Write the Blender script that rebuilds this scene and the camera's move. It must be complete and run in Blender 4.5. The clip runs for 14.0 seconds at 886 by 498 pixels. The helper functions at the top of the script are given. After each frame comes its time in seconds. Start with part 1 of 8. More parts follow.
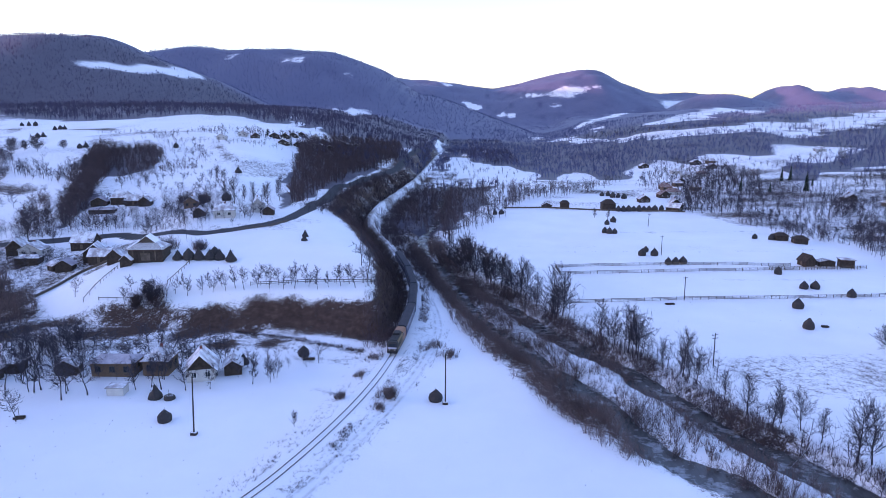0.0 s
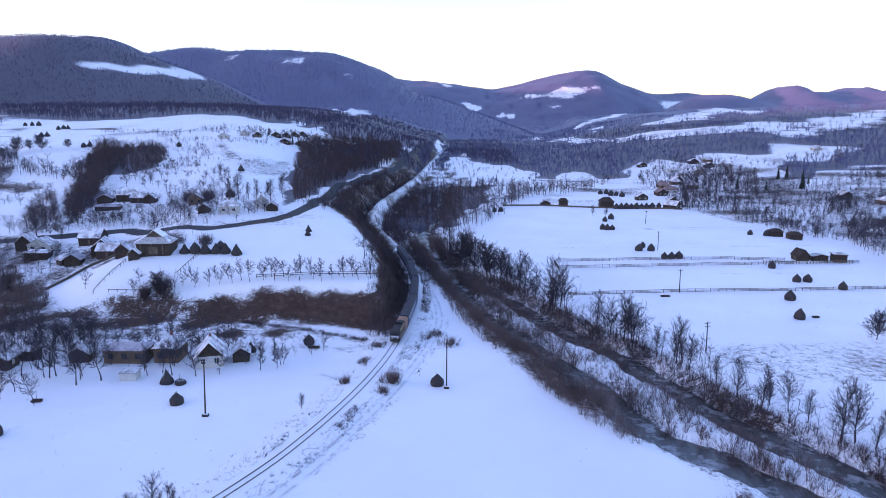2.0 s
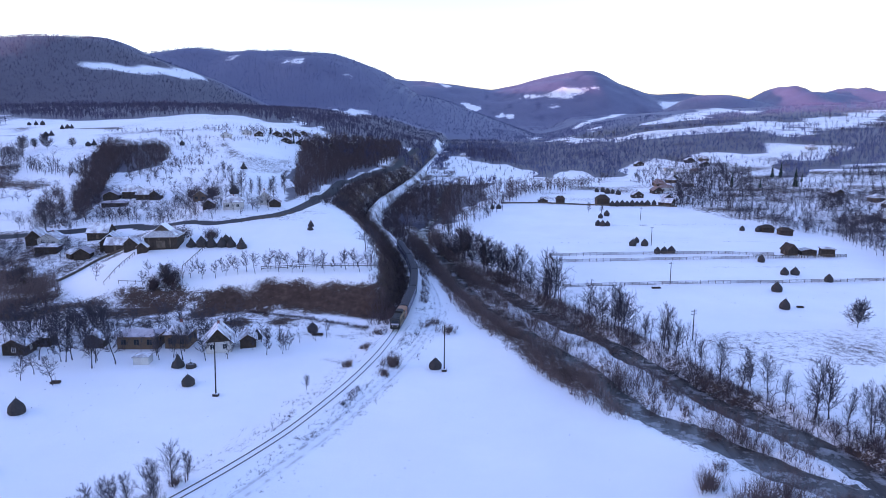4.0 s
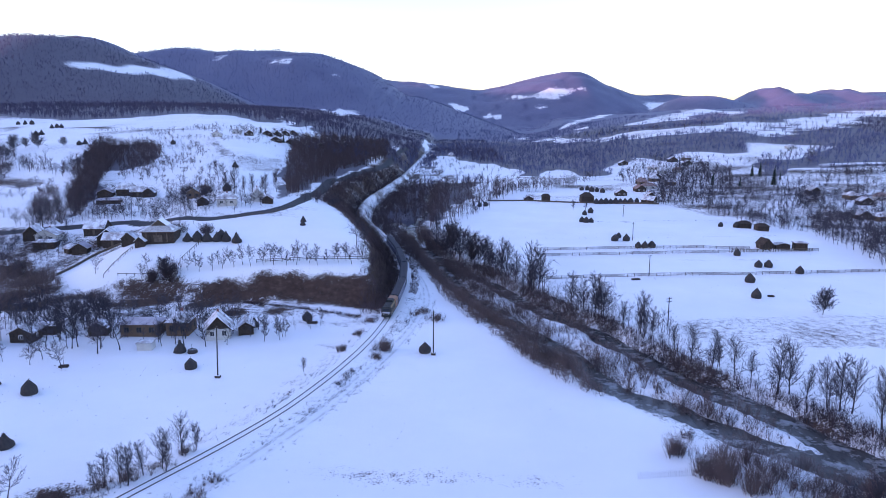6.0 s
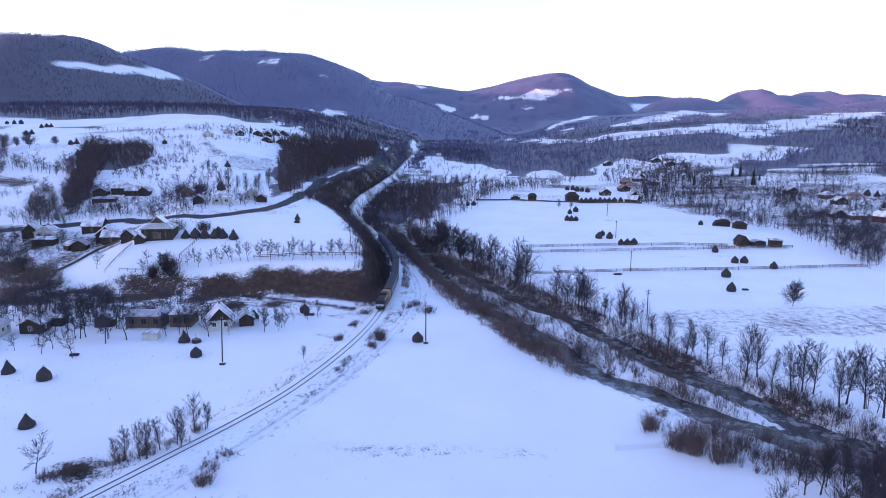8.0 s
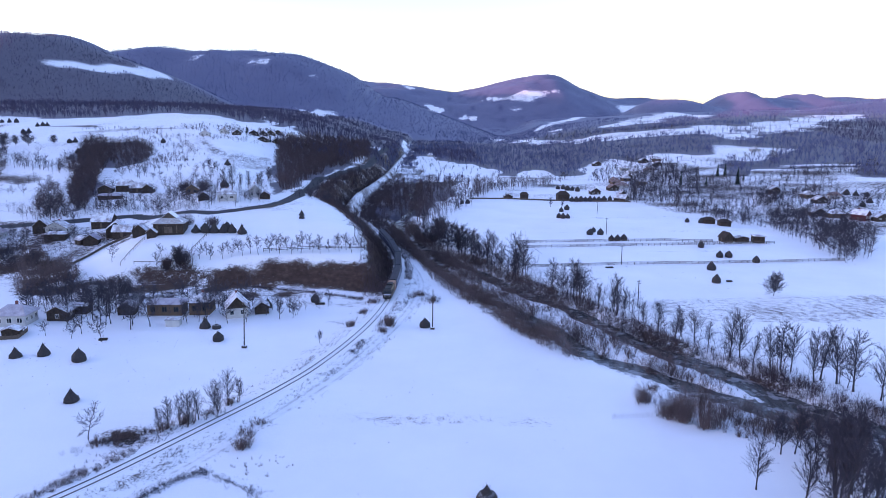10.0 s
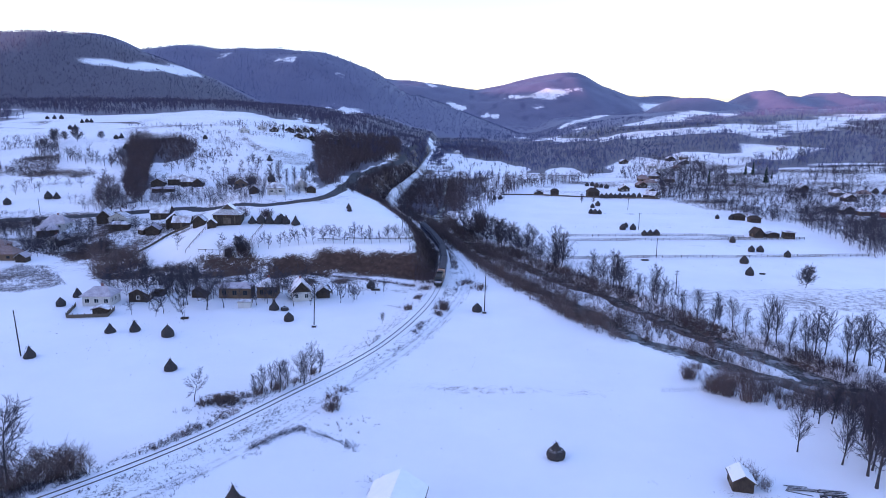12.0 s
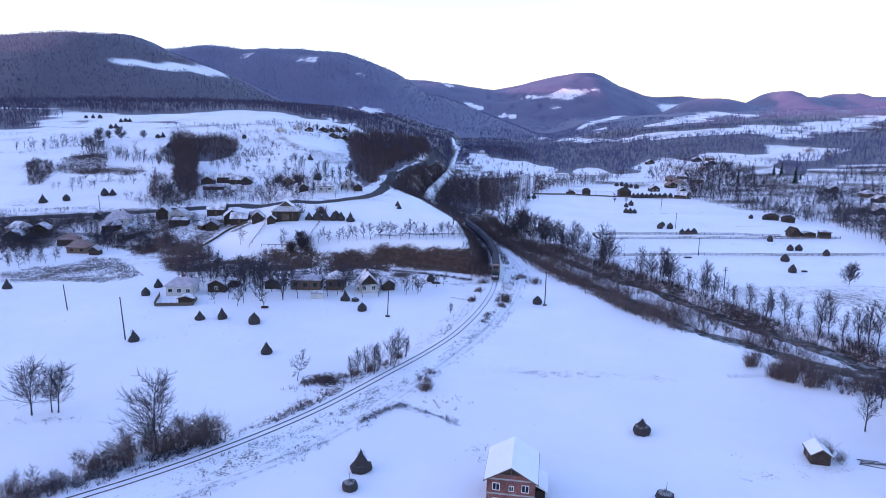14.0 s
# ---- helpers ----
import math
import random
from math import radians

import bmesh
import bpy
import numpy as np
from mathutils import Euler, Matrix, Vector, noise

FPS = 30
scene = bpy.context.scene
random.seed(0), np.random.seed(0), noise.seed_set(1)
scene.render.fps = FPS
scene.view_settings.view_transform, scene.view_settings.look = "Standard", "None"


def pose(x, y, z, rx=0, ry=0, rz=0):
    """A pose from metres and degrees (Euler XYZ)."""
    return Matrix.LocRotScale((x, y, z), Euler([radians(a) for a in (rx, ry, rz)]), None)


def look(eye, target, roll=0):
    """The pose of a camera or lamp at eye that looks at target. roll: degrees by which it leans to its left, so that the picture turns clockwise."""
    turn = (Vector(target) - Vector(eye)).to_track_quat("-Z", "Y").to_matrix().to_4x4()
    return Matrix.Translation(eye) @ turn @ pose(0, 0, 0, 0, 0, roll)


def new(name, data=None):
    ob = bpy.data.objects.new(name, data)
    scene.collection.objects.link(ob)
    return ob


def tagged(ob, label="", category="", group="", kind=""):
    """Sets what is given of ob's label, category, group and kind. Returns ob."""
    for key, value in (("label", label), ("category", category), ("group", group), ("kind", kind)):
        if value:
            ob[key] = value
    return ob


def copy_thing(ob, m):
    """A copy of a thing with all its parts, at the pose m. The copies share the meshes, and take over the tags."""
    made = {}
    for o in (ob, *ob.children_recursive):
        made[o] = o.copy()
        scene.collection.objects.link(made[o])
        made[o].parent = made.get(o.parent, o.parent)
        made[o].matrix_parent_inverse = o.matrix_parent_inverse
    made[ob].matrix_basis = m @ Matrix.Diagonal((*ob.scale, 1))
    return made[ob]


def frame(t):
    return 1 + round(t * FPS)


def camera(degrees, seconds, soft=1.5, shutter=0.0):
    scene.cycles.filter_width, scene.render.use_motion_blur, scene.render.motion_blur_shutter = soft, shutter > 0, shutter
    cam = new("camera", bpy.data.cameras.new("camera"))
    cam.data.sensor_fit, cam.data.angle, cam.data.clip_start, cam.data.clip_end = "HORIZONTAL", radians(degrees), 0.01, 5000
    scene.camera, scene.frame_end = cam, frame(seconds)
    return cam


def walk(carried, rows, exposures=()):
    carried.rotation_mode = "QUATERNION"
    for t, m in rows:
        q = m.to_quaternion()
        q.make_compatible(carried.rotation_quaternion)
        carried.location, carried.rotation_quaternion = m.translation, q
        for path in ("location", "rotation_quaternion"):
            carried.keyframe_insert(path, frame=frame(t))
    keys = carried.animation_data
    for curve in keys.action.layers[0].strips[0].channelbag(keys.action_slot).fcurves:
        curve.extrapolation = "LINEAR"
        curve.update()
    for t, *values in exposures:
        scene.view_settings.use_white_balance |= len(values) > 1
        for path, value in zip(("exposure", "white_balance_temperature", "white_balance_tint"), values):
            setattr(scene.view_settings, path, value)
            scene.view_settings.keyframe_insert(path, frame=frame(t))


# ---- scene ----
cam = camera(68.0, 14.0, soft=0.85)
walk(cam, [
    (0, look((5.71, -2.64, 64.03), (1.38, 95.33, 44.45), 0.41)),
    (0.5, look((5.53, -3.85, 63.73), (1.25, 94.12, 44.15), 0.41)),
    (1, look((5.54, -5.21, 63.27), (1.24, 92.77, 43.74), 0.37)),
    (1.5, look((5.61, -6.85, 62.82), (1.25, 91.14, 43.35), 0.35)),
    (2, look((5.63, -8.70, 62.52), (1.35, 89.30, 43.09), 0.36)),
    (2.5, look((5.72, -10.66, 62.26), (1.44, 87.35, 42.86), 0.34)),
    (3, look((5.94, -12.76, 62.08), (1.65, 85.25, 42.67), 0.35)),
    (5.5, look((6.89, -24.39, 60.77), (3.66, 73.68, 41.50), 0.38)),
    (6, look((6.68, -27.14, 60.75), (4.28, 70.96, 41.48), 0.42)),
    (6.5, look((6.44, -29.82, 60.76), (4.82, 68.30, 41.53), 0.43)),
    (7, look((6.39, -32.28, 60.78), (4.90, 65.85, 41.55), 0.48)),
    (7.5, look((6.05, -34.88, 60.91), (4.99, 63.25, 41.68), 0.54)),
    (8, look((5.60, -37.41, 61.04), (5.17, 60.73, 41.86), 0.60)),
    (10.5, look((-1.84, -53.92, 60.65), (-0.25, 44.24, 41.60), 0.86)),
    (11, look((-4.21, -57.62, 60.61), (-3.62, 40.54, 41.52), 0.94)),
    (11.5, look((-7.18, -61.25, 60.63), (-7.51, 36.87, 41.33), 0.98)),
    (12, look((-10.50, -64.59, 60.61), (-11.85, 33.50, 41.18), 1.03)),
    (12.5, look((-14.15, -67.74, 60.68), (-16.35, 30.32, 41.21), 1.10)),
    (13, look((-18.20, -70.79, 60.74), (-20.52, 27.28, 41.31), 1.16)),
    (13.5, look((-22.64, -73.73, 60.70), (-25.28, 24.33, 41.27), 1.21)),
    (14, look((-27.05, -76.48, 60.88), (-30.34, 21.55, 41.39), 1.20)),
], [(0, 2.51, 6350, 43), (14, 2.51, 6350, 43)])

# ---- light: a clear winter dusk, the sun still on the far summits only ----
SUN_UP, SUN_FROM = radians(5.0), radians(262)
world = bpy.data.worlds.new("dusk_sky")
scene.world = world
world.use_nodes = True
wn = world.node_tree
sky = wn.nodes.new("ShaderNodeTexSky")
sky.sky_type, sky.sun_disc = "NISHITA", False
sky.sun_elevation, sky.sun_rotation = SUN_UP, SUN_FROM
sky.altitude, sky.air_density, sky.dust_density, sky.ozone_density = 500, 1.0, 1.3, 2.2
back = wn.nodes["Background"]
back.inputs["Strength"].default_value = 0.15
wn.links.new(sky.outputs["Color"], back.inputs["Color"])

sun_data = bpy.data.lights.new("sun", "SUN")
sun_data.energy, sun_data.angle, sun_data.color = 1.25, radians(0.6), (1.0, 0.53, 0.56)
sun = new("sun", sun_data)
toward = Vector((math.sin(SUN_FROM) * math.cos(SUN_UP), math.cos(SUN_FROM) * math.cos(SUN_UP), math.sin(SUN_UP)))
sun.matrix_world = look(toward * 100, (0, 0, 0))

# ---- materials ----
class Nodes:
    """A short way of writing node materials."""

    def __init__(self, name):
        self.mat = bpy.data.materials.new(name)
        self.mat.use_nodes = True
        self.tree = self.mat.node_tree
        self.bsdf = self.tree.nodes["Principled BSDF"]

    def link(self, a, b):
        self.tree.links.new(a, b)

    def node(self, kind, **values):
        n = self.tree.nodes.new(kind)
        for key, value in values.items():
            n.inputs[key.replace("_", " ")].default_value = value
        return n

    def coords(self, which="Object"):
        return self.node("ShaderNodeTexCoord").outputs[which]

    def place(self):
        return self.node("ShaderNodeNewGeometry").outputs["Position"]

    def noise(self, scale, detail=4.0, rough=0.6, at=None, stretch=None):
        n = self.node("ShaderNodeTexNoise", Scale=scale, Detail=detail, Roughness=rough)
        at = at or self.coords()
        if stretch:
            m = self.node("ShaderNodeMapping")
            m.inputs["Scale"].default_value = stretch
            self.link(at, m.inputs["Vector"])
            at = m.outputs["Vector"]
        self.link(at, n.inputs["Vector"])
        return n.outputs["Fac"]

    def ramp(self, fac, *stops):
        n = self.node("ShaderNodeValToRGB")
        els = n.color_ramp.elements
        while len(els) < len(stops):
            els.new(0.5)
        for e, (p, c) in zip(els, stops):
            e.position = p
            e.color = (c, c, c, 1) if isinstance(c, (int, float)) else (*c, 1)
        self.link(fac, n.inputs["Fac"])
        return n.outputs["Color"]

    def mix(self, fac, a, b):
        n = self.tree.nodes.new("ShaderNodeMix")
        n.data_type = "RGBA"
        for sock, v in ((n.inputs[0], fac), (n.inputs[6], a), (n.inputs[7], b)):
            if isinstance(v, (int, float)):
                sock.default_value = v
            elif isinstance(v, tuple):
                sock.default_value = (*v, 1)
            else:
                self.link(v, sock)
        return n.outputs[2]

    def math(self, op, a, b=0.0, clamp=False):
        n = self.tree.nodes.new("ShaderNodeMath")
        n.operation, n.use_clamp = op, clamp
        for sock, v in zip(n.inputs, (a, b)):
            if isinstance(v, (int, float)):
                sock.default_value = v
            else:
                self.link(v, sock)
        return n.outputs[0]

    def attr(self, name):
        n = self.node("ShaderNodeAttribute")
        n.attribute_name = name
        return n.outputs["Fac"]

    def random(self):
        return self.node("ShaderNodeObjectInfo").outputs["Random"]

    def up(self):
        n = self.node("ShaderNodeSeparateXYZ")
        self.link(self.node("ShaderNodeNewGeometry").outputs["Normal"], n.inputs[0])
        return n.outputs["Z"]

    def bump(self, height, strength=0.4, distance=0.05):
        n = self.node("ShaderNodeBump", Strength=strength, Distance=distance)
        self.link(height, n.inputs["Height"])
        self.link(n.outputs["Normal"], self.bsdf.inputs["Normal"])

    def done(self, color, rough=0.8, metal=0.0, spec=0.3):
        for sock, v in ((self.bsdf.inputs["Base Color"], color), (self.bsdf.inputs["Roughness"], rough),
                        (self.bsdf.inputs["Metallic"], metal), (self.bsdf.inputs["Specular IOR Level"], spec)):
            if isinstance(v, tuple):
                sock.default_value = (*v, 1)
            elif isinstance(v, (int, float)):
                sock.default_value = v
            else:
                self.link(v, sock)
        return self.mat


def mottled(name, dark, light, size=1.0, rough=0.8, spec=0.25, grain=12.0, bump=0.3, distance=0.03, metal=0.0, stretch=None):
    """A surface that varies at two scales between two colours."""
    m = Nodes(name)
    big, fine = m.noise(size, 3, 0.55), m.noise(size * grain, 5, 0.7, stretch=stretch)
    both = m.math("ADD", m.math("MULTIPLY", big, 0.55), m.math("MULTIPLY", fine, 0.45))
    m.bump(fine, bump, distance)
    return m.done(m.ramp(both, (0.3, dark), (0.7, light)), rough, metal, spec)


def snowy(name, dark, light, size=1.0, steep=0.55, amount=0.5, rough=0.85, grain=10.0):
    """The same with snow lying on whatever faces up."""
    m = Nodes(name)
    big, fine = m.noise(size, 3, 0.55), m.noise(size * grain, 5, 0.7)
    both = m.math("ADD", m.math("MULTIPLY", big, 0.5), m.math("MULTIPLY", fine, 0.5))
    own = m.ramp(both, (0.3, dark), (0.7, light))
    lying = m.math("MULTIPLY", m.ramp(m.up(), (steep, 0.0), (min(steep + 0.25, 1.0), 1.0)), m.ramp(fine, (amount - 0.12, 0.0), (amount + 0.1, 1.0)))
    m.bump(fine, 0.4, 0.04)
    return m.done(m.mix(lying, own, (0.82, 0.84, 0.86)), rough, 0, 0.2)


def ground_material():
    m = Nodes("snow_ground")
    at = m.place()
    fine, mid, wide = m.noise(2.3, 6, 0.72, at), m.noise(0.42, 5, 0.65, at), m.noise(0.03, 4, 0.6, at)
    snow = m.ramp(wide, (0.3, (0.78, 0.79, 0.82)), (0.7, (0.86, 0.86, 0.87)))
    # blades and clods that stick out of the snow, more of them where the cover is thin
    speck = m.math("ADD", m.math("MULTIPLY", fine, 0.6), m.math("MULTIPLY", mid, 0.4))
    thin = m.attr("bare")
    edge = m.math("SUBTRACT", m.math("ADD", thin, m.math("MULTIPLY", speck, 1.5)), 1.23)
    show = m.math("MULTIPLY", edge, 6.0, clamp=True)
    grass = m.ramp(mid, (0.3, (0.037, 0.021, 0.016)), (0.55, (0.067, 0.039, 0.030)), (0.75, (0.102, 0.066, 0.052)))
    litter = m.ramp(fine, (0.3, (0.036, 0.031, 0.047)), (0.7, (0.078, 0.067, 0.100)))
    # wood floor of the far hills, blued and paled to carry the haze
    hazed_litter = m.ramp(fine, (0.3, (0.046, 0.050, 0.100)), (0.7, (0.100, 0.107, 0.205)))
    litter = m.mix(m.attr("hill"), litter, hazed_litter)
    wood = m.attr("wood")
    ragged = m.math("MULTIPLY", m.attr("hill"), m.math("SUBTRACT", m.math("MULTIPLY", m.noise(0.045, 6, 0.7, at), 1.2), 0.60))
    under = m.math("MULTIPLY", m.math("SUBTRACT", m.math("ADD", m.math("ADD", wood, m.math("MULTIPLY", mid, 0.7)), ragged), 0.75), 4.0, clamp=True)
    color = m.mix(show, snow, grass)
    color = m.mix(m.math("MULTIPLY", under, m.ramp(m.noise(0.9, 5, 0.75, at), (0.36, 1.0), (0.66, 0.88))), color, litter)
    tar = m.attr("road")
    lane = m.math("MULTIPLY", m.math("SUBTRACT", m.math("ADD", tar, m.math("MULTIPLY", fine, 0.35)), 0.65), 5.0, clamp=True)
    color = m.mix(lane, color, m.ramp(fine, (0.3, (0.035, 0.036, 0.04)), (0.7, (0.07, 0.07, 0.075))))
    relief = m.math("ADD", m.math("MULTIPLY", fine, 0.25), m.math("MULTIPLY", m.noise(0.11, 5, 0.6, at), 1.0))
    m.bump(relief, 0.35, 0.5)
    return m.done(color, m.mix(m.math("MAXIMUM", show, lane), (0.55, 0.55, 0.55), (0.95, 0.95, 0.95)), 0, 0.25)


GROUND = ground_material()
BARK = snowy("bark", (0.034, 0.028, 0.030), (0.092, 0.078, 0.082), 1.5, 0.55, 0.55)
TWIG = mottled("twigs", (0.046, 0.040, 0.050), (0.105, 0.091, 0.110), 0.6, 0.9, 0.1)
REED = mottled("dry_grey_reeds", (0.15, 0.14, 0.15), (0.30, 0.28, 0.29), 0.4, 0.9, 0.1)
# two far-wood colours, bluer and paler than near twigs: haze put into the colour
FARWOOD = mottled("slightly_hazed_bare_wood", (0.068, 0.062, 0.100), (0.135, 0.124, 0.190), 0.05, 0.95, 0.05)
HAZEWOOD = mottled("hazed_bare_wood", (0.090, 0.098, 0.180), (0.175, 0.188, 0.315), 0.05, 0.95, 0.05)
BRUSH = mottled("brown_brush", (0.072, 0.053, 0.058), (0.150, 0.112, 0.120), 0.3, 0.95, 0.05)
WILLOW = mottled("willow_stems", (0.110, 0.080, 0.080), (0.210, 0.155, 0.150), 0.3, 0.95, 0.05)
HAY = snowy("weathered_hay", (0.029, 0.025, 0.026), (0.072, 0.062, 0.060), 2.0, 0.72, 0.56)
STEEL = mottled("worn_rail_steel", (0.06, 0.045, 0.04), (0.16, 0.13, 0.12), 1.0, 0.45, 0.5, metal=0.6)
TIMBER = mottled("weathered_timber", (0.06, 0.045, 0.036), (0.17, 0.13, 0.10), 1.2, 0.85, 0.2, stretch=(1, 1, 0.15))
SNOW = mottled("lying_snow", (0.80, 0.81, 0.83), (0.87, 0.87, 0.88), 0.8, 0.6, 0.25)
CONCRETE = mottled("concrete", (0.22, 0.22, 0.21), (0.38, 0.37, 0.35), 1.0, 0.85, 0.2)


def roof_snow():
    m = Nodes("patchy_roof_snow")
    thin = m.ramp(m.noise(0.32, 4, 0.6), (0.38, 0.0), (0.56, 1.0))
    m.bump(m.noise(3.0, 4, 0.6), 0.3, 0.05)
    return m.done(m.mix(thin, (0.36, 0.32, 0.33), (0.78, 0.79, 0.82)), 0.7, 0, 0.2)


ROOFSNOW = roof_snow()
FROSTED = mottled("thinly_snowed_tiles", (0.26, 0.22, 0.25), (0.58, 0.54, 0.58), 0.5, 0.8, 0.2, grain=9.0)


def water_material():
    m = Nodes("river_water")
    at = m.place()
    m.bump(m.noise(1.6, 4, 0.6, at, (1.0, 0.45, 1)), 0.5, 0.12)
    ice = m.ramp(m.noise(0.22, 5, 0.7, at), (0.52, 0.0), (0.66, 1.0))
    shoal = m.ramp(m.noise(0.5, 4, 0.7, at, (1.0, 0.3, 1)), (0.35, (0.045, 0.040, 0.038)), (0.7, (0.105, 0.100, 0.098)))
    color = m.mix(ice, shoal, (0.36, 0.37, 0.39))
    return m.done(color, m.mix(ice, (0.26, 0.26, 0.26), (0.5, 0.5, 0.5)), 0, 0.4)


WATER = water_material()
# ---- lie of the land ----
def ramp(v, a, b):
    """0 at a, 1 at b, smooth between."""
    u = np.clip((v - a) / (b - a), 0, 1)
    return u * u * (3 - 2 * u)


def lattice(ix, iy, seed):
    n = (ix.astype(np.int64) * 374761393 + iy.astype(np.int64) * 668265263 + seed * 1442695041) & 0x7FFFFFFF
    n = ((n ^ (n >> 13)) * 1274126177) & 0x7FFFFFFF
    return ((n ^ (n >> 16)) & 0xFFFF) / 65535.0


def ripple(x, y, size, seed=0):
    """Value noise between -1 and 1 with bumps of the given size in metres."""
    x, y = np.asarray(x, float) / size, np.asarray(y, float) / size
    ix, iy = np.floor(x), np.floor(y)
    u, v = x - ix, y - iy
    u, v = u * u * (3 - 2 * u), v * v * (3 - 2 * v)
    a, b = lattice(ix, iy, seed), lattice(ix + 1, iy, seed)
    c, d = lattice(ix, iy + 1, seed), lattice(ix + 1, iy + 1, seed)
    return 2 * ((a * (1 - u) + b * u) * (1 - v) + (c * (1 - u) + d * u) * v) - 1


RAIL_Y = [-60, -20, 16, 42, 56, 80, 91, 114, 143, 167, 196, 222, 237, 252, 270, 306, 340, 365, 395, 420, 453, 490, 598, 1040, 1500]
RAIL_X = [-210, -137, -85.4, -61.9, -53.2, -40.2, -33.4, -25, -17.8, -14.8, -13.4, -14, -16.1, -19, -24, -35, -47, -53, -55.5, -56, -54, -51, -45.5, -42, -42]
FALL_Y, FALL_Z = [-3000, 225, 252, 270, 308, 345, 384, 453, 598, 1037, 1500, 5000], [0.5, 0.5, 1.5, 2.6, 4.5, 6.0, 7.0, 8.2, 10.0, 14.0, 18, 18]
NEAR_Y = [-200, 0, 40, 60, 70, 77, 81.5, 86, 89.3, 92, 97, 101, 105, 110, 113.6, 117.5, 127, 137, 147, 171, 196, 226, 273, 307, 342, 387, 430, 479, 565, 700]
NEAR_X = [420, 240, 150, 112, 97, 86.6, 80.5, 75.7, 72, 67.8, 63, 59.8, 56.5, 53.1, 49.7, 44.8, 41, 38, 35, 24, 13, 4, -7.5, -16, -21, -19, -13, -18, -16, 0]
FAR_Y = [-200, 0, 40, 60, 70, 77, 83, 87, 91.4, 96, 102.7, 110, 116, 121, 127, 136, 146, 160, 168, 188, 216, 242, 273, 300]
FAR_X = [440, 252, 162, 122, 106, 97, 91.5, 87, 83.6, 80.6, 78, 74.3, 70.8, 67.5, 62.8, 58.5, 54.8, 50.3, 46.5, 34.4, 22.7, 11.5, -4, -14]


def rail_x(y):
    """The line's centre, with the corners of its plan rounded off."""
    y = np.asarray(y, float)
    return sum(np.interp(y + o, RAIL_Y, RAIL_X) for o in (-12, -8, -4, 0, 4, 8, 12)) / 7


def rail_z(y):
    return sum(np.interp(np.asarray(y, float) + o, FALL_Y, FALL_Z) for o in (-20, 0, 20)) / 3 + 0.3


def lane_x(y):
    """The farm lane runs beside the line."""
    return rail_x(y) + np.interp(y, [16, 30, 60, 90, 120, 158, 188, 215, 232], [13, 13.3, 10, 8, 7.3, 8.8, 10.2, 7, 4.5])


def valley(y):
    return np.interp(y, [-3000, 380, 640, 1037, 1500, 5000], [0, 0, 6.5, 13, 18, 30])


def foot_y(x):
    return np.interp(x, [-900, -500, -300, -190, -116, -60, -15, 60], [480, 330, 250, 214, 190, 186, 184, 184])


def hump(u, front, back):
    """A hill's section: 1 on its crest, 0 at its feet."""
    u = np.where(u < 0, -u / front, u / back)
    u = np.clip(u, 0, 1)
    return 0.5 + 0.5 * np.cos(np.pi * u)


def hill(x, y, xs, zs, crest, front, back):
    top = np.interp(x, xs, zs)
    top = (top + np.interp(x - 30, xs, zs) + np.interp(x + 30, xs, zs)) / 3
    return top * hump(y - crest, front, back)


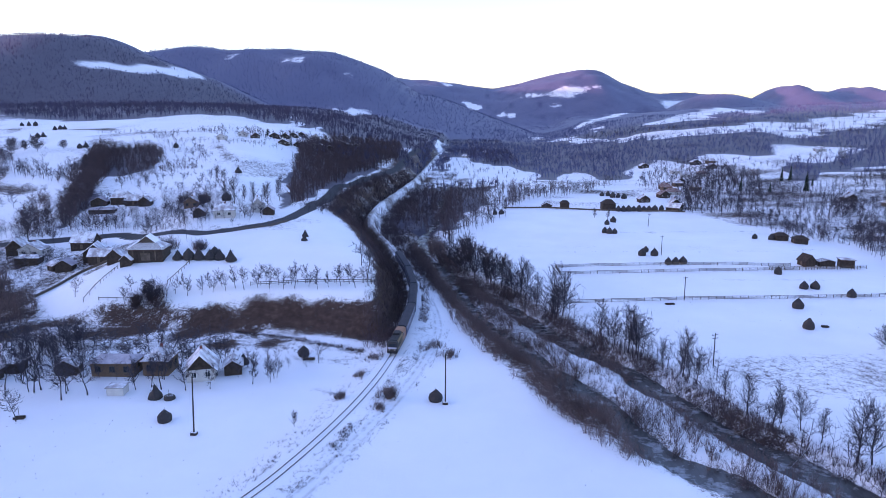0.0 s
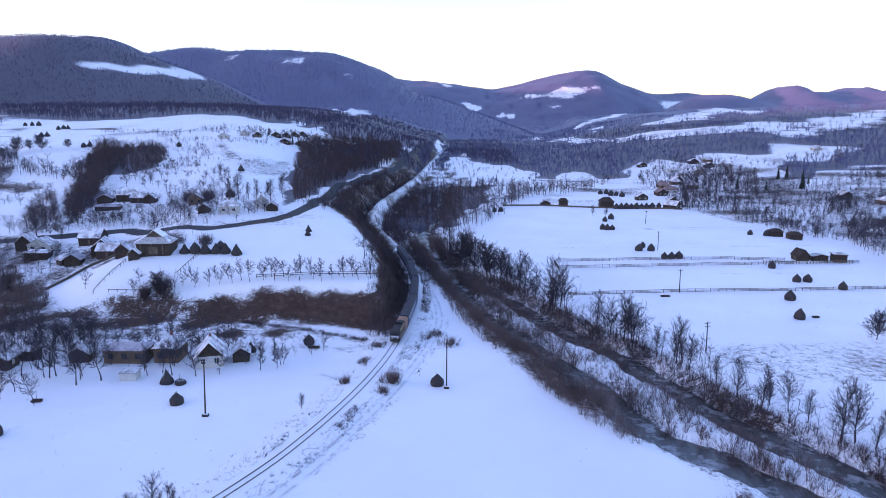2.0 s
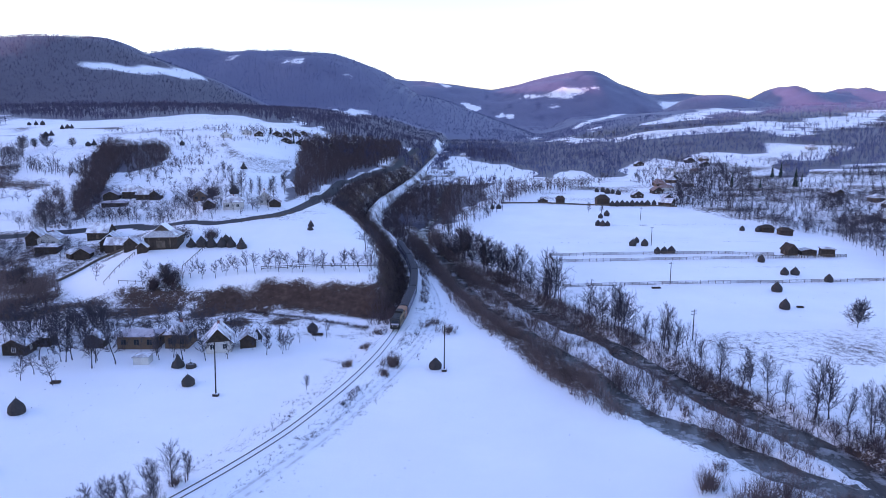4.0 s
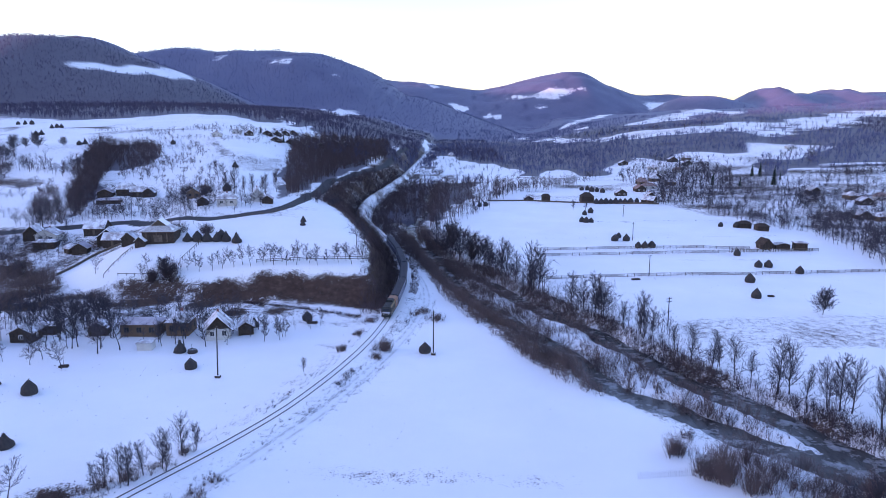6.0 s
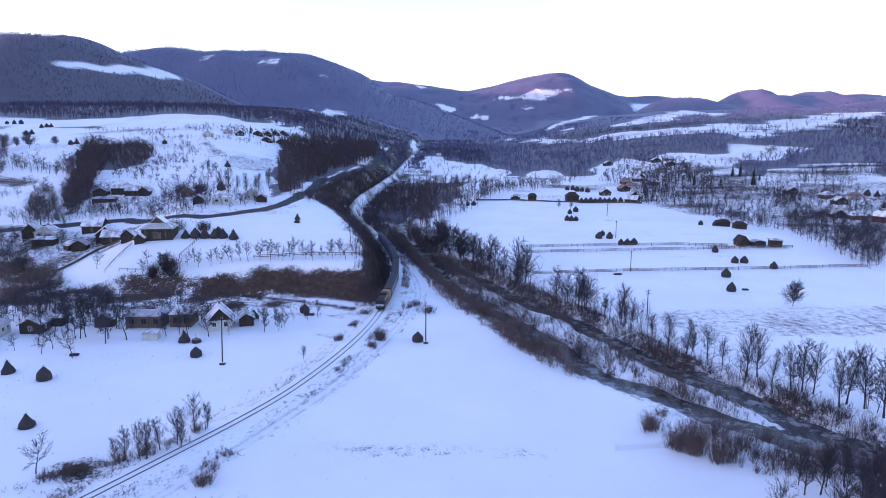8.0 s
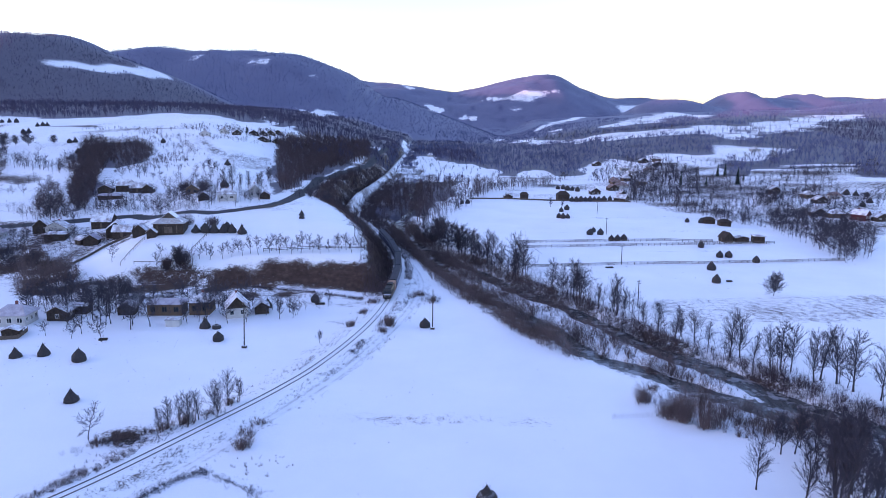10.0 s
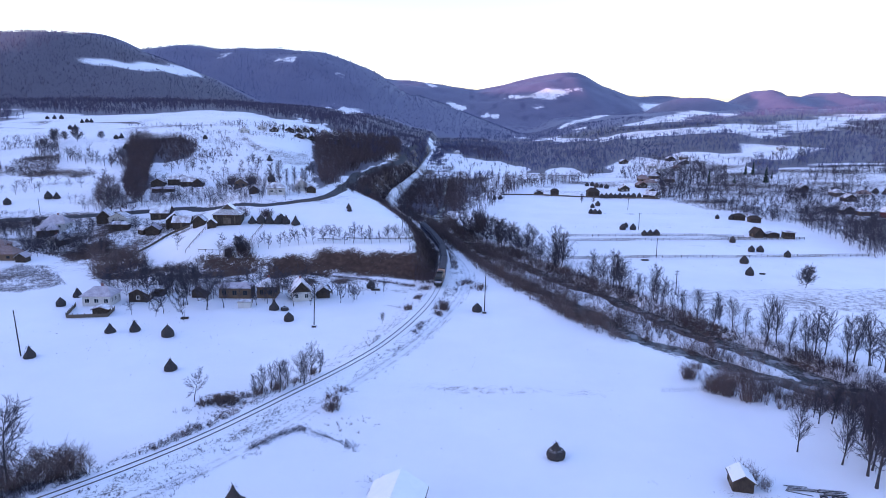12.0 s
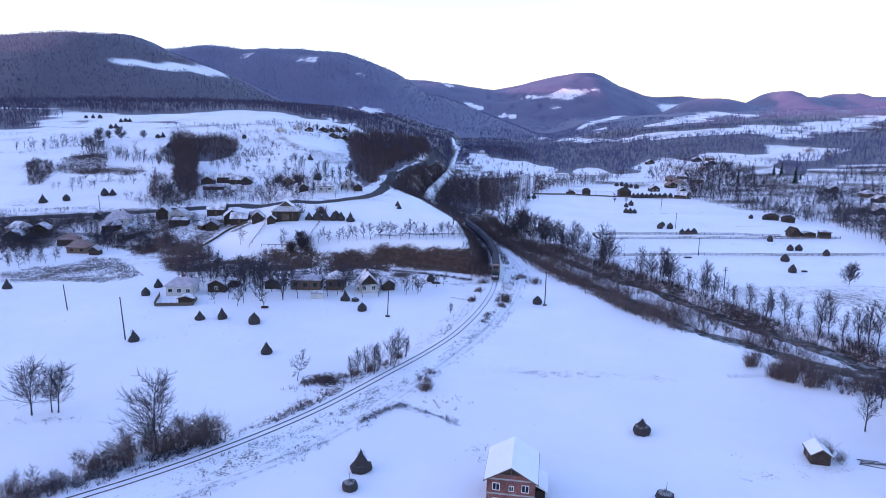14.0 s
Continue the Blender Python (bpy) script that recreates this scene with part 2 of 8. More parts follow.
def level(x, y):
    """The ground's height in metres."""
    x, y = np.asarray(x, float), np.asarray(y, float)
    base = valley(y)
    rx = rail_x(y)
    off = rx - x
    # terraces on the western side
    s = y - foot_y(x) + 2.5 * ripple(x, y, 17, 3)
    bank = ramp(x, -150, -112)
    steps = np.interp(s, [0, 14, 38, 80, 115, 190, 350, 560, 800], [0, 9.5, 13.5, 18, 21.5, 29, 45, 63, 70])
    plain = np.interp(s, [0, 25, 77, 120, 200, 350, 560, 800], [0, 2.5, 11, 18, 30, 46, 63, 70])
    side = np.interp(off, [3, 5, 15.5, 32, 62, 130, 260, 500], [0, 0.6, 13, 17.5, 22, 44, 62, 75])
    slope_up = steps * bank + plain * (1 - bank)
    soft = np.clip(0.5 + 0.5 * (side - slope_up) / 7, 0, 1)
    west = np.maximum(side * (1 - soft) + slope_up * soft - 7 * soft * (1 - soft), 0)
    west = np.where(s < 40, np.minimum(slope_up, side), west + (np.minimum(slope_up, side) - west) * ramp(s, 80, 40))
    west = west + ramp(s, 85, 120) * (1.3 * ripple(x * 0.5, y, 38, 9) + 0.8 * ripple(x, y, 17, 10))
    west = west * ramp(y, 150, 190)
    # slopes on the eastern side
    east = 0.062 * np.clip(y - 430 + 0.25 * np.clip(x - 60, 0, 900), 0, None) * ramp(x, 40 + 0.1 * (y - 400), 330 + 0.12 * (y - 400))
    east = np.minimum(east, np.interp(x, [150, 250, 400, 650, 950, 1500, 3000], [10, 24, 46, 64, 82, 95, 110]) * (1 + 0.10 * ripple(x, y, 190, 14)) + 2 * ripple(x, y, 70, 15))
    # wooded ridges and the mountains behind them
    r1 = hill(x, y, [-3059, -1559, -1209, -882, -826, -771, -716, -674, -661, -623, -580, -476, -359, -259],
              [176, 184, 200, 216, 224, 221, 192, 178, 172, 165, 149, 103, 48, 0], 1350, 640, 900)
    r2 = hill(x, y, [-2588, -1300, -916, -866, -775, -684, -659, -535, -478, -429, -396, -330, -249, -198, -191, -88, 26, 162, 242],
              [233, 255, 255, 260, 259, 243, 254, 254, 252, 262, 246, 226, 198, 160, 138, 118, 76, 28, 0], 2000, 800, 900)
    r3 = hill(x, y, [-1668, -700, -355, -261, -166, -40, 103, 181, 306, 415, 524, 602, 680, 744, 840, 904, 1016, 1140, 1563, 1623, 1714, 1793, 1872, 1966, 2056, 2151, 2245, 2393, 3832],
              [290, 300, 267, 269, 258, 237, 221, 231, 266, 297, 320, 336, 318, 276, 251, 220, 198, 210, 176, 219, 262, 206, 223, 204, 263, 220, 229, 235, 250], 3800, 1300, 900)
    r4 = hill(x, y, [700, 860, 902, 962, 1035, 1134, 1172, 1290, 1400, 1600],
              [40, 90, 147, 167, 182, 176, 161, 130, 100, 60], 3000, 800, 700)
    r5 = hill(x, y, [250, 454, 523, 591, 659, 745, 848, 900, 1000],
              [0, 33, 50, 71, 89, 100, 96, 40, 0], 2100, 500, 900)
    r6 = hill(x, y, [380, 644, 708, 771, 832, 894, 979, 1500, 2500],
              [0, 59, 63, 70, 86, 96, 108, 190, 220], 1560, 330, 700)
    # unseen hills added in the west, keeping the low sun off the lower slopes
    unseen_shelter = 300 * ramp(-x, 950, 1700) * ramp(y, 1250, 900)
    unseen_shelter = np.maximum(unseen_shelter, 470 * ramp(-x - 0.85 * y, 0, 350) * ramp(y, 1150, 1450) * ramp(y, 4300, 3900))
    hills = np.maximum.reduce([r1, r2, r3, r4, r5, r6, unseen_shelter])
    rough = ripple(x, y, 240, 5) * 0.05 + ripple(x, y, 90, 6) * 0.03
    hills = hills * (1 + rough * ramp(hills, 15, 80))
    land = base + np.maximum(np.maximum(west, east), hills - base)
    land = land + 0.10 * ripple(x, y, 9, 1) + 0.22 * ripple(x, y, 31, 2) * ramp(np.abs(off), 6, 16)
    # the railway's low embankment
    put = ramp(np.abs(off), np.interp(y, [185, 225, 350, 420, 640], [9, 4.8, 4.8, 4.2, 4]), np.interp(y, [185, 225, 350, 420, 640], [3.2, 2.0, 2.0, 1.7, 1.5])) * ramp(y, 1150, 1000)
    land = land * (1 - put) + (rail_z(y) - 0.13) * put
    # the two arms of the river
    for ys, xs, wide in ((NEAR_Y, NEAR_X, 2.1), (FAR_Y, FAR_X, 1.9)):
        lean = (np.interp(y - 5, ys, xs) - np.interp(y + 5, ys, xs)) / 10
        d = np.abs(x - np.interp(y, ys, xs) - 0.9 * ripple(y, 0 * y, 23, 16)) / np.sqrt(1 + lean * lean)
        w = wide + 1.5 * ripple(x, y, 16, 8) + 1.1 * ripple(x, y, 6, 17)
        cut = ramp(d, w + 4.5, w - 1.0) * ramp(y, 700, 520 if wide > 2.0 else 290)
        if wide < 2.0:
            cut = cut * ramp(y, 305, 280)
        land = land - cut * 3.2
    isle = ramp(x, np.interp(y, NEAR_Y, NEAR_X), np.interp(y, NEAR_Y, NEAR_X) + 5) * ramp(x, np.interp(y, FAR_Y, FAR_X), np.interp(y, FAR_Y, FAR_X) - 5) * ramp(y, 290, 270)
    return land - isle * (0.9 + 0.35 * ripple(x, y, 6, 12))


def inside(px, py, x, y):
    """Which of the points lie within the outline."""
    got = np.zeros(np.shape(x), bool)
    for k in range(len(px)):
        x1, y1, x2, y2 = px[k - 1], py[k - 1], px[k], py[k]
        if y1 != y2:
            got ^= ((y1 > y) != (y2 > y)) & (x < (x2 - x1) * (y - y1) / (y2 - y1) + x1)
    return got


# snow-covered clearings in the wooded hills, as outlines x and y
CLEARINGS = [
    ([159, 189, 212, 215, 253, 283, 312, 350, 393, 476, 525, 614, 694, 808, 962, 817, 698, 615, 534, 478, 432, 415, 401, 397, 345, 322, 270, 237, 194, 177, 194, 176], [1394, 1489, 1426, 1224, 1103, 1153, 1079, 1052, 1046, 1120, 1102, 1187, 1242, 1349, 1472, 1241, 1124, 1027, 956, 909, 861, 890, 913, 965, 981, 964, 1022, 1072, 1188, 1178, 1332, 1379]),
]
CLEARINGS += [
    ([193, 209, 242, 283, 329, 381, 455, 443, 372, 331, 310, 268, 254, 217, 192, 164, 133, 123, 149, 191], [760, 773, 724, 734, 736, 765, 812, 781, 680, 621, 621, 587, 590, 590, 595, 565, 542, 564, 644, 698]),
    ([-33, -19, 4, 38, 71, 74, 64, 50, 33, 5, -2, -29], [763, 874, 882, 764, 712, 670, 631, 631, 622, 579, 506, 582]),
    ([85, 97, 107, 116, 113, 99, 85], [641, 685, 696, 671, 625, 595, 588]),
]
CLEARINGS += [
    ([251, 315, 346, 419, 332, 220], [556, 576, 587, 605, 466, 480]),
    ([353, 406, 460, 444, 392, 345], [615, 647, 671, 646, 621, 594]),
    ([349, 400, 537, 684, 739, 806, 640, 538, 608, 641, 584, 609, 504, 429, 403, 372], [1364, 1403, 1722, 2063, 2074, 2065, 1495, 1242, 1509, 1668, 1568, 1691, 1410, 1237, 1258, 1263]),
    ([225, 330, 470, 565, 500, 420, 340, 270], [3292, 3304, 3280, 3238, 3222, 3240, 3252, 3268]),
    ([300, 420, 530, 430], [3228, 3226, 3196, 3192]),
]
CLEARINGS += [
    ([540, 590, 650, 600], [3300, 3304, 3280, 3276]),
    ([326, 420, 376], [3122, 3133, 3097]),
    ([294, 336, 454, 653, 599, 386, 311, 279], [1905, 1960, 2324, 2976, 2623, 1920, 1767, 1746]),
    ([251, 300, 270, 248], [1421, 1540, 1398, 1365]),
    ([894, 1049, 935, 907, 938], [3307, 3477, 2983, 2927, 3282]),
    ([-201, -97, -157], [3688, 3554, 3542]),
    ([-51, -5, 54, 27, -18], [3213, 3223, 3158, 3094, 3124]),
    ([81, 151, 217, 148, 98], [3017, 3032, 2984, 2968, 2974]),
]
CLEARINGS += [
    ([142, 185, 165, 134], [1660, 1708, 1472, 1454]),
    ([-551, -495, -447, -400, -393, -425, -482], [1825, 1819, 1781, 1771, 1762, 1749, 1769]),
    ([-702, -673, -639, -643, -685], [1877, 1861, 1830, 1818, 1851]),
    ([-351, -320, -315, -339], [1774, 1788, 1773, 1764]),
    ([-726, -706, -709, -700, -691, -659, -638, -627, -607, -568, -549, -575, -608, -646, -688, -711], [1137, 1172, 1185, 1197, 1193, 1236, 1283, 1306, 1337, 1409, 1361, 1287, 1219, 1191, 1156, 1144]),
]
CLEARINGS += [
    ([-300, -275, -245, -226, -221, -199, -243, -273], [1574, 1603, 1584, 1569, 1368, 1160, 1346, 1401]),
    ([-331, -320, -292, -282], [1558, 1563, 1488, 1396]),
    ([-325, -321, -267, -213, -211, -272, -296], [742, 766, 757, 633, 569, 658, 672]),
    ([-238, -239, -205, -198], [723, 745, 660, 629]),
]
CLEARINGS += [
    ([-188, -213, -246, -209, -180, -169, -152, -134, -117, -111, -127, -149, -169], [625, 755, 919, 796, 703, 751, 731, 742, 733, 677, 610, 566, 533]),
    ([-89, -73, -55, -53, -44, -35, -41, -65], [819, 794, 943, 1164, 1335, 1014, 791, 707]),
]
# woods on the lower slopes and along the water
WOODS = [
    ([-85, -123, -144, -137, -116, -82, -67, -77, -88, -90, -86], [317, 467, 574, 671, 758, 800, 646, 548, 478, 400, 345]),
    ([-189, -216, -228, -250, -277, -281, -260, -228, -210, -192, -182], [294, 341, 374, 420, 471, 494, 485, 414, 364, 321, 293]),
    ([-260, -248, -214, -202, -210, -228], [485, 505, 464, 422, 402, 414]),
    ([-47, -39, -18, 23, 20, -5, -18, -30], [429, 559, 600, 580, 479, 366, 366, 360]),
    ([-66, -46, -46, -60], [640, 640, 1000, 1000]),
    ([-470, -490, -528, -565, -800, -800], [590, 622, 712, 816, 830, 590]),
]
# the lower edge of the woods that cover the eastern side and the valley's end
EDGE_X, EDGE_Y = [-30, 60, 150, 240, 320, 420, 700, 1500], [655, 640, 618, 578, 556, 548, 560, 700]


def wooded(x, y):
    """How far the ground is wooded, 0 or 1, with ragged edges."""
    far = ramp(y, 480, 700)
    wx, wy = x + (7 + 9 * far) * ripple(x, y, 40, 21) + 3.5 * ripple(x, y, 11, 22), y + (16 + 26 * far) * ripple(x, y, 45, 23) + (4 + 8 * far) * ripple(x, y, 14, 24)
    s = y - foot_y(x)
    high = level(x, y)
    got = (y + 22 * ripple(x, y, 60, 25) > np.interp(x, [-600, -540, -445, -378, -318, -258, -190, -90], [840, 770, 712, 695, 738, 735, 700, 690])) & (x < -90) & (y < 2700)
    got |= (s + 18 * ripple(x, y, 60, 25) > 585) & (x < 20) & (y < 2700)
    got |= (y > 1230 + 60 * ripple(x, y, 160, 26)) & (x < 330) & (y < 2700)
    got |= (y > 2500) & (ripple(x, y, 260, 27) + 0.6 * ripple(x, y, 90, 28) > -1.25)
    got |= (x > -30) & (y + 10 * ripple(x, y, 40, 29) > np.interp(x, EDGE_X, EDGE_Y)) & (y < 2700) & (ripple(x, y, 48, 71) + 0.5 * ripple(x, y, 17, 72) > -1.05)
    for px, py in CLEARINGS:
        got &= ~(inside(px, py, wx, wy) & (ripple(x, y, 34, 70) + np.where(y > 1000, 0.5 * ripple(x, y, 60, 92), 0) < np.where(y > 2500, 0.9, 0.72)))
    for px, py in WOODS:
        got |= inside(px, py, wx, wy)
    got &= ~((y > 640) & (np.abs(x - rail_x(y)) < 4.5) & (y < 1000))
    return got


ROAD_X = [-420, -340, -279, -219, -190, -151, -120, -105, -92, -82, -77, -77, -81, -84, -76, -68, -62.8, -62.3, -66.6, -62]
ROAD_Y = [262, 263, 266.5, 271, 276, 281, 262, 258, 266, 277, 293, 321, 360, 434, 480, 544, 603, 666, 732, 860]


def near_line(xs, ys, x, y):
    """Distance to a line of points."""
    best = np.full(np.shape(x), 1e9)
    for k in range(len(xs) - 1):
        ax, ay, bx, by = xs[k], ys[k], xs[k + 1] - xs[k], ys[k + 1] - ys[k]
        t = np.clip(((x - ax) * bx + (y - ay) * by) / (bx * bx + by * by), 0, 1)
        best = np.minimum(best, np.hypot(x - ax - t * bx, y - ay - t * by))
    return best


def build_ground():
    def spread(stops):
        return np.concatenate([np.arange(a, b, s) for a, b, s in stops])

    xs = spread([(-4200, -1400, 100), (-1400, -460, 22), (-460, -190, 5), (-190, 130, 2.3), (130, 330, 4), (330, 900, 14), (900, 2500, 40), (2500, 4300, 150)])
    ys = spread([(-3000, -300, 150), (-300, -30, 18), (-30, 310, 2.1), (310, 640, 4.5), (640, 1500, 13), (1500, 2700, 24), (2700, 3900, 26), (3900, 4950, 105)])
    gx, gy = np.meshgrid(xs, ys)
    gz = level(gx, gy)
    ny, nx = gx.shape
    mesh = bpy.data.meshes.new("ground")
    mesh.vertices.add(nx * ny)
    mesh.vertices.foreach_set("co", np.stack([gx, gy, gz], -1).ravel())
    a = (np.arange(ny - 1)[:, None] * nx + np.arange(nx - 1)).ravel()
    quads = np.stack([a, a + 1, a + nx + 1, a + nx], -1)
    mesh.loops.add(quads.size)
    mesh.polygons.add(len(quads))
    mesh.loops.foreach_set("vertex_index", quads.ravel())
    mesh.polygons.foreach_set("loop_start", np.arange(len(quads)) * 4)
    mesh.polygons.foreach_set("use_smooth", np.ones(len(quads), bool))
    mesh.update()
    off = np.abs(gx - rail_x(gy))
    s = gy - foot_y(gx)
    bare = 0.24 + 0.10 * ripple(gx, gy, 60, 31)
    # weeds, banks and garden strips on the terraces and the eastern slopes
    contour = ripple(gx * 0.35, gy, 9, 51) + 0.6 * ripple(gx, gy, 26, 52)
    bare = np.where((gx < rail_x(gy) - 12) & (s > 70), 0.37 + 0.15 * contour, bare)
    bare = np.where((gx > 60) & (gy > 450), 0.44 + 0.19 * contour, bare)
    jx, jy = gx + 2.0 * ripple(gx, gy, 7, 40), gy + 1.6 * ripple(gx, gy, 5, 41)
    streaks = 0.58 + 0.26 * ripple(gx * 0.35, gy + 0.15 * gx, 3.5, 43) + 0.12 * ripple(gx, gy, 9, 42)
    clods = 0.70 + 0.30 * ripple(gx * 0.45, gy + 0.15 * gx, 2.6, 43) + 0.16 * ripple(gx, gy, 7, 42)
    bare = np.where(inside([-124, -112, -102, -93, -84, -71, -66, -60, -58, -66, -80, -101, -117], [194, 195.5, 196, 196, 195, 196.5, 193, 190, 186, 184, 177, 174, 178], jx, jy), clods, bare)
    bare = np.where(inside([-134, -124, -117, -111, -119], [190, 194, 192, 175, 170], jx, jy), streaks + 0.04, bare)
    bare = np.where(inside([-68, -56, -44, -27, -20, -17, -28, -42, -54, -63], [197, 197, 196.5, 196, 192, 176, 180.5, 185, 187.5, 190], gx + 0.7 * ripple(gx, gy, 5, 46), gy + 0.7 * ripple(gx, gy, 5, 47)), 0.84 + 0.1 * ripple(gx, gy, 7, 48), bare)
    for ex, ey in ((-64.5, 173), (-51.5, 175), (-59.5, 68.5), (-56.5, 65.5)):
        bare = np.where(np.hypot((gx - ex) / 4.2, (gy - ey) / 3.2) < 1, 0.85, bare)
    side = (off > 2.5) & (off < 9) & (gy < 360)
    bare = np.where(side, 0.44 + 0.16 * ripple(gx, gy, 4, 32), bare)
    bare = np.where((off < 2.6) & (gy > 225) & (gy < 1000), np.interp(gy, [225, 265], [0.28, 0.45]) + 0.08 * ripple(gx, gy, 5, 98), bare)
    slope = (rail_x(gy) - gx > np.interp(gy, [230, 290], [2.2, 1.2])) & (rail_x(gy) - gx < np.interp(gy, [170, 186, 215, 300, 420], [3, 9, 14, 20, 26])) & (gy > 175) & (gy < 1000)
    bare = np.where(slope, np.interp(gy, [330, 420], [0.84, 0.70]) + 0.14 * ripple(gx, gy, 6, 53), bare)
    flat = (gx - rail_x(gy) > np.interp(gy, [240, 290], [2.4, 1.3])) & (gx < np.interp(gy, NEAR_Y, NEAR_X) + 12) & (gy > 238) & (gy < 640)
    bare = np.where(flat, 0.54 + 0.2 * ripple(gx, gy, 9, 54), bare)
    lower = (gx > -175) & (gx < -22) & (s > -26) & (s < 1)
    bare = np.where(lower & (bare < 0.6), 0.43 + np.where(gx < -66, 0.03, 0) + 0.22 * ripple(gx * 0.4, gy, 4, 33), bare)
    banks = np.minimum(np.abs(gx - np.interp(gy, NEAR_Y, NEAR_X)), np.abs(gx - np.interp(gy, FAR_Y, FAR_X)) + np.where(gy > 300, 99, 0))
    bare = np.where((banks < 7) & (gy < 520), 0.60 + 0.2 * ripple(gx, gy, 7, 34), bare)
    shore = np.interp(gy, NEAR_Y, NEAR_X) - gx
    bare = np.where((shore > 0) & (shore < 15 + 3 * ripple(gx, gy, 9, 55)) & (gx > 1 + np.interp(gy, [60, 69, 72, 79, 87, 95, 103, 108, 113, 121, 143, 176, 199, 220, 250, 272, 300], [72, 62, 57, 49, 46, 50, 46.5, 43, 37.5, 31, 21, 7, 0.5, -4.5, -10.5, -17, -26])) & (gy < 320), np.interp(gy, [90, 108, 170, 230], [0.48, 0.66, 0.68, 0.66]) + 0.14 * ripple(gx, gy, 6, 56), bare)
    far_side = gx - np.interp(gy, FAR_Y, FAR_X)
    bare = np.where((far_side > 1) & (far_side < 9 + 3 * ripple(gx, gy, 10, 66)) & (gy < 300) & (gy > 40), 0.57 + 0.2 * ripple(gx, gy, 5, 67), bare)
    bare = np.where((gx < -145) & (gx > -300) & (s > 2) & (s < 62), 0.55 + 0.22 * contour, bare)
    for px, py, amount in (([-269, -232, -218, -234], [253, 232, 212, 203], 0.70), ([-201, -181, -169, -158, -171, -191], [225, 218, 229, 211, 200, 214], 0.68), ([-264, -233, -227, -252], [268, 252, 240, 255], 0.64), ([-278, -245, -212, -225], [266, 258, 207, 191], 0.66), ([-205, -176, -157, -175], [263, 267, 228, 219], 0.58), ([-160, -138, -122, -140], [262, 268, 232, 226], 0.55)):
        bare = np.where(inside(px, py, gx + 3 * ripple(gx, gy, 12, 81), gy + 3 * ripple(gx, gy, 12, 82)), amount + 0.2 * ripple(gx, gy, 7, 80), bare)
    bare = np.where(inside([-150, -174, -172, -158, -148, -134, -124, -128, -143], [181, 225, 234, 219, 214, 199, 187, 168, 168], gx, gy), 0.68 + 0.2 * ripple(gx, gy, 6, 74), bare)
    # gardens and scrub among the houses beyond the river
    for px, py in (([215, 312, 467, 300, 240, 203], [414, 594, 625, 350, 300, 314]), ([150, 184, 250, 284, 256, 200, 165], [450, 560, 690, 600, 500, 385, 400])):
        bare = np.where(inside(px, py, gx, gy), 0.51 + 0.18 * contour, bare)
    # stubble on the pastures
    bare = np.where(inside([71, 85, 155, 240, 230, 132, 82, 71], [171, 175, 184, 190, 165, 148, 144, 157], gx, gy), 0.50 + 0.08 * ripple(gx, gy, 16, 35), bare)
    bare = np.where(inside([-230, -202, -191, -185, -174, -148, -157, -175, -188, -205], [150, 159, 174, 192, 191, 162, 150, 149, 146, 140], gx, gy), 0.545 + 0.12 * ripple(gx, gy, 8, 36), bare)
    lane = np.abs(gx - lane_x(gy)) * 0.85
    bare = np.where((lane > 2.2) & (lane < 4.2) & (gx < lane_x(gy)) & (gy < 235), 0.56 + 0.2 * ripple(gx, gy, 5, 44), np.where((lane < 2.2) & (gy < 235), 0.22, bare))
    for lx, ly, w, amount in (([-19, 25], [77, 76.5], 2.6, 0.50), ([84, 185], [374, 379], 2.4, 0.60), ([30, 150], [328, 331], 2.4, 0.54), ([100, 170], [262, 267], 2.0, 0.5), ([70, 160], [345, 349], 2.2, 0.5),
                              ([22, 40], [32, 34], 2.0, 0.46), ([-32, -24], [54, 44], 1.6, 0.5), ([-22, -20], [20, 34], 1.0, 0.5), ([-300, -236], [300, 312], 5, 0.44), ([-64, -51, -39, -24], [184, 181, 176, 170], 1.5, 0.72)):
        d = near_line(lx, ly, gx, gy)
        bare = np.where(d < w, amount + 0.12 * ripple(gx, gy, 5, 45), bare)
    for px, py, amount in (([-206, -199, -159, -161], [526, 526, 449, 434], 0.60), ([-157, -132, -119, -140], [432, 486, 438, 387], 0.50)):
        bare = np.where(inside(px, py, gx, gy), amount + 0.12 * ripple(gx, gy * 0.4, 7, 57), bare)
    for px, py, amount in (([-333, -313, -286, -286, -299, -315, -333, -336], [403, 377, 368, 388, 417, 440, 446, 429], 0.66), ([-358, -357, -334, -312, -304, -309], [408, 420, 403, 365, 341, 337], 0.66), ([-298, -280, -256, -244, -262, -287], [389, 391, 377, 361, 359, 373], 0.70), ([-297, -298, -284, -284], [532, 549, 539, 522], 0.62)):
        bare = np.where(inside(px, py, gx, gy), amount + 0.15 * ripple(gx * 0.5, gy, 8, 58), bare)
    for lx, ly, w, amount in (([-330, -215], [560, 578], 4, 0.62), ([-469, -442], [641, 633], 5, 0.68), ([-380, -331], [619, 615], 5, 0.74), ([-468, -406], [607, 573], 4, 0.66), ([-292, -240], [345, 350], 3, 0.56), ([-296, -250], [330, 322], 2.5, 0.52), ([-290, -230], [610, 620], 4, 0.5)):
        bare = np.where(near_line(lx, ly, gx, gy) < w, amount + 0.12 * ripple(gx, gy, 9, 59), bare)
    wood = wooded(gx, gy) * np.interp(gy, [2300, 2500], [1.0, 0.86])
    road = ramp(near_line(ROAD_X, ROAD_Y, gx, gy), 4.6, 2.4)
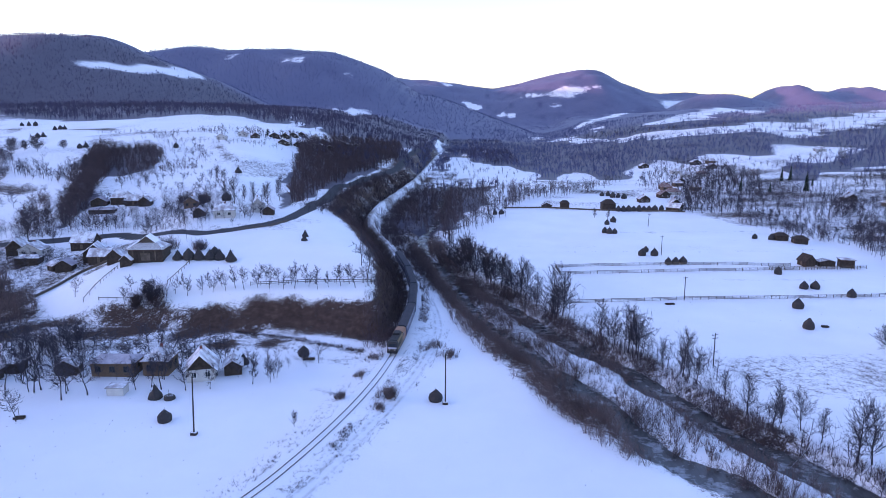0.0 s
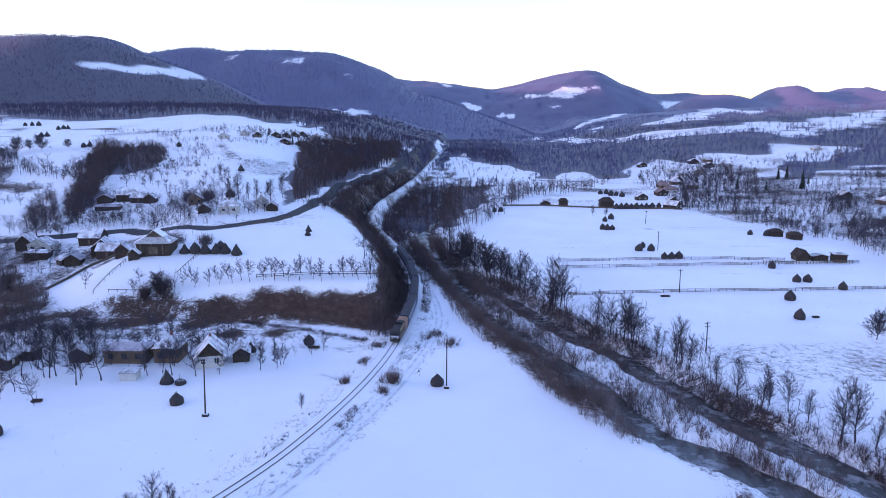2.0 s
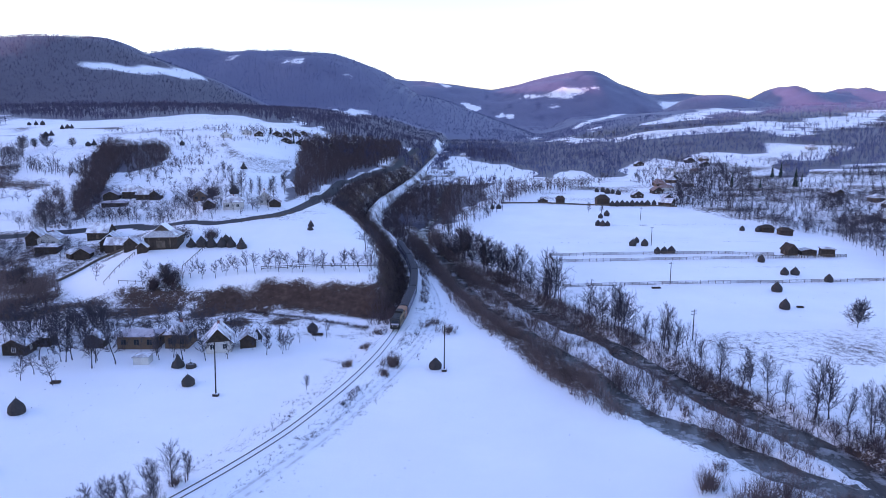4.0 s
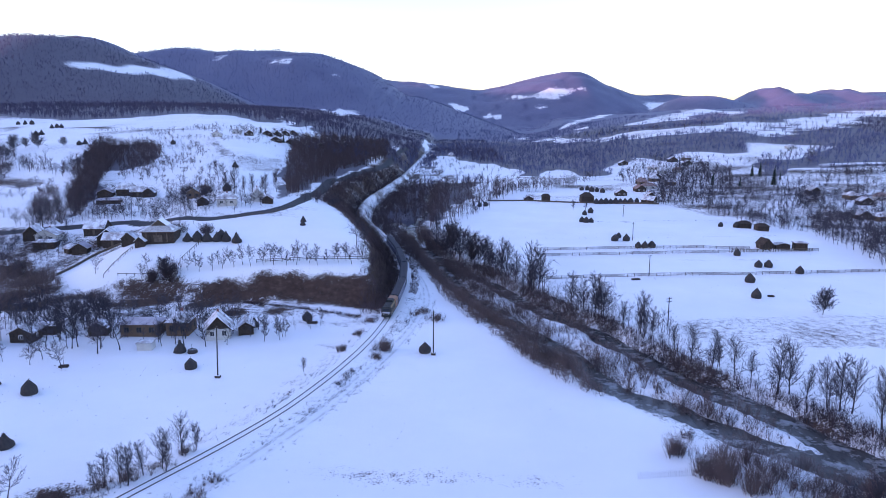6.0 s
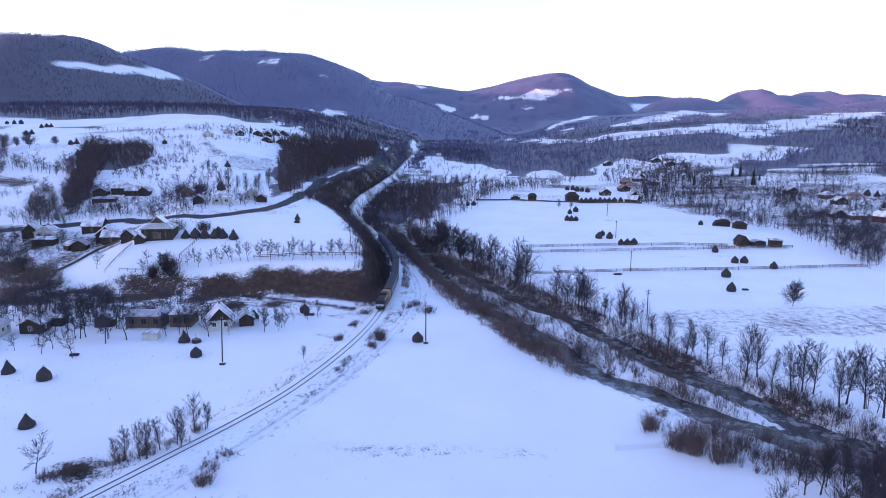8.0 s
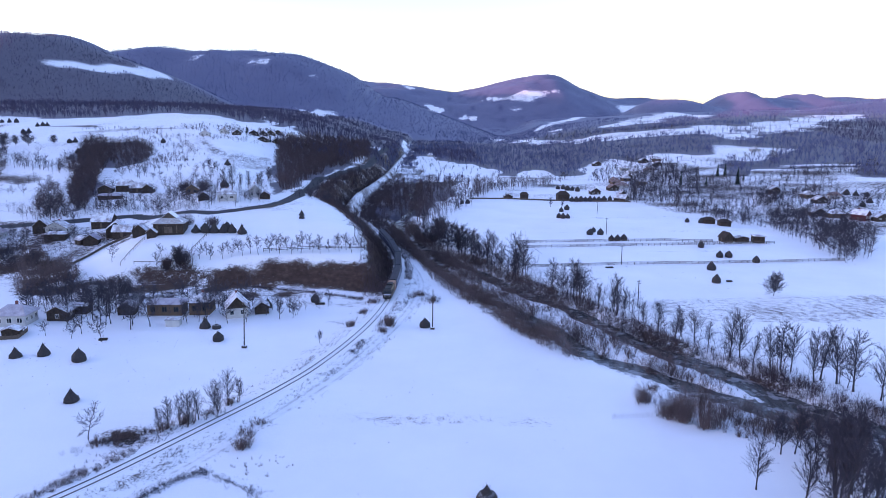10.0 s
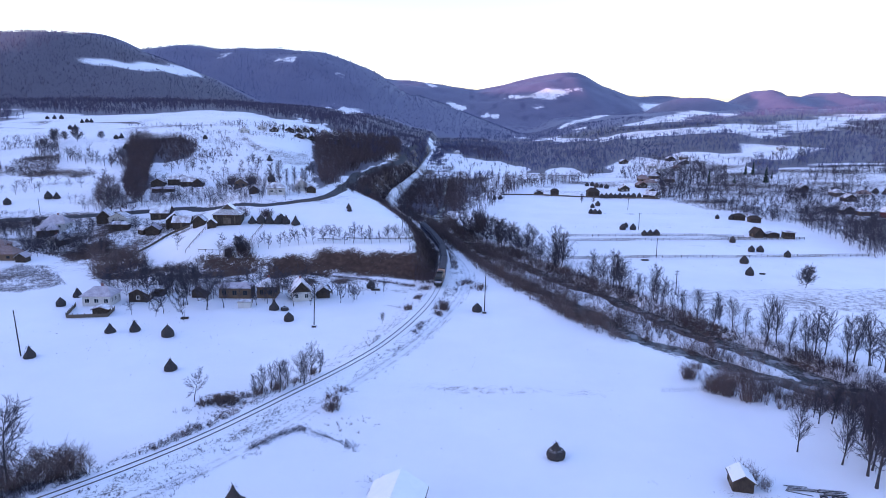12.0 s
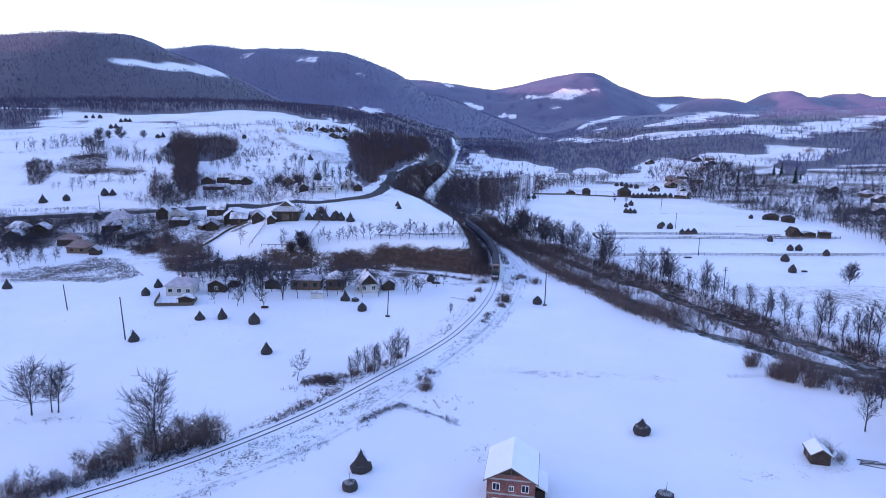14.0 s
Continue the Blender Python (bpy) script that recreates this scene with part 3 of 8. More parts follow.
    for _ in range(2):
        for field in (bare, wood):
            field[1:-1, 1:-1] = (field[1:-1, 1:-1] * 2 + field[:-2, 1:-1] + field[2:, 1:-1] + field[1:-1, :-2] + field[1:-1, 2:]) / 6
    # hill: 1 beyond the first ridge, where the floor takes its haze tint
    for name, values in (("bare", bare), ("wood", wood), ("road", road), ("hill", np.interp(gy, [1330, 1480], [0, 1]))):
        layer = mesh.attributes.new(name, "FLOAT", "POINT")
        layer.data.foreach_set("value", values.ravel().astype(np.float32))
    mesh.materials.append(GROUND)
    return tagged(new("ground", mesh), "snow-covered valley floor, terraces and wooded hills", "ground", kind="structure")


build_ground()


def solid(name, verts, faces, material, smooth=False):
    mesh = bpy.data.meshes.new(name)
    mesh.from_pydata(verts if isinstance(verts, list) else verts.tolist(), [], faces if isinstance(faces, list) else faces.tolist())
    if smooth:
        mesh.polygons.foreach_set("use_smooth", np.ones(len(mesh.polygons), bool))
    mesh.materials.append(material)
    return mesh


def triangles(name, verts, tris, material):
    """A mesh from arrays of corners and triangles."""
    mesh = bpy.data.meshes.new(name)
    mesh.vertices.add(len(verts))
    mesh.vertices.foreach_set("co", np.asarray(verts, np.float32).ravel())
    mesh.loops.add(tris.size)
    mesh.polygons.add(len(tris))
    mesh.loops.foreach_set("vertex_index", tris.ravel())
    mesh.polygons.foreach_set("loop_start", np.arange(len(tris)) * 3)
    mesh.update()
    mesh.materials.append(material)
    return mesh


def spikes(foot, tip, width):
    """Slender folded twigs from foot to tip: corners and triangles."""
    way = tip - foot
    way = way / np.maximum(np.linalg.norm(way, axis=1, keepdims=True), 1e-6)
    ref = np.where(np.abs(way[:, 2:3]) > 0.9, np.array([[1.0, 0, 0]]), np.array([[0, 0, 1.0]]))
    u = np.cross(way, ref)
    u /= np.linalg.norm(u, axis=1, keepdims=True)
    v = np.cross(way, u)
    w = np.asarray(width)[:, None]
    ring = [foot + w * (math.cos(a) * u + math.sin(a) * v) for a in (0.3, 2.4, 4.5)]
    verts = np.stack([*ring, tip], 1).reshape(-1, 3)
    n = np.arange(len(foot))[:, None, None] * 4
    tris = (n + np.array([[[0, 1, 3], [1, 2, 3]]])).reshape(-1, 3)
    return verts, tris


def bare_trees(rng, x, y, tall, stems, girth):
    """Many simple bare trees at once: a short stem and a rounded fan of branches."""
    n = len(x)
    foot = np.stack([x, y, level(x, y) - 0.3], -1)
    fork = foot + np.stack([rng.normal(0, 0.03, n) * tall, rng.normal(0, 0.03, n) * tall, tall * 0.62], -1)
    feet, tips, widths = [foot], [fork], [girth * 0.7 * tall]
    for _ in range(stems):
        h = rng.uniform(0.3, 1.0, n)[:, None]
        a, u = rng.uniform(0, 6.283, n), rng.uniform(0, 1, n) ** 0.6
        r = u * 0.44 * tall
        feet.append(foot * (1 - h) + fork * h)
        tips.append(foot + np.stack([np.cos(a) * r, np.sin(a) * r, tall * (1.0 - 0.42 * u ** 2) * rng.uniform(0.9, 1.05, n)], -1))
        widths.append(girth * tall)
    return spikes(np.concatenate(feet), np.concatenate(tips), np.concatenate(widths))


def scatter(rng, x0, x1, y0, y1, per, where):
    n = int((x1 - x0) * (y1 - y0) / per)
    x, y = rng.uniform(x0, x1, n), rng.uniform(y0, y1, n)
    keep = where(x, y)
    return x[keep], y[keep]


def build_far_woods():
    rng = np.random.default_rng(4)
    # x0, x1, y0, y1, square metres for each tree, height, girth, branches
    # stands further up the valley take the hazier of the two colours
    for x0, x1, y0, y1, per, tall, girth, stems, stuff, label in (
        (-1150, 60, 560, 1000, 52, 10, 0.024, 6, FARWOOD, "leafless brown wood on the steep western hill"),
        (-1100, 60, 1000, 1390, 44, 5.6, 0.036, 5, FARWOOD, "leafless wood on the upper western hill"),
        (-960, 330, 1480, 2010, 105, 6, 0.055, 4, HAZEWOOD, "leafless wood on the long ridge behind"),
        (-60, 560, 540, 1150, 52, 8.5, 0.024, 6, HAZEWOOD, "leafless wood in the dim valley bottom, tinted with haze"),
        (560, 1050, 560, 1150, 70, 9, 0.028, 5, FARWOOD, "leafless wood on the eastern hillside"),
        (0, 1400, 1150, 1620, 150, 7.5, 0.034, 5, HAZEWOOD, "patches of leafless wood on the eastern slopes"),
        (-300, 2500, 2450, 3790, 520, 6, 0.08, 3, HAZEWOOD, "wooded flanks of the far mountains"),
    ):
        def where(x, y):
            return wooded(x, y) & (np.abs(x - 20) < (y + 80) * 0.80 + 40)
        x, y = scatter(rng, x0, x1, y0, y1, per, where)
        high = tall * rng.uniform(0.7, 1.2, len(x)) * (1 + 0.15 * ripple(x, y, 45, 90))
        v, t = bare_trees(rng, x, y, high, stems, girth)
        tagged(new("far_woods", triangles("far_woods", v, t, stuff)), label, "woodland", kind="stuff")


build_far_woods()


def build_rails():
    ys = np.concatenate([np.arange(-60, 420, 2.0), np.arange(420, 1300, 8.0)])
    xs, zs = rail_x(ys), rail_z(ys)
    pts = np.stack([xs, ys, zs], -1)
    way = np.gradient(pts, axis=0)
    way[:, 2] = 0
    way /= np.linalg.norm(way, axis=1, keepdims=True)
    side = np.stack([way[:, 1], -way[:, 0], 0 * xs], -1)
    line = tagged(new("railway_track"), "single railway line on a snow-covered bed", "railway", kind="structure")
    for s in (-0.75, 0.75):
        verts, faces = [], []
        for k in range(len(pts)):
            c = pts[k] + side[k] * s
            for du, dz in ((-0.045, -0.25), (-0.045, 0.02), (0.045, 0.02), (0.045, -0.25)):
                verts.append(tuple(c + side[k] * du + np.array((0, 0, dz))))
            if k:
                a = 4 * k
                faces += [(a - 4 + i, a - 4 + (i + 1) % 4, a + (i + 1) % 4, a + i) for i in range(4)]
        rail = new("rail", solid("rail", verts, faces, STEEL))
        rail.parent = line


def build_river():
    for name, ys, xs, wide in (("river", NEAR_Y, NEAR_X, 11.0), ("river", FAR_Y, FAR_X, 10.0)):
        yy = np.arange(-200, 690 if ys is NEAR_Y else 300, 3.0)
        xx = np.interp(yy, ys, xs)
        zz = valley(yy) - 2.15 + 0.0 * yy
        if ys is not NEAR_Y:
            zz = zz - 0.01
        verts = [(float(x + s * wide), float(y), float(z + d)) for x, y, z in zip(xx, yy, zz) for s, d in ((-1, 0), (1, 0))]
        faces = [(2 * k, 2 * k + 1, 2 * k + 3, 2 * k + 2) for k in range(len(yy) - 1)]
        tagged(new("water", solid("water", verts, faces, WATER, True)), "dark, partly iced river arm between brushy banks", "river", kind="structure")



def lane_snow():
    m = Nodes("trodden_lane_snow")
    at = m.place()
    fine = m.noise(1.9, 5, 0.7, at)
    worn = m.math("MULTIPLY", m.attr("rut"), m.ramp(m.noise(0.5, 4, 0.65, at), (0.40, 0.0), (0.64, 0.75)))
    m.bump(fine, 0.4, 0.08)
    return m.done(m.mix(worn, (0.80, 0.81, 0.84), m.ramp(fine, (0.3, (0.22, 0.20, 0.19)), (0.7, (0.55, 0.54, 0.55)))), 0.7, 0, 0.2)


def build_lane():
    """The farm lane beside the line, with its two wheel ruts."""
    ys = np.linspace(-20, 226, 200)
    xs = sum(lane_x(ys + o) for o in (-8, -4, 0, 4, 8)) / 5
    dx = np.gradient(xs, ys)
    n = np.stack([np.ones_like(dx), -dx], -1) / np.hypot(1, dx)[:, None]
    offs = np.array([-1.75, -1.25, -1.0, -0.7, -0.45, 0.45, 0.7, 1.0, 1.25, 1.75])
    ruts = np.array([0.0, 0.2, 0.95, 0.95, 0.15, 0.15, 0.95, 0.95, 0.2, 0.0])
    deep = np.array([-0.10, 0.06, 0.02, 0.02, 0.05, 0.05, 0.02, 0.02, 0.06, -0.10])
    px, py = xs[:, None] + n[:, :1] * offs, ys[:, None] + n[:, 1:] * offs
    pz = level(px, py) + deep + 0.03
    w = len(offs)
    verts = np.stack([px, py, pz], -1).reshape(-1, 3)
    faces = [(i * w + k, i * w + k + 1, i * w + w + k + 1, i * w + w + k) for i in range(len(ys) - 1) for k in range(w - 1)]
    mesh = solid("lane", verts, faces, lane_snow(), True)
    layer = mesh.attributes.new("rut", "FLOAT", "POINT")
    layer.data.foreach_set("value", np.tile(ruts, len(ys)).astype(np.float32))
    tagged(new("lane", mesh), "snow-covered farm lane with two wheel ruts", "lane", kind="structure")


build_rails()
build_river()
build_lane()


# ---- single trees and bushes ----
def part(name, mesh, parent, label=""):
    """One mesh as a part of a thing or of a part."""
    ob = new(name, mesh)
    ob.parent = parent
    return tagged(ob, label)


def on_ground(x, y, turn=0.0, size=1.0, sink=0.1, tall=None):
    z = float(level(x, y)) - sink
    return pose(x, y, z, 0, 0, turn) @ Matrix.Diagonal((size, size, tall or size, 1))


def tube(pts, radii, sides=5):
    """Corners and triangles of a bent, tapering limb."""
    verts, tris = [], []
    for k, (p, r) in enumerate(zip(pts, radii)):
        way = pts[min(k + 1, len(pts) - 1)] - pts[max(k - 1, 0)]
        way = way / max(np.linalg.norm(way), 1e-6)
        u = np.cross(way, (0.3, 1.0, 0.2))
        u /= np.linalg.norm(u)
        v = np.cross(way, u)
        for s in range(sides):
            a = 6.283 * s / sides
            verts.append(p + r * (math.cos(a) * u + math.sin(a) * v))
        if k:
            b = sides * (k - 1)
            for s in range(sides):
                n = (s + 1) % sides
                tris += [(b + s, b + n, b + sides + n), (b + s, b + sides + n, b + sides + s)]
    return verts, tris


def grow_tree(rng, height, limbs, spread, start, crooked, stems=1, twig=0.019, rise=(0.3, 1.05)):
    """A bare tree: a bark mesh of trunk and limbs, and a crown of branches and twigs."""
    wood_v, wood_t = [], []
    feet, tips, wide = [], [], []

    def limb(pts, radii, sides):
        v, t = tube(pts, radii, sides)
        base = len(wood_v)
        wood_v.extend(v)
        wood_t.extend([(a + base, b + base, c + base) for a, b, c in t])

    def bent(p0, way, length, n, bend, lift):
        pts, d, p = [p0], way / np.linalg.norm(way), p0
        for _ in range(n):
            d = d + rng.normal(0, bend, 3) + np.array((0, 0, lift))
            d /= np.linalg.norm(d)
            p = p + d * length / n
            pts.append(p)
        return pts

    for s in range(stems):
        lean = rng.normal(0, 0.06 if stems == 1 else 0.2, 3)
        lean[2] = 1.0
        tall = height * (1 if s == 0 else rng.uniform(0.7, 0.95))
        trunk = bent(np.array((rng.normal(0, 0.05) * stems, rng.normal(0, 0.05) * stems, 0.0)), lean, tall * 0.9, 8, crooked * 0.4, 0.04)
        rad = np.linspace(0.0145, 0.003, 9) * height / stems ** 0.4
        rad[0] *= 1.35
        limb(trunk, rad, 6)
        for k in range(limbs):
            f = start + (1 - start) * (k + rng.uniform(0, 0.9)) / limbs
            at = f * 8
            i = min(int(at), 7)
            p = trunk[i] * (1 - at + i) + trunk[i + 1] * (at - i)
            a = rng.uniform(0, 6.283)
            length = height * spread * (1.1 - 0.62 * f) * rng.uniform(0.75, 1.2)
            way = np.array((math.cos(a), math.sin(a), rng.uniform(*rise)))
            arm = bent(p, way, length, 4, crooked, 0.10)
            r0 = 0.36 * np.interp(at, range(9), rad)
            limb(arm, np.linspace(r0, r0 * 0.22, 5), 4)
            # branches that bend up towards their ends, each with short twigs
            for n in range(10):
                j = 1 + (n * 4 + rng.integers(0, 4)) // 10 if n < 9 else 4
                q = arm[j - 1] + (arm[j] - arm[j - 1]) * rng.uniform(0.1, 1)
                d = (arm[j] - arm[j - 1]) / np.linalg.norm(arm[j] - arm[j - 1]) + np.clip(rng.normal(0, 0.55, 3), -0.8, 0.8)
                d /= np.linalg.norm(d)
                ln = length * rng.uniform(0.28, 0.5)
                e = d + np.clip(rng.normal(0, 0.3, 3), -0.5, 0.5) + np.array((0, 0, 0.35))
                e /= np.linalg.norm(e)
                mid = q + d * ln * 0.55
                end = mid + e * ln * 0.6
                feet.append(q), tips.append(q + d * ln * 0.95), wide.append(twig * (0.6 + 0.05 * height))
                feet.append(mid), tips.append(end), wide.append(twig * 0.85)
                for _ in range(7):
                    h = rng.uniform(0.15, 1.0)
                    g = q + (mid - q) * h / 0.5 if h < 0.5 else mid + (end - mid) * (h - 0.5) / 0.5
                    w = (d if h < 0.5 else e) + np.clip(rng.normal(0, 0.55, 3), -0.9, 0.9) + np.array((0, 0, 0.15))
                    feet.append(g), tips.append(g + w / np.linalg.norm(w) * ln * rng.uniform(0.3, 0.55)), wide.append(twig * 0.6)
    v, t = spikes(np.array(feet), np.array(tips), np.array(wide))
    return triangles("trunk", np.array(wood_v), np.array(wood_t), BARK), triangles("crown", v, t, TWIG)


def tree_kind(name, label, category, rng, *args, **kw):
    trunk, crown = grow_tree(rng, *args, **kw)
    ob = tagged(new(name), label, category)
    part("trunk", trunk, ob), part("crown", crown, ob)
    return ob


trng = np.random.default_rng(11)
ALDERS = [tree_kind("alder_tree", "tall leafless dark alder on the snowy river bank", "tree", trng, 12.0, n, sp, st, 0.07, twig=0.029, rise=(0.8, 2.0))
          for n, sp, st in ((31, 0.34, 0.18), (28, 0.40, 0.22), (31, 0.37, 0.16), (31, 0.32, 0.14), (28, 0.44, 0.2))]
FRUITS = [tree_kind("fruit_tree", "small crooked leafless fruit tree in the snow", "tree", trng, 6.5, n, sp, st, 0.20, twig=0.028)
          for n, sp, st in ((15, 0.42, 0.26), (13, 0.46, 0.3), (16, 0.38, 0.22), (14, 0.40, 0.34))]
CLUMPS = [tree_kind("willow_tree", "leafless round-crowned willow on snowy ground", "tree", trng, 7.0, 70, 0.50, 0.14, 0.14, twig=0.034, rise=(0.15, 1.0))
          for _ in range(2)]
BROAD = [tree_kind("field_tree", "bare broad-crowned tree on snowy grassland", "tree", trng, 12.0, n, sp, st, 0.12, twig=0.029, rise=(0.2, 1.0)) for n, sp, st in ((44, 0.46, 0.20), (40, 0.40, 0.26), (42, 0.44, 0.22))]
USED = set()


def plant(kinds, label, spots, nominal, group="", n=0):
    """Trees at x, y with their heights, turned and sized a little differently."""
    for k, (x, y, high) in enumerate(spots):
        src = kinds[(k + n) % len(kinds)]
        turn, size = (k * 137.5 + n * 53) % 360, high / nominal
        m = on_ground(x, y, turn, size, 0.15)
        if src.name not in USED:
            USED.add(src.name)
            src.matrix_basis = m
            ob = src
        else:
            # the copied thing keeps its own size out of the new pose
            keep = src.matrix_basis.copy()
            src.matrix_basis = Matrix.Identity(4)
            ob = copy_thing(src, m)
            src.matrix_basis = keep
        tagged(ob, label, "tree", group)


plant(ALDERS, "tall leafless dark alder on the snowy river bank",
      [(-4.3, 288.8, 16), (4, 270, 15.5), (17.5, 246, 13), (21.1, 239, 12), (25.4, 228, 12.5), (28.6, 218, 12), (33.5, 210, 16),
       (36.2, 208.5, 15), (19.5, 236, 14), (24, 232.5, 14), (44.2, 185.4, 12), (47.4, 180, 10.5), (49.8, 174, 14), (51.7, 172.5, 13), (59.8, 157, 12.3), (61.7, 152.6, 9.5)], 12.0, "trees along the river")
plant(ALDERS, "leafless alder above the brushy river bank",
      [(67.5, 136.1, 9.7), (70.2, 130, 10.2), (75.4, 128.5, 8.7), (77.2, 123.6, 7.7), (80, 116.1, 12.7), (82.4, 115.3, 11.9), (84.7, 112.6, 8.1), (86.9, 108.2, 10.2), (88.6, 106.4, 13.1),
       (90.5, 105.1, 11.6), (92.4, 98, 12.6), (95, 99.8, 14.2), (97.5, 97.5, 12.9), (98.8, 93, 15), (102, 88, 12), (107, 82, 13), (112, 76, 11), (65, 143, 7), (73, 132, 6.5), (56, 162, 8)], 12.0, "trees along the river", 2)
plant(ALDERS, "slim leafless tree beside the snowy meadow",
      [(55.7, 51.1, 9.3), (61.6, 46.8, 11.8), (63.9, 43, 15), (63, 38.9, 16.6), (66, 45, 13), (70.2, 58.8, 8.5), (71.1, 56.6, 10.4), (72.5, 52, 12), (66.5, 40, 14), (69.5, 42, 15), (74, 44, 15), (66.4, 63.5, 8.5), (69.1, 63.6, 9.5), (69.1, 51.1, 13), (66.9, 66.5, 6), (71.4, 66, 8), (74.5, 66, 8.5), (68, 49, 14), (71.5, 50, 13), (73.5, 47, 12), (76, 62, 10), (78, 58, 11), (72, 57, 9), (80, 64, 9), (84, 67, 10)], 12.0, "trees by the meadow", 1)
plant(BROAD, "bare broad-crowned tree on snowy grassland", [(-114.1, 44.9, 11.4), (-111, 46.5, 9.7), (-109.6, 46.6, 9.9), (-82.3, 32, 14.2)], 12.0, "", 0)
plant(CLUMPS, "bare rounded bushy tree standing alone in the pasture", [(124.3, 179.7, 8.2), (-95.8, 195.3, 7.8)], 7.0)
plant(CLUMPS, "large round-crowned bare willow between river and fields", [(7, 262, 14.5), (13.5, 250, 13.5), (1, 274, 14)], 7.0, "trees along the river", 1)
plant(ALDERS, "small slender leafless tree beside the railway", [(-51.8, 71.2, 6.6), (-50.2, 73, 6.0), (-47.9, 71.2, 7.6), (-46.9, 74.5, 6.6), (-44.6, 76.8, 7.4), (-43.4, 75.6, 6.0), (-43, 81.3, 7.6), (-41.4, 83.5, 5.6),
      (-53.2, 70.4, 5.2), (-31, 124.2, 3.7)], 12.0, "trees by the line")
plant(FRUITS, "small round-crowned dark tree beside the railway", [(-65.2, 66.8, 7.2)], 6.5, "", 1)
plant(FRUITS, "crooked leafless fruit tree by the farmhouses",
      [(-104.3, 138.9, 9.5), (-96.5, 137.7, 10.2), (-87.4, 133.9, 10.6), (-88.6, 137.5, 8.0), (-83.1, 136.8, 10.6), (-73.8, 141, 7.0), (-67.9, 141.6, 9.5), (-61.8, 141.4, 7.6), (-56.5, 142.9, 5.9),
       (-47.2, 146.1, 6.7), (-43.3, 147.4, 5.0), (-42.5, 150.5, 5.2), (-108.3, 157.4, 10.4), (-99.4, 157.9, 10.2), (-106.7, 149.5, 8.0), (-102, 153.5, 10.1), (-71, 153.6, 9.6), (-118.8, 156.9, 10.8), (-121.6, 165.3, 9.0),
       (-99.7, 125, 6.1), (-90.3, 122.7, 7.8), (-95.7, 139.1, 9.6), (-116, 146, 8.4), (-38, 160, 5.0), (-34.5, 161, 5.5), (-45.5, 152.5, 5.5), (-110, 141, 9.0),
       (-106, 134, 6.5), (-99, 129, 7), (-98, 138, 8), (-94, 144, 8.5), (-89, 139, 8), (-91, 147, 8), (-76, 144, 6.5), (-71, 143, 7), (-70, 147.5, 7.5), (-108, 127, 5), (-103, 143, 8), (-48, 151, 6), (-43, 150, 6), (-37, 158, 5)], 6.5, "orchard by the farmhouses", 1)
plant(FRUITS, "young leafless fruit tree along the field's edge",
      [(-104.5, 194.6, 6.5), (-104.9, 200, 5.2), (-90.1, 199.5, 5.6), (-85.8, 198.8, 6.4), (-81.2, 199.2, 6.2), (-77.7, 199.7, 5.5), (-73.4, 199.6, 6.2), (-70.5, 200.3, 7.4), (-67.4, 199.6, 7.4), (-63.2, 200.7, 6.1),
       (-59.5, 200.6, 7.4), (-54.7, 200, 5.1), (-51.2, 200.7, 8.5), (-46.8, 201.7, 5.2), (-43.6, 200.2, 5.1), (-40.5, 202.1, 5.3), (-36.6, 203.3, 7.3), (-31.6, 201.8, 7.2), (-124.5, 200.8, 6.9), (-32.5, 219.4, 11.7),
       (-29.1, 210.4, 11.7), (-64.1, 203.5, 6.8), (-57, 203, 6.0), (-88, 201.5, 5.6), (-79.5, 201.6, 5.2), (-75.5, 202, 6), (-61.3, 203.2, 6.4), (-53, 203.4, 5.8), (-45.2, 204, 6.2), (-38.6, 205, 5.6), (-29.5, 205.5, 6.2), (-48.5, 204.5, 6.5), (-34, 204.8, 7.0)], 6.5, "row of fruit trees", 3)
plant(FRUITS, "small leafless fruit tree below the village houses", [(-212, 172, 6), (-207, 171, 5.5), (-203, 174.5, 6), (-206, 180, 6.5), (-199, 178, 5.5), (-203, 184, 6), (-195, 181, 5.5), (-197, 187, 6)], 6.5, "trees below the village", 2)
plant(BROAD, "tall bare tree standing over scrub beside the village road", [(-187, 270, 17)], 12.0, "", 1)
plant(CLUMPS, "round-crowned bare tree on the high snowy field", [(-346, 488, 12), (-329, 493, 12), (-344, 500, 8), (-312, 499, 7)], 7.0, "trees on the high field")
plant(ALDERS, "slender bare tree above the village road", [(-116, 315, 12), (-111, 313, 13), (-108, 320, 9), (-104, 321, 10), (-98, 324, 11), (-96, 339, 12), (-109, 384, 9), (-102, 333, 9)], 12.0, "trees above the road", 3)
plant(ALDERS, "leafless field tree among the haystacks", [(83.4, 413.6, 6.8), (90.8, 410.2, 7.5), (57, 458.1, 5)], 12.0, "", 2)


def spruce_mesh(rng, high):
    verts, tris = tube([np.array((0, 0, high * k / 4)) for k in range(5)], np.linspace(0.02 * high, 0.004 * high, 5), 5)
    trunk = triangles("trunk", np.array(verts), np.array(tris), BARK)
    f, t, w = [], [], []
    for k in range(360):
        h = rng.uniform(0.1, 0.98)
        a, r = rng.uniform(0, 6.283), (1 - h) * high * 0.22 * rng.uniform(0.6, 1.1) + 0.15
        f.append((0, 0, high * h)), t.append((math.cos(a) * r, math.sin(a) * r, high * h - 0.25 * r)), w.append(0.14 + 0.10 * r)
    v, tr = spikes(np.array(f), np.array(t), np.array(w))
    return trunk, triangles("needles", v, tr, NEEDLES)


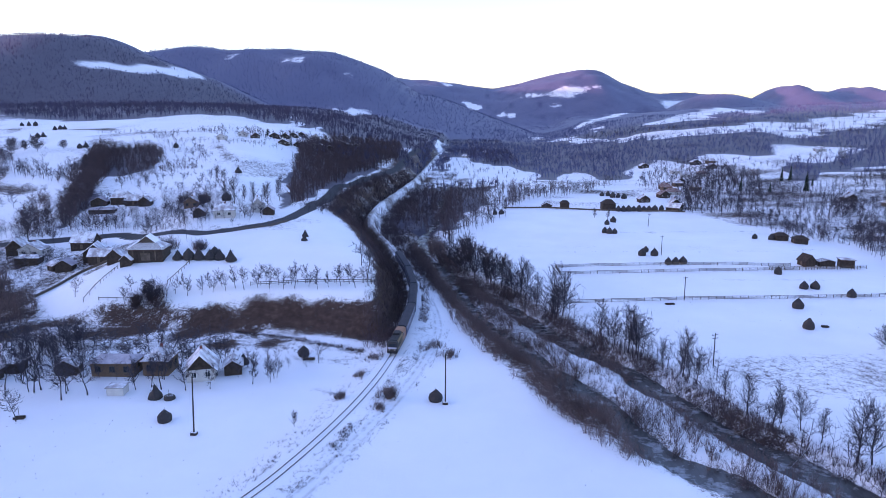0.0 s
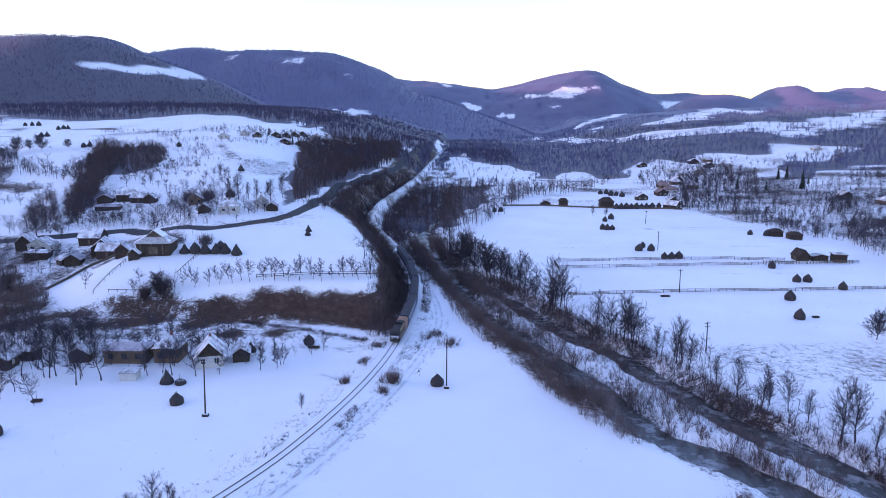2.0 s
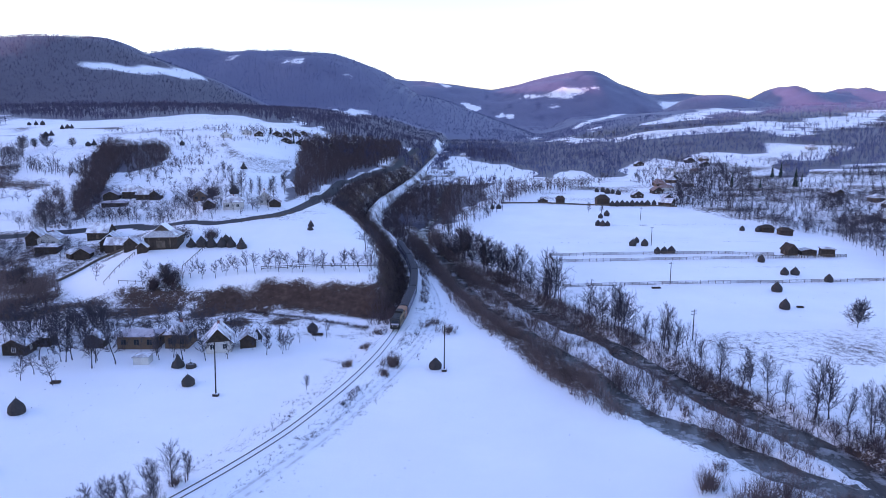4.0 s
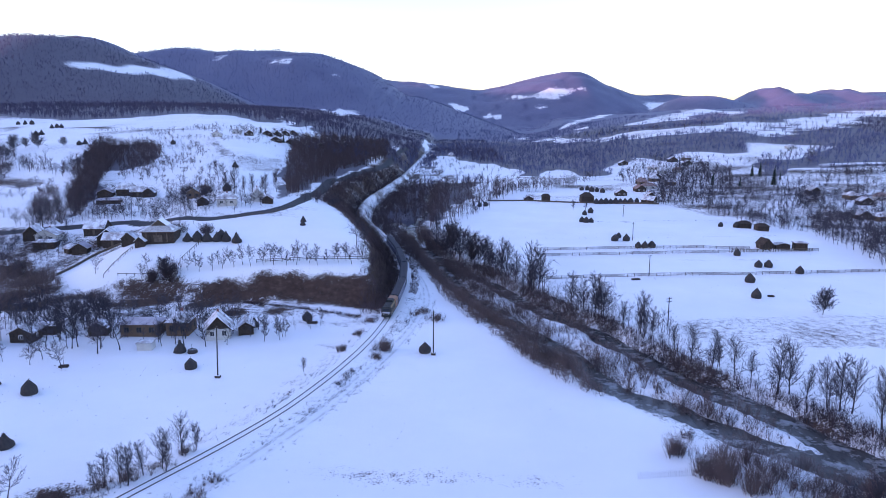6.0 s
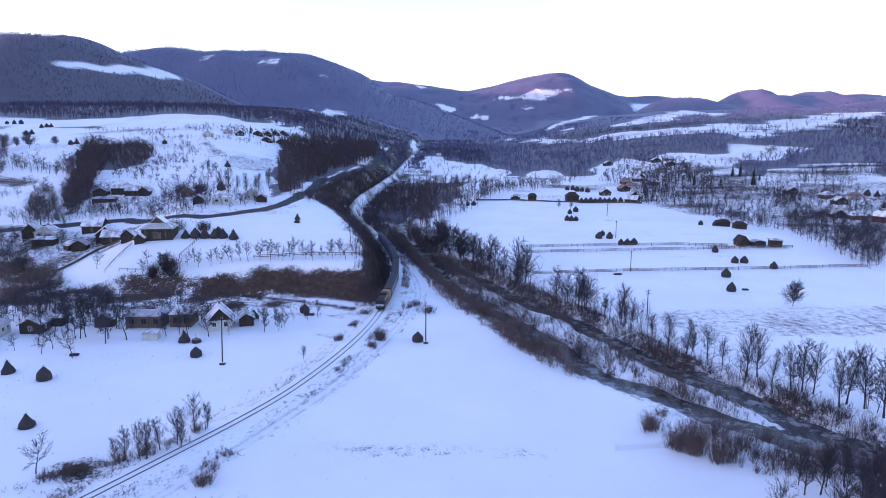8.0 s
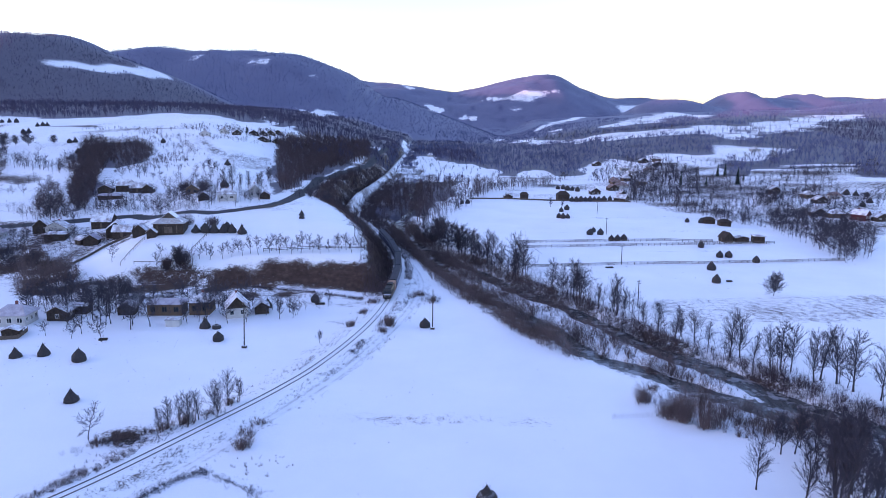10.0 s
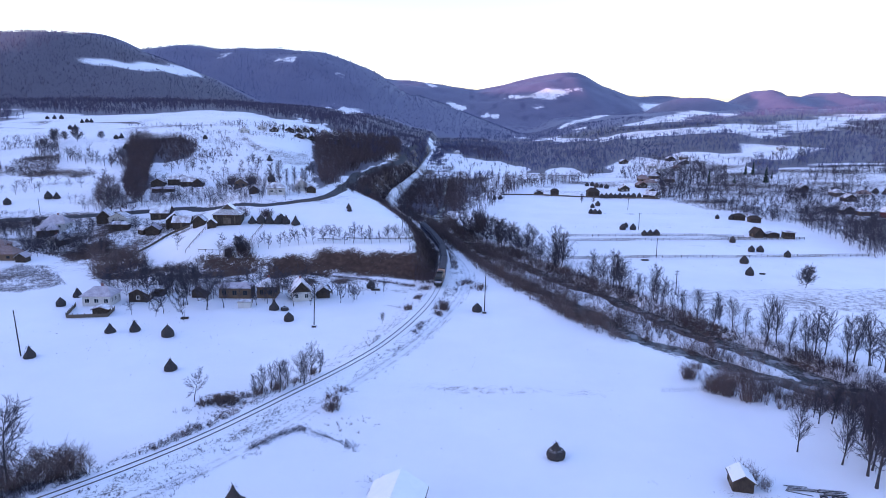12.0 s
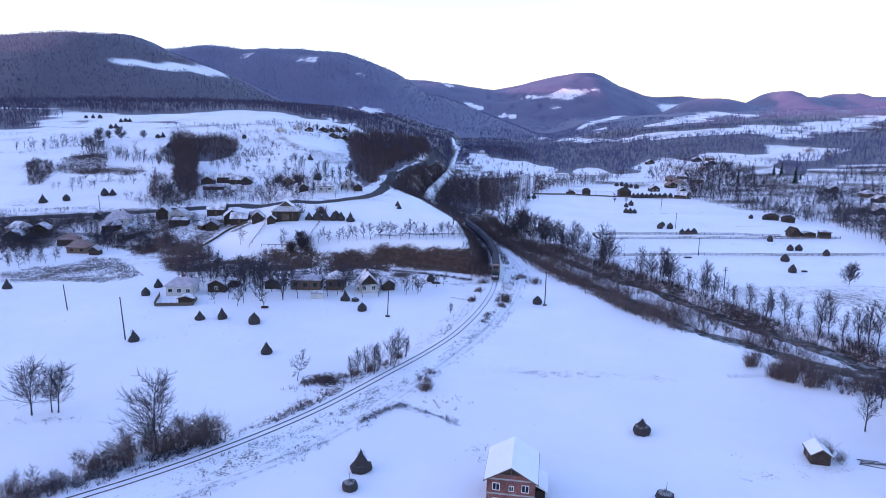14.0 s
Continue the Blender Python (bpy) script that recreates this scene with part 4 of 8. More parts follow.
NEEDLES = snowy("spruce_needles", (0.012, 0.022, 0.014), (0.035, 0.055, 0.035), 2.0, 0.6, 0.62)
first = None
for x, y, high in ((264, 560, 12.5), (270, 558, 13.5), (261, 512, 17), (276, 533, 8), (216.2, 523, 12.5), (236.1, 516.7, 9), (-150, 560, 9), (-175, 575, 8)):
    m = on_ground(x, y, x * 7, high / 15)
    if first is None:
        first = tagged(new("spruce_tree"), "dark green spruce dusted with snow", "tree", "spruces")
        for nm, me in zip(("trunk", "needles"), spruce_mesh(np.random.default_rng(3), 15)):
            part(nm, me, first)
        copies = [(first, m)]
    else:
        copies.append((copy_thing(first, m), m))
for ob, m in copies:
    ob.matrix_basis = m


# ---- thickets, hedges and woods of which nobody could count the stems ----
def thicket(name, label, rng, x, y, high, stems=9, spread=0.5, girth=0.022, material=None, twigs=3):
    """Bushes at many spots, each a fan of stems with side twigs."""
    n = len(x)
    high = high * (0.95 + 0.4 * ripple(x, y, 6, 75))
    z = level(x, y) - 0.15
    foot0 = np.stack([x, y, z], -1)
    feet, tips, wide = [], [], []
    for _ in range(max(4, stems * 2 // 3)):
        a, r = rng.uniform(0, 6.283, n), rng.uniform(0.1, 1, n) * spread * high
        tip = foot0 + np.stack([np.cos(a) * r, np.sin(a) * r, high * rng.uniform(0.5, 0.9, n)], -1)
        foot = foot0 + np.stack([np.cos(a) * r * 0.25, np.sin(a) * r * 0.25, 0 * r], -1)
        feet.append(foot), tips.append(tip), wide.append(girth * high ** 0.5)
        for _ in range(twigs):
            h = rng.uniform(0.2, 1.0, n)[:, None]
            p = foot * (1 - h) + tip * h
            feet.append(p)
            tips.append(p + np.clip(rng.normal(0, 0.14, (n, 3)), -0.2, 0.2) * high[:, None] + np.stack([np.cos(a) * 0.08 * high, np.sin(a) * 0.08 * high, 0.16 * high], -1))
            wide.append(girth * 0.62 * high ** 0.5)
    v, t = spikes(np.concatenate(feet), np.concatenate(tips), np.concatenate(wide))
    return tagged(new(name, triangles(name, v, t, material or (WILLOW if "willow" in name or "bank" in name else BRUSH))), label, "brush" if name != "woodland" else "woodland", kind="stuff")


def crowd(name, label, rng, x, y, high, material=None, girth=0.017, limbs=8, twigs=3):
    """Bare trees of middle distance: trunk, limbs and twigs."""
    n = len(x)
    foot = np.stack([x, y, level(x, y) - 0.2], -1)
    lean = rng.normal(0, 0.06, (n, 2)) * high[:, None]
    top = foot + np.stack([lean[:, 0], lean[:, 1], high * 0.84], -1)
    feet, tips, wide = [foot], [top], [girth * 0.8 * high]
    for _ in range(limbs):
        h = rng.uniform(0.22, 0.9, n)[:, None]
        p = foot * (1 - h) + top * h
        a, r = rng.uniform(0, 6.283, n), high * rng.uniform(0.24, 0.46, n) * (1.2 - 0.75 * h[:, 0])
        e = p + np.stack([np.cos(a) * r, np.sin(a) * r, r * rng.uniform(0.35, 1.1, n)], -1)
        feet.append(p), tips.append(e), wide.append(girth * 0.5 * high)
        for _ in range(twigs):
            g = rng.uniform(0.2, 0.95, n)[:, None]
            q = p * (1 - g) + e * g
            feet.append(q)
            tips.append(q + rng.normal(0, 0.10, (n, 3)) * high[:, None] + np.stack([0 * r, 0 * r, 0.05 * high], -1))
            wide.append(girth * 0.34 * high)
    v, t = spikes(np.concatenate(feet), np.concatenate(tips), np.concatenate(wide))
    return tagged(new(name, triangles(name, v, t, material or TWIG)), label, "woodland", kind="stuff")


def along(rng, xs, ys, n, wide):
    """Random spots along a line of points."""
    seg = np.hypot(np.diff(xs), np.diff(ys))
    s = rng.uniform(0, seg.sum(), n)
    c = np.r_[0, np.cumsum(seg)]
    return np.interp(s, c, xs) + rng.normal(0, wide, n), np.interp(s, c, ys) + rng.normal(0, wide, n)


def within(rng, px, py, n):
    x, y = rng.uniform(min(px), max(px), 6 * n), rng.uniform(min(py), max(py), 6 * n)
    keep = inside(px, py, x, y)
    return x[keep][:n], y[keep][:n]


def dry(x, y, near=2.3, far=2.1):
    """Spots that stand on the banks, not in the water."""
    gap = []
    for ys, xs in ((NEAR_Y, NEAR_X), (FAR_Y, FAR_X)):
        lean = (np.interp(y - 5, ys, xs) - np.interp(y + 5, ys, xs)) / 10
        gap.append(np.abs(x - np.interp(y, ys, xs)) / np.sqrt(1 + lean * lean))
    a, b = gap[0], gap[1] + np.where(y > 300, 99, 0)
    return (a > near) & (b > far)


def build_brush():
    rng = np.random.default_rng(21)
    # the meadow's side of the river
    y = rng.uniform(30, 300, 3600)
    x = np.interp(y, NEAR_Y, NEAR_X) - rng.uniform(1.2, 30, len(y)) + 1.5 * ripple(y, y, 9, 3)
    gap = ripple(x, y, 16, 60) > np.interp(y, [150, 220], [-0.2, -0.5])
    k = dry(x, y) & gap & ((y > 106) | (ripple(x, y, 9, 61) > 0.12)) & (x > np.interp(y, [60, 69, 72, 79, 87, 95, 103, 108, 113, 121, 143, 176, 199, 220, 250, 272, 300], [72, 62, 57, 49, 46, 50, 46.5, 43, 37.5, 31, 21, 7, 0.5, -4.5, -10.5, -17, -26]) + 0.6 * ripple(x, y, 3, 68)) & (y > 55)
    thicket("willow_thicket", "dense brown leafless willow thicket on the river bank", rng, x[k], y[k], rng.uniform(2.6, 6.6, k.sum()), 8, girth=0.019, twigs=4)
    # the island and the far bank
    y = rng.uniform(30, 290, 2600)
    f = rng.uniform(0.1, 0.9, len(y))
    x = np.interp(y, NEAR_Y, NEAR_X) * (1 - f) + np.interp(y, FAR_Y, FAR_X) * f
    k = dry(x, y, 2.6, 2.4) & (ripple(x, y, 13, 62) > np.where(y < 130, -0.1, -0.35)) & (y > 58)
    thicket("willow_thicket", "loose brown brush on the snowy river island", rng, x[k], y[k], rng.uniform(1.4, 3.8, k.sum()), 9)
    y = rng.uniform(60, 300, 2700)
    x = np.interp(y, FAR_Y, FAR_X) + rng.uniform(2.2, 9.0, len(y))
    k = ripple(x, y, 15, 63) > -0.45
    thicket("bank_brush", "dark undergrowth below the bank trees", rng, x[k], y[k], rng.uniform(1.2, 3.8, k.sum()), 9, girth=0.02, material=BRUSH)
    # stems that lean over both arms further up
    for ys, xs, y0, n, r0, r1 in ((NEAR_Y, NEAR_X, 104, 1300, 2.8, 7.5), (FAR_Y, FAR_X, 66, 1300, 2.0, 5.5)):
        y = rng.uniform(y0, 320, n)
        x = np.interp(y, ys, xs) + np.where(rng.random(n) < 0.55, -1, 1) * rng.uniform(r0, r1, n)
        k = dry(x, y, 2.2, 1.9) & (ripple(x, y, 19, 76) > np.interp(y, [60, 104, 128, 170, 230], [0.1, 0.1, -0.1, -0.6, -1]))
        thicket("willow_thicket", "tall soft brown brush overhanging the water", rng, x[k], y[k], np.interp(y[k], [70, 150], [0.62, 1]) * rng.uniform(3.6, 7.0, k.sum()), 8, 0.55, 0.018, twigs=4)
    # rank growth along the ditch under the bank, and at the furrow across the meadow
    x, y = along(rng, [-66, -51, -39, -24], [184.5, 181, 176, 170], 300, 0.7)
    thicket("dry_weeds", "dark rank growth along the ditch under the bank", rng, x, y, rng.uniform(0.4, 1.2, 300), 7, 0.9, 0.05)
    x, y = along(rng, [-22, -6, 10, 28], [78, 77, 76.3, 77], 150, 0.7)
    thicket("dry_weeds", "thin dry weeds along a furrow in the snowy meadow", rng, x, y, rng.uniform(0.15, 0.4, 150), 6, 0.9, 0.03)
    # weeds along the lane and the ditch in the near meadow
    LANE = np.linspace(10, 200, 40)
    for xs, ys, n in ((lane_x(LANE) - 2.6, LANE, 560), (lane_x(LANE) + 2.4, LANE, 300), ([-76, -60, -47, -36, -27], [12, 30, 44, 52, 46], 330)):
        x, y = along(rng, xs, ys, n, 0.55)
        k = ripple(x, y, 7, 69) > -0.2
        thicket("dry_weeds", "low dry weeds poking through snow along the lane", rng, x[k], y[k], rng.uniform(0.2, 0.8, k.sum()), 6, 0.8, 0.038, TWIG, 2)
    # a weedy ridge that bends off from the lane, and the edge of the ballast
    NEARBY = np.linspace(36, 76, 12)
    for xs, ys, n, h in (([-60, -53.3, -47.1, -40.8], [31, 39.1, 47.4, 55.5], 260, 0.55), ([-43, -40.8, -38, -35.2, -27.4], [53.5, 55.3, 54.5, 52.8, 47.7], 300, 0.75), ([-66, -55.6, -51.4, -45.9, -37.6, -32.1, -24.6, -19], [33, 44.1, 50.1, 59.8, 71.8, 83.1, 101.2, 120], 520, 0.6),
                         ([-64.5, -60, -56.3, -50], [63, 65.6, 65.2, 64], 90, 1.2), ([-66, -60, -52], [62, 64, 66.5], 70, 0.8), (rail_x(NEARBY) - 4, NEARBY, 200, 0.9), ([-23.5, -22, -23.5], [45, 40, 33], 60, 0.6), ([34, 40, 47, 53], [37, 34.5, 36, 33], 120, 0.4), ([26, 31, 37], [39, 38, 37], 60, 0.35)):
        x, y = along(rng, xs, ys, n, 0.7 if n > 100 else 1.3)
        k = (ripple(x, y, 3.5, 77) > -0.2) & (np.abs(x - rail_x(y)) > 2.4)
        thicket("dry_weeds", "dark clumped weeds half buried in snow", rng, x[k], y[k], h * rng.uniform(0.4, 1.2, k.sum()), 7, 0.9, 0.04, TWIG, 2)
    # snow-caught tufts on the strip between the line and the lane
    y = rng.uniform(30, 228, 2300)
    f = rng.random(len(y))
    x = (rail_x(y) + 2.7) * (1 - f) + (lane_x(y) - 2.0) * f
    k = (ripple(x, y, 5, 93) + 0.6 * ripple(x, y, 2.1, 94) > 0.3) & (lane_x(y) - rail_x(y) > 5)
    thicket("dry_weeds", "dark tufts half buried in snow beside the track", rng, x[k], y[k], rng.uniform(0.3, 0.9, k.sum()), 7, 0.75, 0.040, TWIG, 1)
    y = rng.uniform(20, 170, 900)
    x = rail_x(y) - 2.8 - 7 * rng.random(len(y)) ** 1.6
    k = ripple(x, y, 5, 95) + 0.6 * ripple(x, y, 2.1, 96) > 0.2
    thicket("dry_weeds", "dark tufts half buried in snow below the track", rng, x[k], y[k], rng.uniform(0.3, 0.9, k.sum()), 7, 0.75, 0.040, TWIG, 1)
    # low hedge below the line, weeds on the ditch bank and along the lane's two edges
    for xs, ys, n, w, h, stuff in (([-64.5, -62.1, -60.6, -58, -55.7, -53.5, -52.5], [43.5, 47.1, 51.1, 52.9, 57.5, 61.2, 63.5], 230, 1.1, 1.3, WILLOW), ([-67, -63, -60, -56], [42, 50, 56, 61], 150, 1.6, 0.8, TWIG),
                                   ([-47.8, -46.7, -45.2, -42.7, -40.4, -38.6], [44.9, 47.6, 50.3, 53.1, 55.1, 55.3], 260, 0.6, 0.9, TWIG), ([-36, -32.4, -28.8, -27.1], [53.8, 51.3, 48.9, 48], 110, 0.35, 0.6, TWIG),
                                   ([-31, -29, -27.4, -26, -24.3, -20.6, -18.9], [83, 87.3, 91.2, 94.4, 99.5, 108.2, 113], 240, 0.3, 0.6, TWIG), ([-21.9, -18.9, -15.7, -12.8, -10.2], [96.6, 105.9, 117, 125.9, 131.1], 170, 0.4, 0.5, REED),
                                   ([-31.5, -29.6, -27, -25.5], [144, 143.1, 141, 139.5], 60, 0.5, 0.6, TWIG), ([-15.5, -12, -8], [150, 160, 168], 120, 1.6, 0.7, TWIG)):
        x, y = along(rng, xs, ys, n, w)
        k = (ripple(x, y, 3.5, 97) > -0.45) & (np.abs(x - rail_x(y)) > 2.4)
        thicket("dry_weeds", "dark weeds and low brush standing in the snow", rng, x[k], y[k], h * rng.uniform(0.5, 1.2, k.sum()), 8, 0.8, 0.030, stuff, 2)
    # hedges and rubble round the village yards
    for xs, ys, n, h in (([-300, -284, -262, -240], [270, 270, 266, 262], 170, 1.8), ([-262, -243, -220], [258, 242, 230], 150, 1.6), ([-258, -236, -214], [232, 222, 212], 170, 2.4), ([-212, -196, -180, -168], [226, 216, 213, 216], 150, 2.0), ([-205, -190, -176], [262, 262, 266], 90, 1.6), ([-170, -158, -147], [250, 246, 240], 80, 1.4)):
        x, y = along(rng, xs, ys, n, 1.6)
        thicket("garden_hedge", "dark tangled hedge round the village yards", rng, x, y, h * rng.uniform(0.4, 1.1, n), 7, 0.6, 0.035, TWIG)
    VERGES = [
        ([-269, -232, -218, -234], [253, 232, 212, 203], 260, 2.6),
        ([-201, -181, -169, -158, -171, -191], [225, 218, 229, 211, 200, 214], 200, 2.4),
        ([-264, -233, -227, -252], [268, 252, 240, 255], 60, 1.6),
    ]
    VERGES += [
        ([-278, -245, -212, -225], [266, 258, 207, 191], 420, 4.2),
        ([-229, -209, -194, -193, -211], [251, 253, 224, 209, 221], 150, 2.2),
        ([-197, -172, -160, -170], [220, 224, 210, 199], 110, 2.0),
        ([-205, -176, -157, -175], [263, 267, 228, 219], 170, 1.8),
        ([-160, -138, -122, -140], [262, 268, 232, 226], 110, 1.4),
    ]
    for px, py, n, h in VERGES:
        x, y = within(rng, px, py, n)
        k = near_line(ROAD_X, ROAD_Y, x, y) > 4.5
        thicket("garden_scrub", "dark tangled scrub and banks between the village yards", rng, x[k], y[k], h * rng.uniform(0.5, 1.2, k.sum()), 8, 0.7, 0.03, BRUSH)
    # both sides of the railway
    y = rng.uniform(150, 520, 2000)
    x = rail_x(y) - rng.uniform(2.6, 17, len(y)) * np.interp(y, [172, 186, 215, 300], [0.5, 0.75, 0.95, 1.15])
    k = (y > 172)
    thicket("railway_brush", "dense brown brush on the slope above the railway", rng, x[k], y[k], rng.uniform(1.8, 5.0, k.sum()), 8)
    y = rng.uniform(178, 330, 700)
    x = rail_x(y) - rng.uniform(2.5, 12, len(y)) * np.interp(y, [178, 200], [0.6, 1.0])
    thicket("railway_brush", "dense brown brush on the slope above the railway", rng, x, y, rng.uniform(1.6, 4.2, len(y)), 8)
    y = rng.uniform(196, 258, 260)
    x = rail_x(y) + rng.uniform(2.8, 5.6, len(y))
    thicket("railway_brush", "low brown brush between the track and the lane", rng, x, y, rng.uniform(0.8, 2.4, len(y)), 8)
    y = rng.uniform(225, 480, 1700)
    x = rail_x(y) + rng.uniform(3.0, 16, len(y))
    k = dry(x, y) & (y > 235) & (x > lane_x(y) + 1.5)
    thicket("railway_brush", "brown brush between railway and river", rng, x[k], y[k], rng.uniform(2.2, 6.0, k.sum()), 8)
    y = rng.uniform(20, 230, 1900)
    x = rail_x(y) + np.where(rng.random(len(y)) < 0.5, -1, 1) * (2.6 + 5.5 * rng.random(len(y)) ** 1.8)
    k = ripple(x * 0.6, y * 0.6, 2.2, 64) > -0.1
    thicket("dry_weeds", "low dry weeds poking through snow beside the track", rng, x[k], y[k], rng.uniform(0.2, 0.75, k.sum()), 6, 0.7, 0.036, TWIG, 2)
    y = rng.uniform(330, 640, 1500)
    f = rng.uniform(0.12, 0.9, len(y))
    x = rail_x(y) * (1 - f) + np.interp(y, [293, 321, 360, 434, 480, 544, 603, 666], [-77, -77, -81, -84, -76, -68, -62.8, -62.3]) * f
    k = (near_line(ROAD_X, ROAD_Y, x, y) > 4.5) & (rail_x(y) - x > 2.6) & (ripple(x, y, 22, 66) > -0.5)
    thicket("railway_brush", "brown scrub on the slope between road and railway", rng, x[k], y[k], rng.uniform(2.0, 5.5, k.sum()), 7, 0.5, 0.04)
    y = rng.uniform(330, 660, 1100)
    x = rail_x(y) + rng.uniform(2.8, 36, len(y))
    k = dry(x, y) & (ripple(x, y, 26, 67) > -0.4)
    thicket("railway_brush", "brown scrub on the flat beside the river", rng, x[k], y[k], rng.uniform(2.5, 7.0, k.sum()), 7, 0.5, 0.04)
    # clumps of tall brush where the line leaves the view, with low scrub at their feet
    for cx, cy, n, r, h, stuff in ((-89.9, 24.3, 7, 1.1, 4.6, WILLOW), (-88.2, 25.2, 5, 0.8, 3.4, BRUSH), (-86.5, 27.2, 8, 1.2, 5.2, WILLOW), (-85.2, 28.2, 5, 0.9, 3.6, WILLOW), (-84.6, 32.1, 8, 1.3, 5.4, BRUSH), (-80.1, 33.3, 15, 1.3, 6.4, WILLOW), (-81.3, 31.8, 7, 1.0, 4.4, WILLOW),
                                   (-76.8, 34.3, 9, 1.1, 6.0, WILLOW), (-74.8, 35.0, 8, 1.0, 5.4, BRUSH), (-73.2, 35.6, 7, 0.9, 5.2, WILLOW), (-91.8, 17.6, 6, 1.0, 3.0, BRUSH), (-93.5, 19.5, 5, 0.9, 2.8, BRUSH), (-97.6, 17.2, 8, 1.2, 3.2, WILLOW), (-99.7, 16.7, 7, 1.2, 3.0, WILLOW), (-95.6, 15.6, 7, 1.2, 2.4, WILLOW)):
        x, y = cx + rng.normal(0, r * 1.2, 9), cy + rng.normal(0, r * 1.2, 9)
        k = np.abs(x - rail_x(y)) > 3.2
        crowd("woodland", "small bare trees crowding beside the track", rng, x[k], y[k], h * rng.uniform(0.7, 1.25, k.sum()), stuff, 0.012, 24, 5)
        x, y = cx + rng.normal(0, r * 0.75, n), cy + rng.normal(0, r * 0.75, n)
        k = np.abs(x - rail_x(y)) > 3.0
        thicket("railway_brush", "tall leafless brown brush in snow beside the track", rng, x[k], y[k], h * rng.uniform(0.4, 0.8, k.sum()), 14, 0.5, 0.015, stuff, 8)
    x, y = along(rng, [-98, -91, -86.5, -82, -77.5, -73], [15.8, 20, 23.8, 28.4, 32, 34.5], 1100, 1.9)
    k = (np.abs(x - rail_x(y)) > 2.8) & (ripple(x, y, 3, 79) > -0.5)
    thicket("railway_brush", "low tangled scrub at the foot of the line", rng, x[k], y[k], rng.uniform(0.4, 1.7, k.sum()), 8, 0.8, 0.024, TWIG, 2)
    x, y = along(rng, [-115, -111, -106, -102], [42, 42.4, 43.6, 45], 70, 0.8)
    thicket("dry_weeds", "dark weeds round the feet of the field trees", rng, x, y, rng.uniform(0.2, 0.7, 70), 7, 0.9, 0.04, TWIG)
    # brushy heaps and bushes beside the line, the lane and the fields
    BUSHES = [
        (-24.2, 138.2, 30, 1.1, 3.0),
        (-21.9, 151, 30, 1.4, 2.4),
        (-19.7, 163, 34, 1.6, 2.6),
        (-4.5, 176, 30, 2.0, 2.6),
        (0, 168, 30, 2.4, 3.0),
        (-12.7, 139.5, 44, 1.2, 3.2),
        (-14.4, 133.5, 34, 1.5, 1.9),
        (-35.6, 69.5, 20, 1.5, 1.7),
        (-52, 71, 22, 1.6, 2.6),
        (-48.5, 73, 22, 1.8, 3.0),
        (-45, 77, 20, 1.6, 2.6),
        (-42.5, 82, 14, 1.2, 2.2),
        (-54.5, 69.5, 16, 1.4, 1.8),
        (-34.6, 74, 20, 1.6, 1.9),
        (-34.9, 64.6, 24, 1.5, 2.7),
        (-62.5, 65.5, 40, 1.6, 1.7),
        (-58.5, 67, 50, 2.0, 1.6),
        (47.4, 86.8, 16, 1.5, 5.67),
        (-6.5, 172, 14, 2.0, 2.6),
        (43, 39, 16, 1.6, 2.6),
        (-32, 57, 14, 3.0, 0.9),
        (-27, 60, 10, 2.2, 0.8),
    ]
    BUSHES += [
        (-45, 170, 14, 3, 1.6),
        (-60, 168, 16, 3, 1.8),
        (47.5, 87, 16, 1.3, 3.6),
        (51.9, 93.7, 10, 1.2, 2.6),
        (50.5, 79, 28, 2, 6.21),
        (53.2, 77.5, 30, 2.25, 6.75),
        (57.5, 74.5, 28, 2.25, 6.21),
        (62.3, 79.5, 22, 2, 5.67),
        (61.8, 70, 8, 1.0, 2.4),
        (64, 75.5, 16, 2, 4.32),
        (70, 75, 30, 3, 5.4),
        (76.8, 75.5, 30, 3, 6.21),
        (79, 71, 25, 3, 5.4),
        (53.8, 128.8, 10, 1.6, 2.2),
        (53.5, 117.9, 9, 1.4, 2.2),
        (56.9, 109, 12, 1.6, 3.0),
    ]
    BUSHES += [
        (84, 70, 26, 3, 5.0),
        (66, 72, 22, 2.5, 4.5),
        (73, 70, 22, 2.5, 4.5),
        (60, 84, 18, 2, 4.0),
        (68, 82, 18, 2.2, 4.2),
        (90, 64, 26, 3, 5.0),
        (61, 107.8, 16, 2, 3.2),
        (64, 103.5, 14, 2, 3.2),
        (66, 96.5, 14, 1.5, 4.0),
        (72, 92.8, 14, 2.0, 2.4),
        (46.2, 120, 16, 1.8, 2.6),
        (41, 40.5, 14, 1.6, 3.2),
    ]
    for cx, cy, n, r, h in BUSHES:
        x, y = cx + rng.normal(0, r * 0.6, n), cy + rng.normal(0, r * 0.6, n)
        k = dry(x, y, 1.8, 1.8)
        if k.any():
            thicket("bush", "leafless brown bush rising from the snow", rng, x[k], y[k], h * rng.uniform(0.6, 1.05, k.sum()), 12, 0.45, 0.018, WILLOW, 5)
    x, y = within(rng, [-150, -174, -172, -158, -148, -136, -132, -136, -143], [181, 225, 234, 219, 214, 199, 187, 172, 172], 190)
    rx, ry = within(rng, [-205, -191, -185, -174, -148, -157, -175, -188], [158, 174, 191, 191, 162, 150, 150, 146], 3200)
    k = ripple(rx, ry, 5, 78) > -0.55
    thicket("reeds", "grey-brown reed bed standing in the snow", rng, rx[k], ry[k], rng.uniform(0.5, 1.2, k.sum()), 7, 0.7, 0.040, REED, 1)
    thicket("willow_thicket", "tall fuzzy brown copse behind the white farmhouse", rng, x, y, rng.uniform(4, 9.5, len(x)), 11, 0.4)
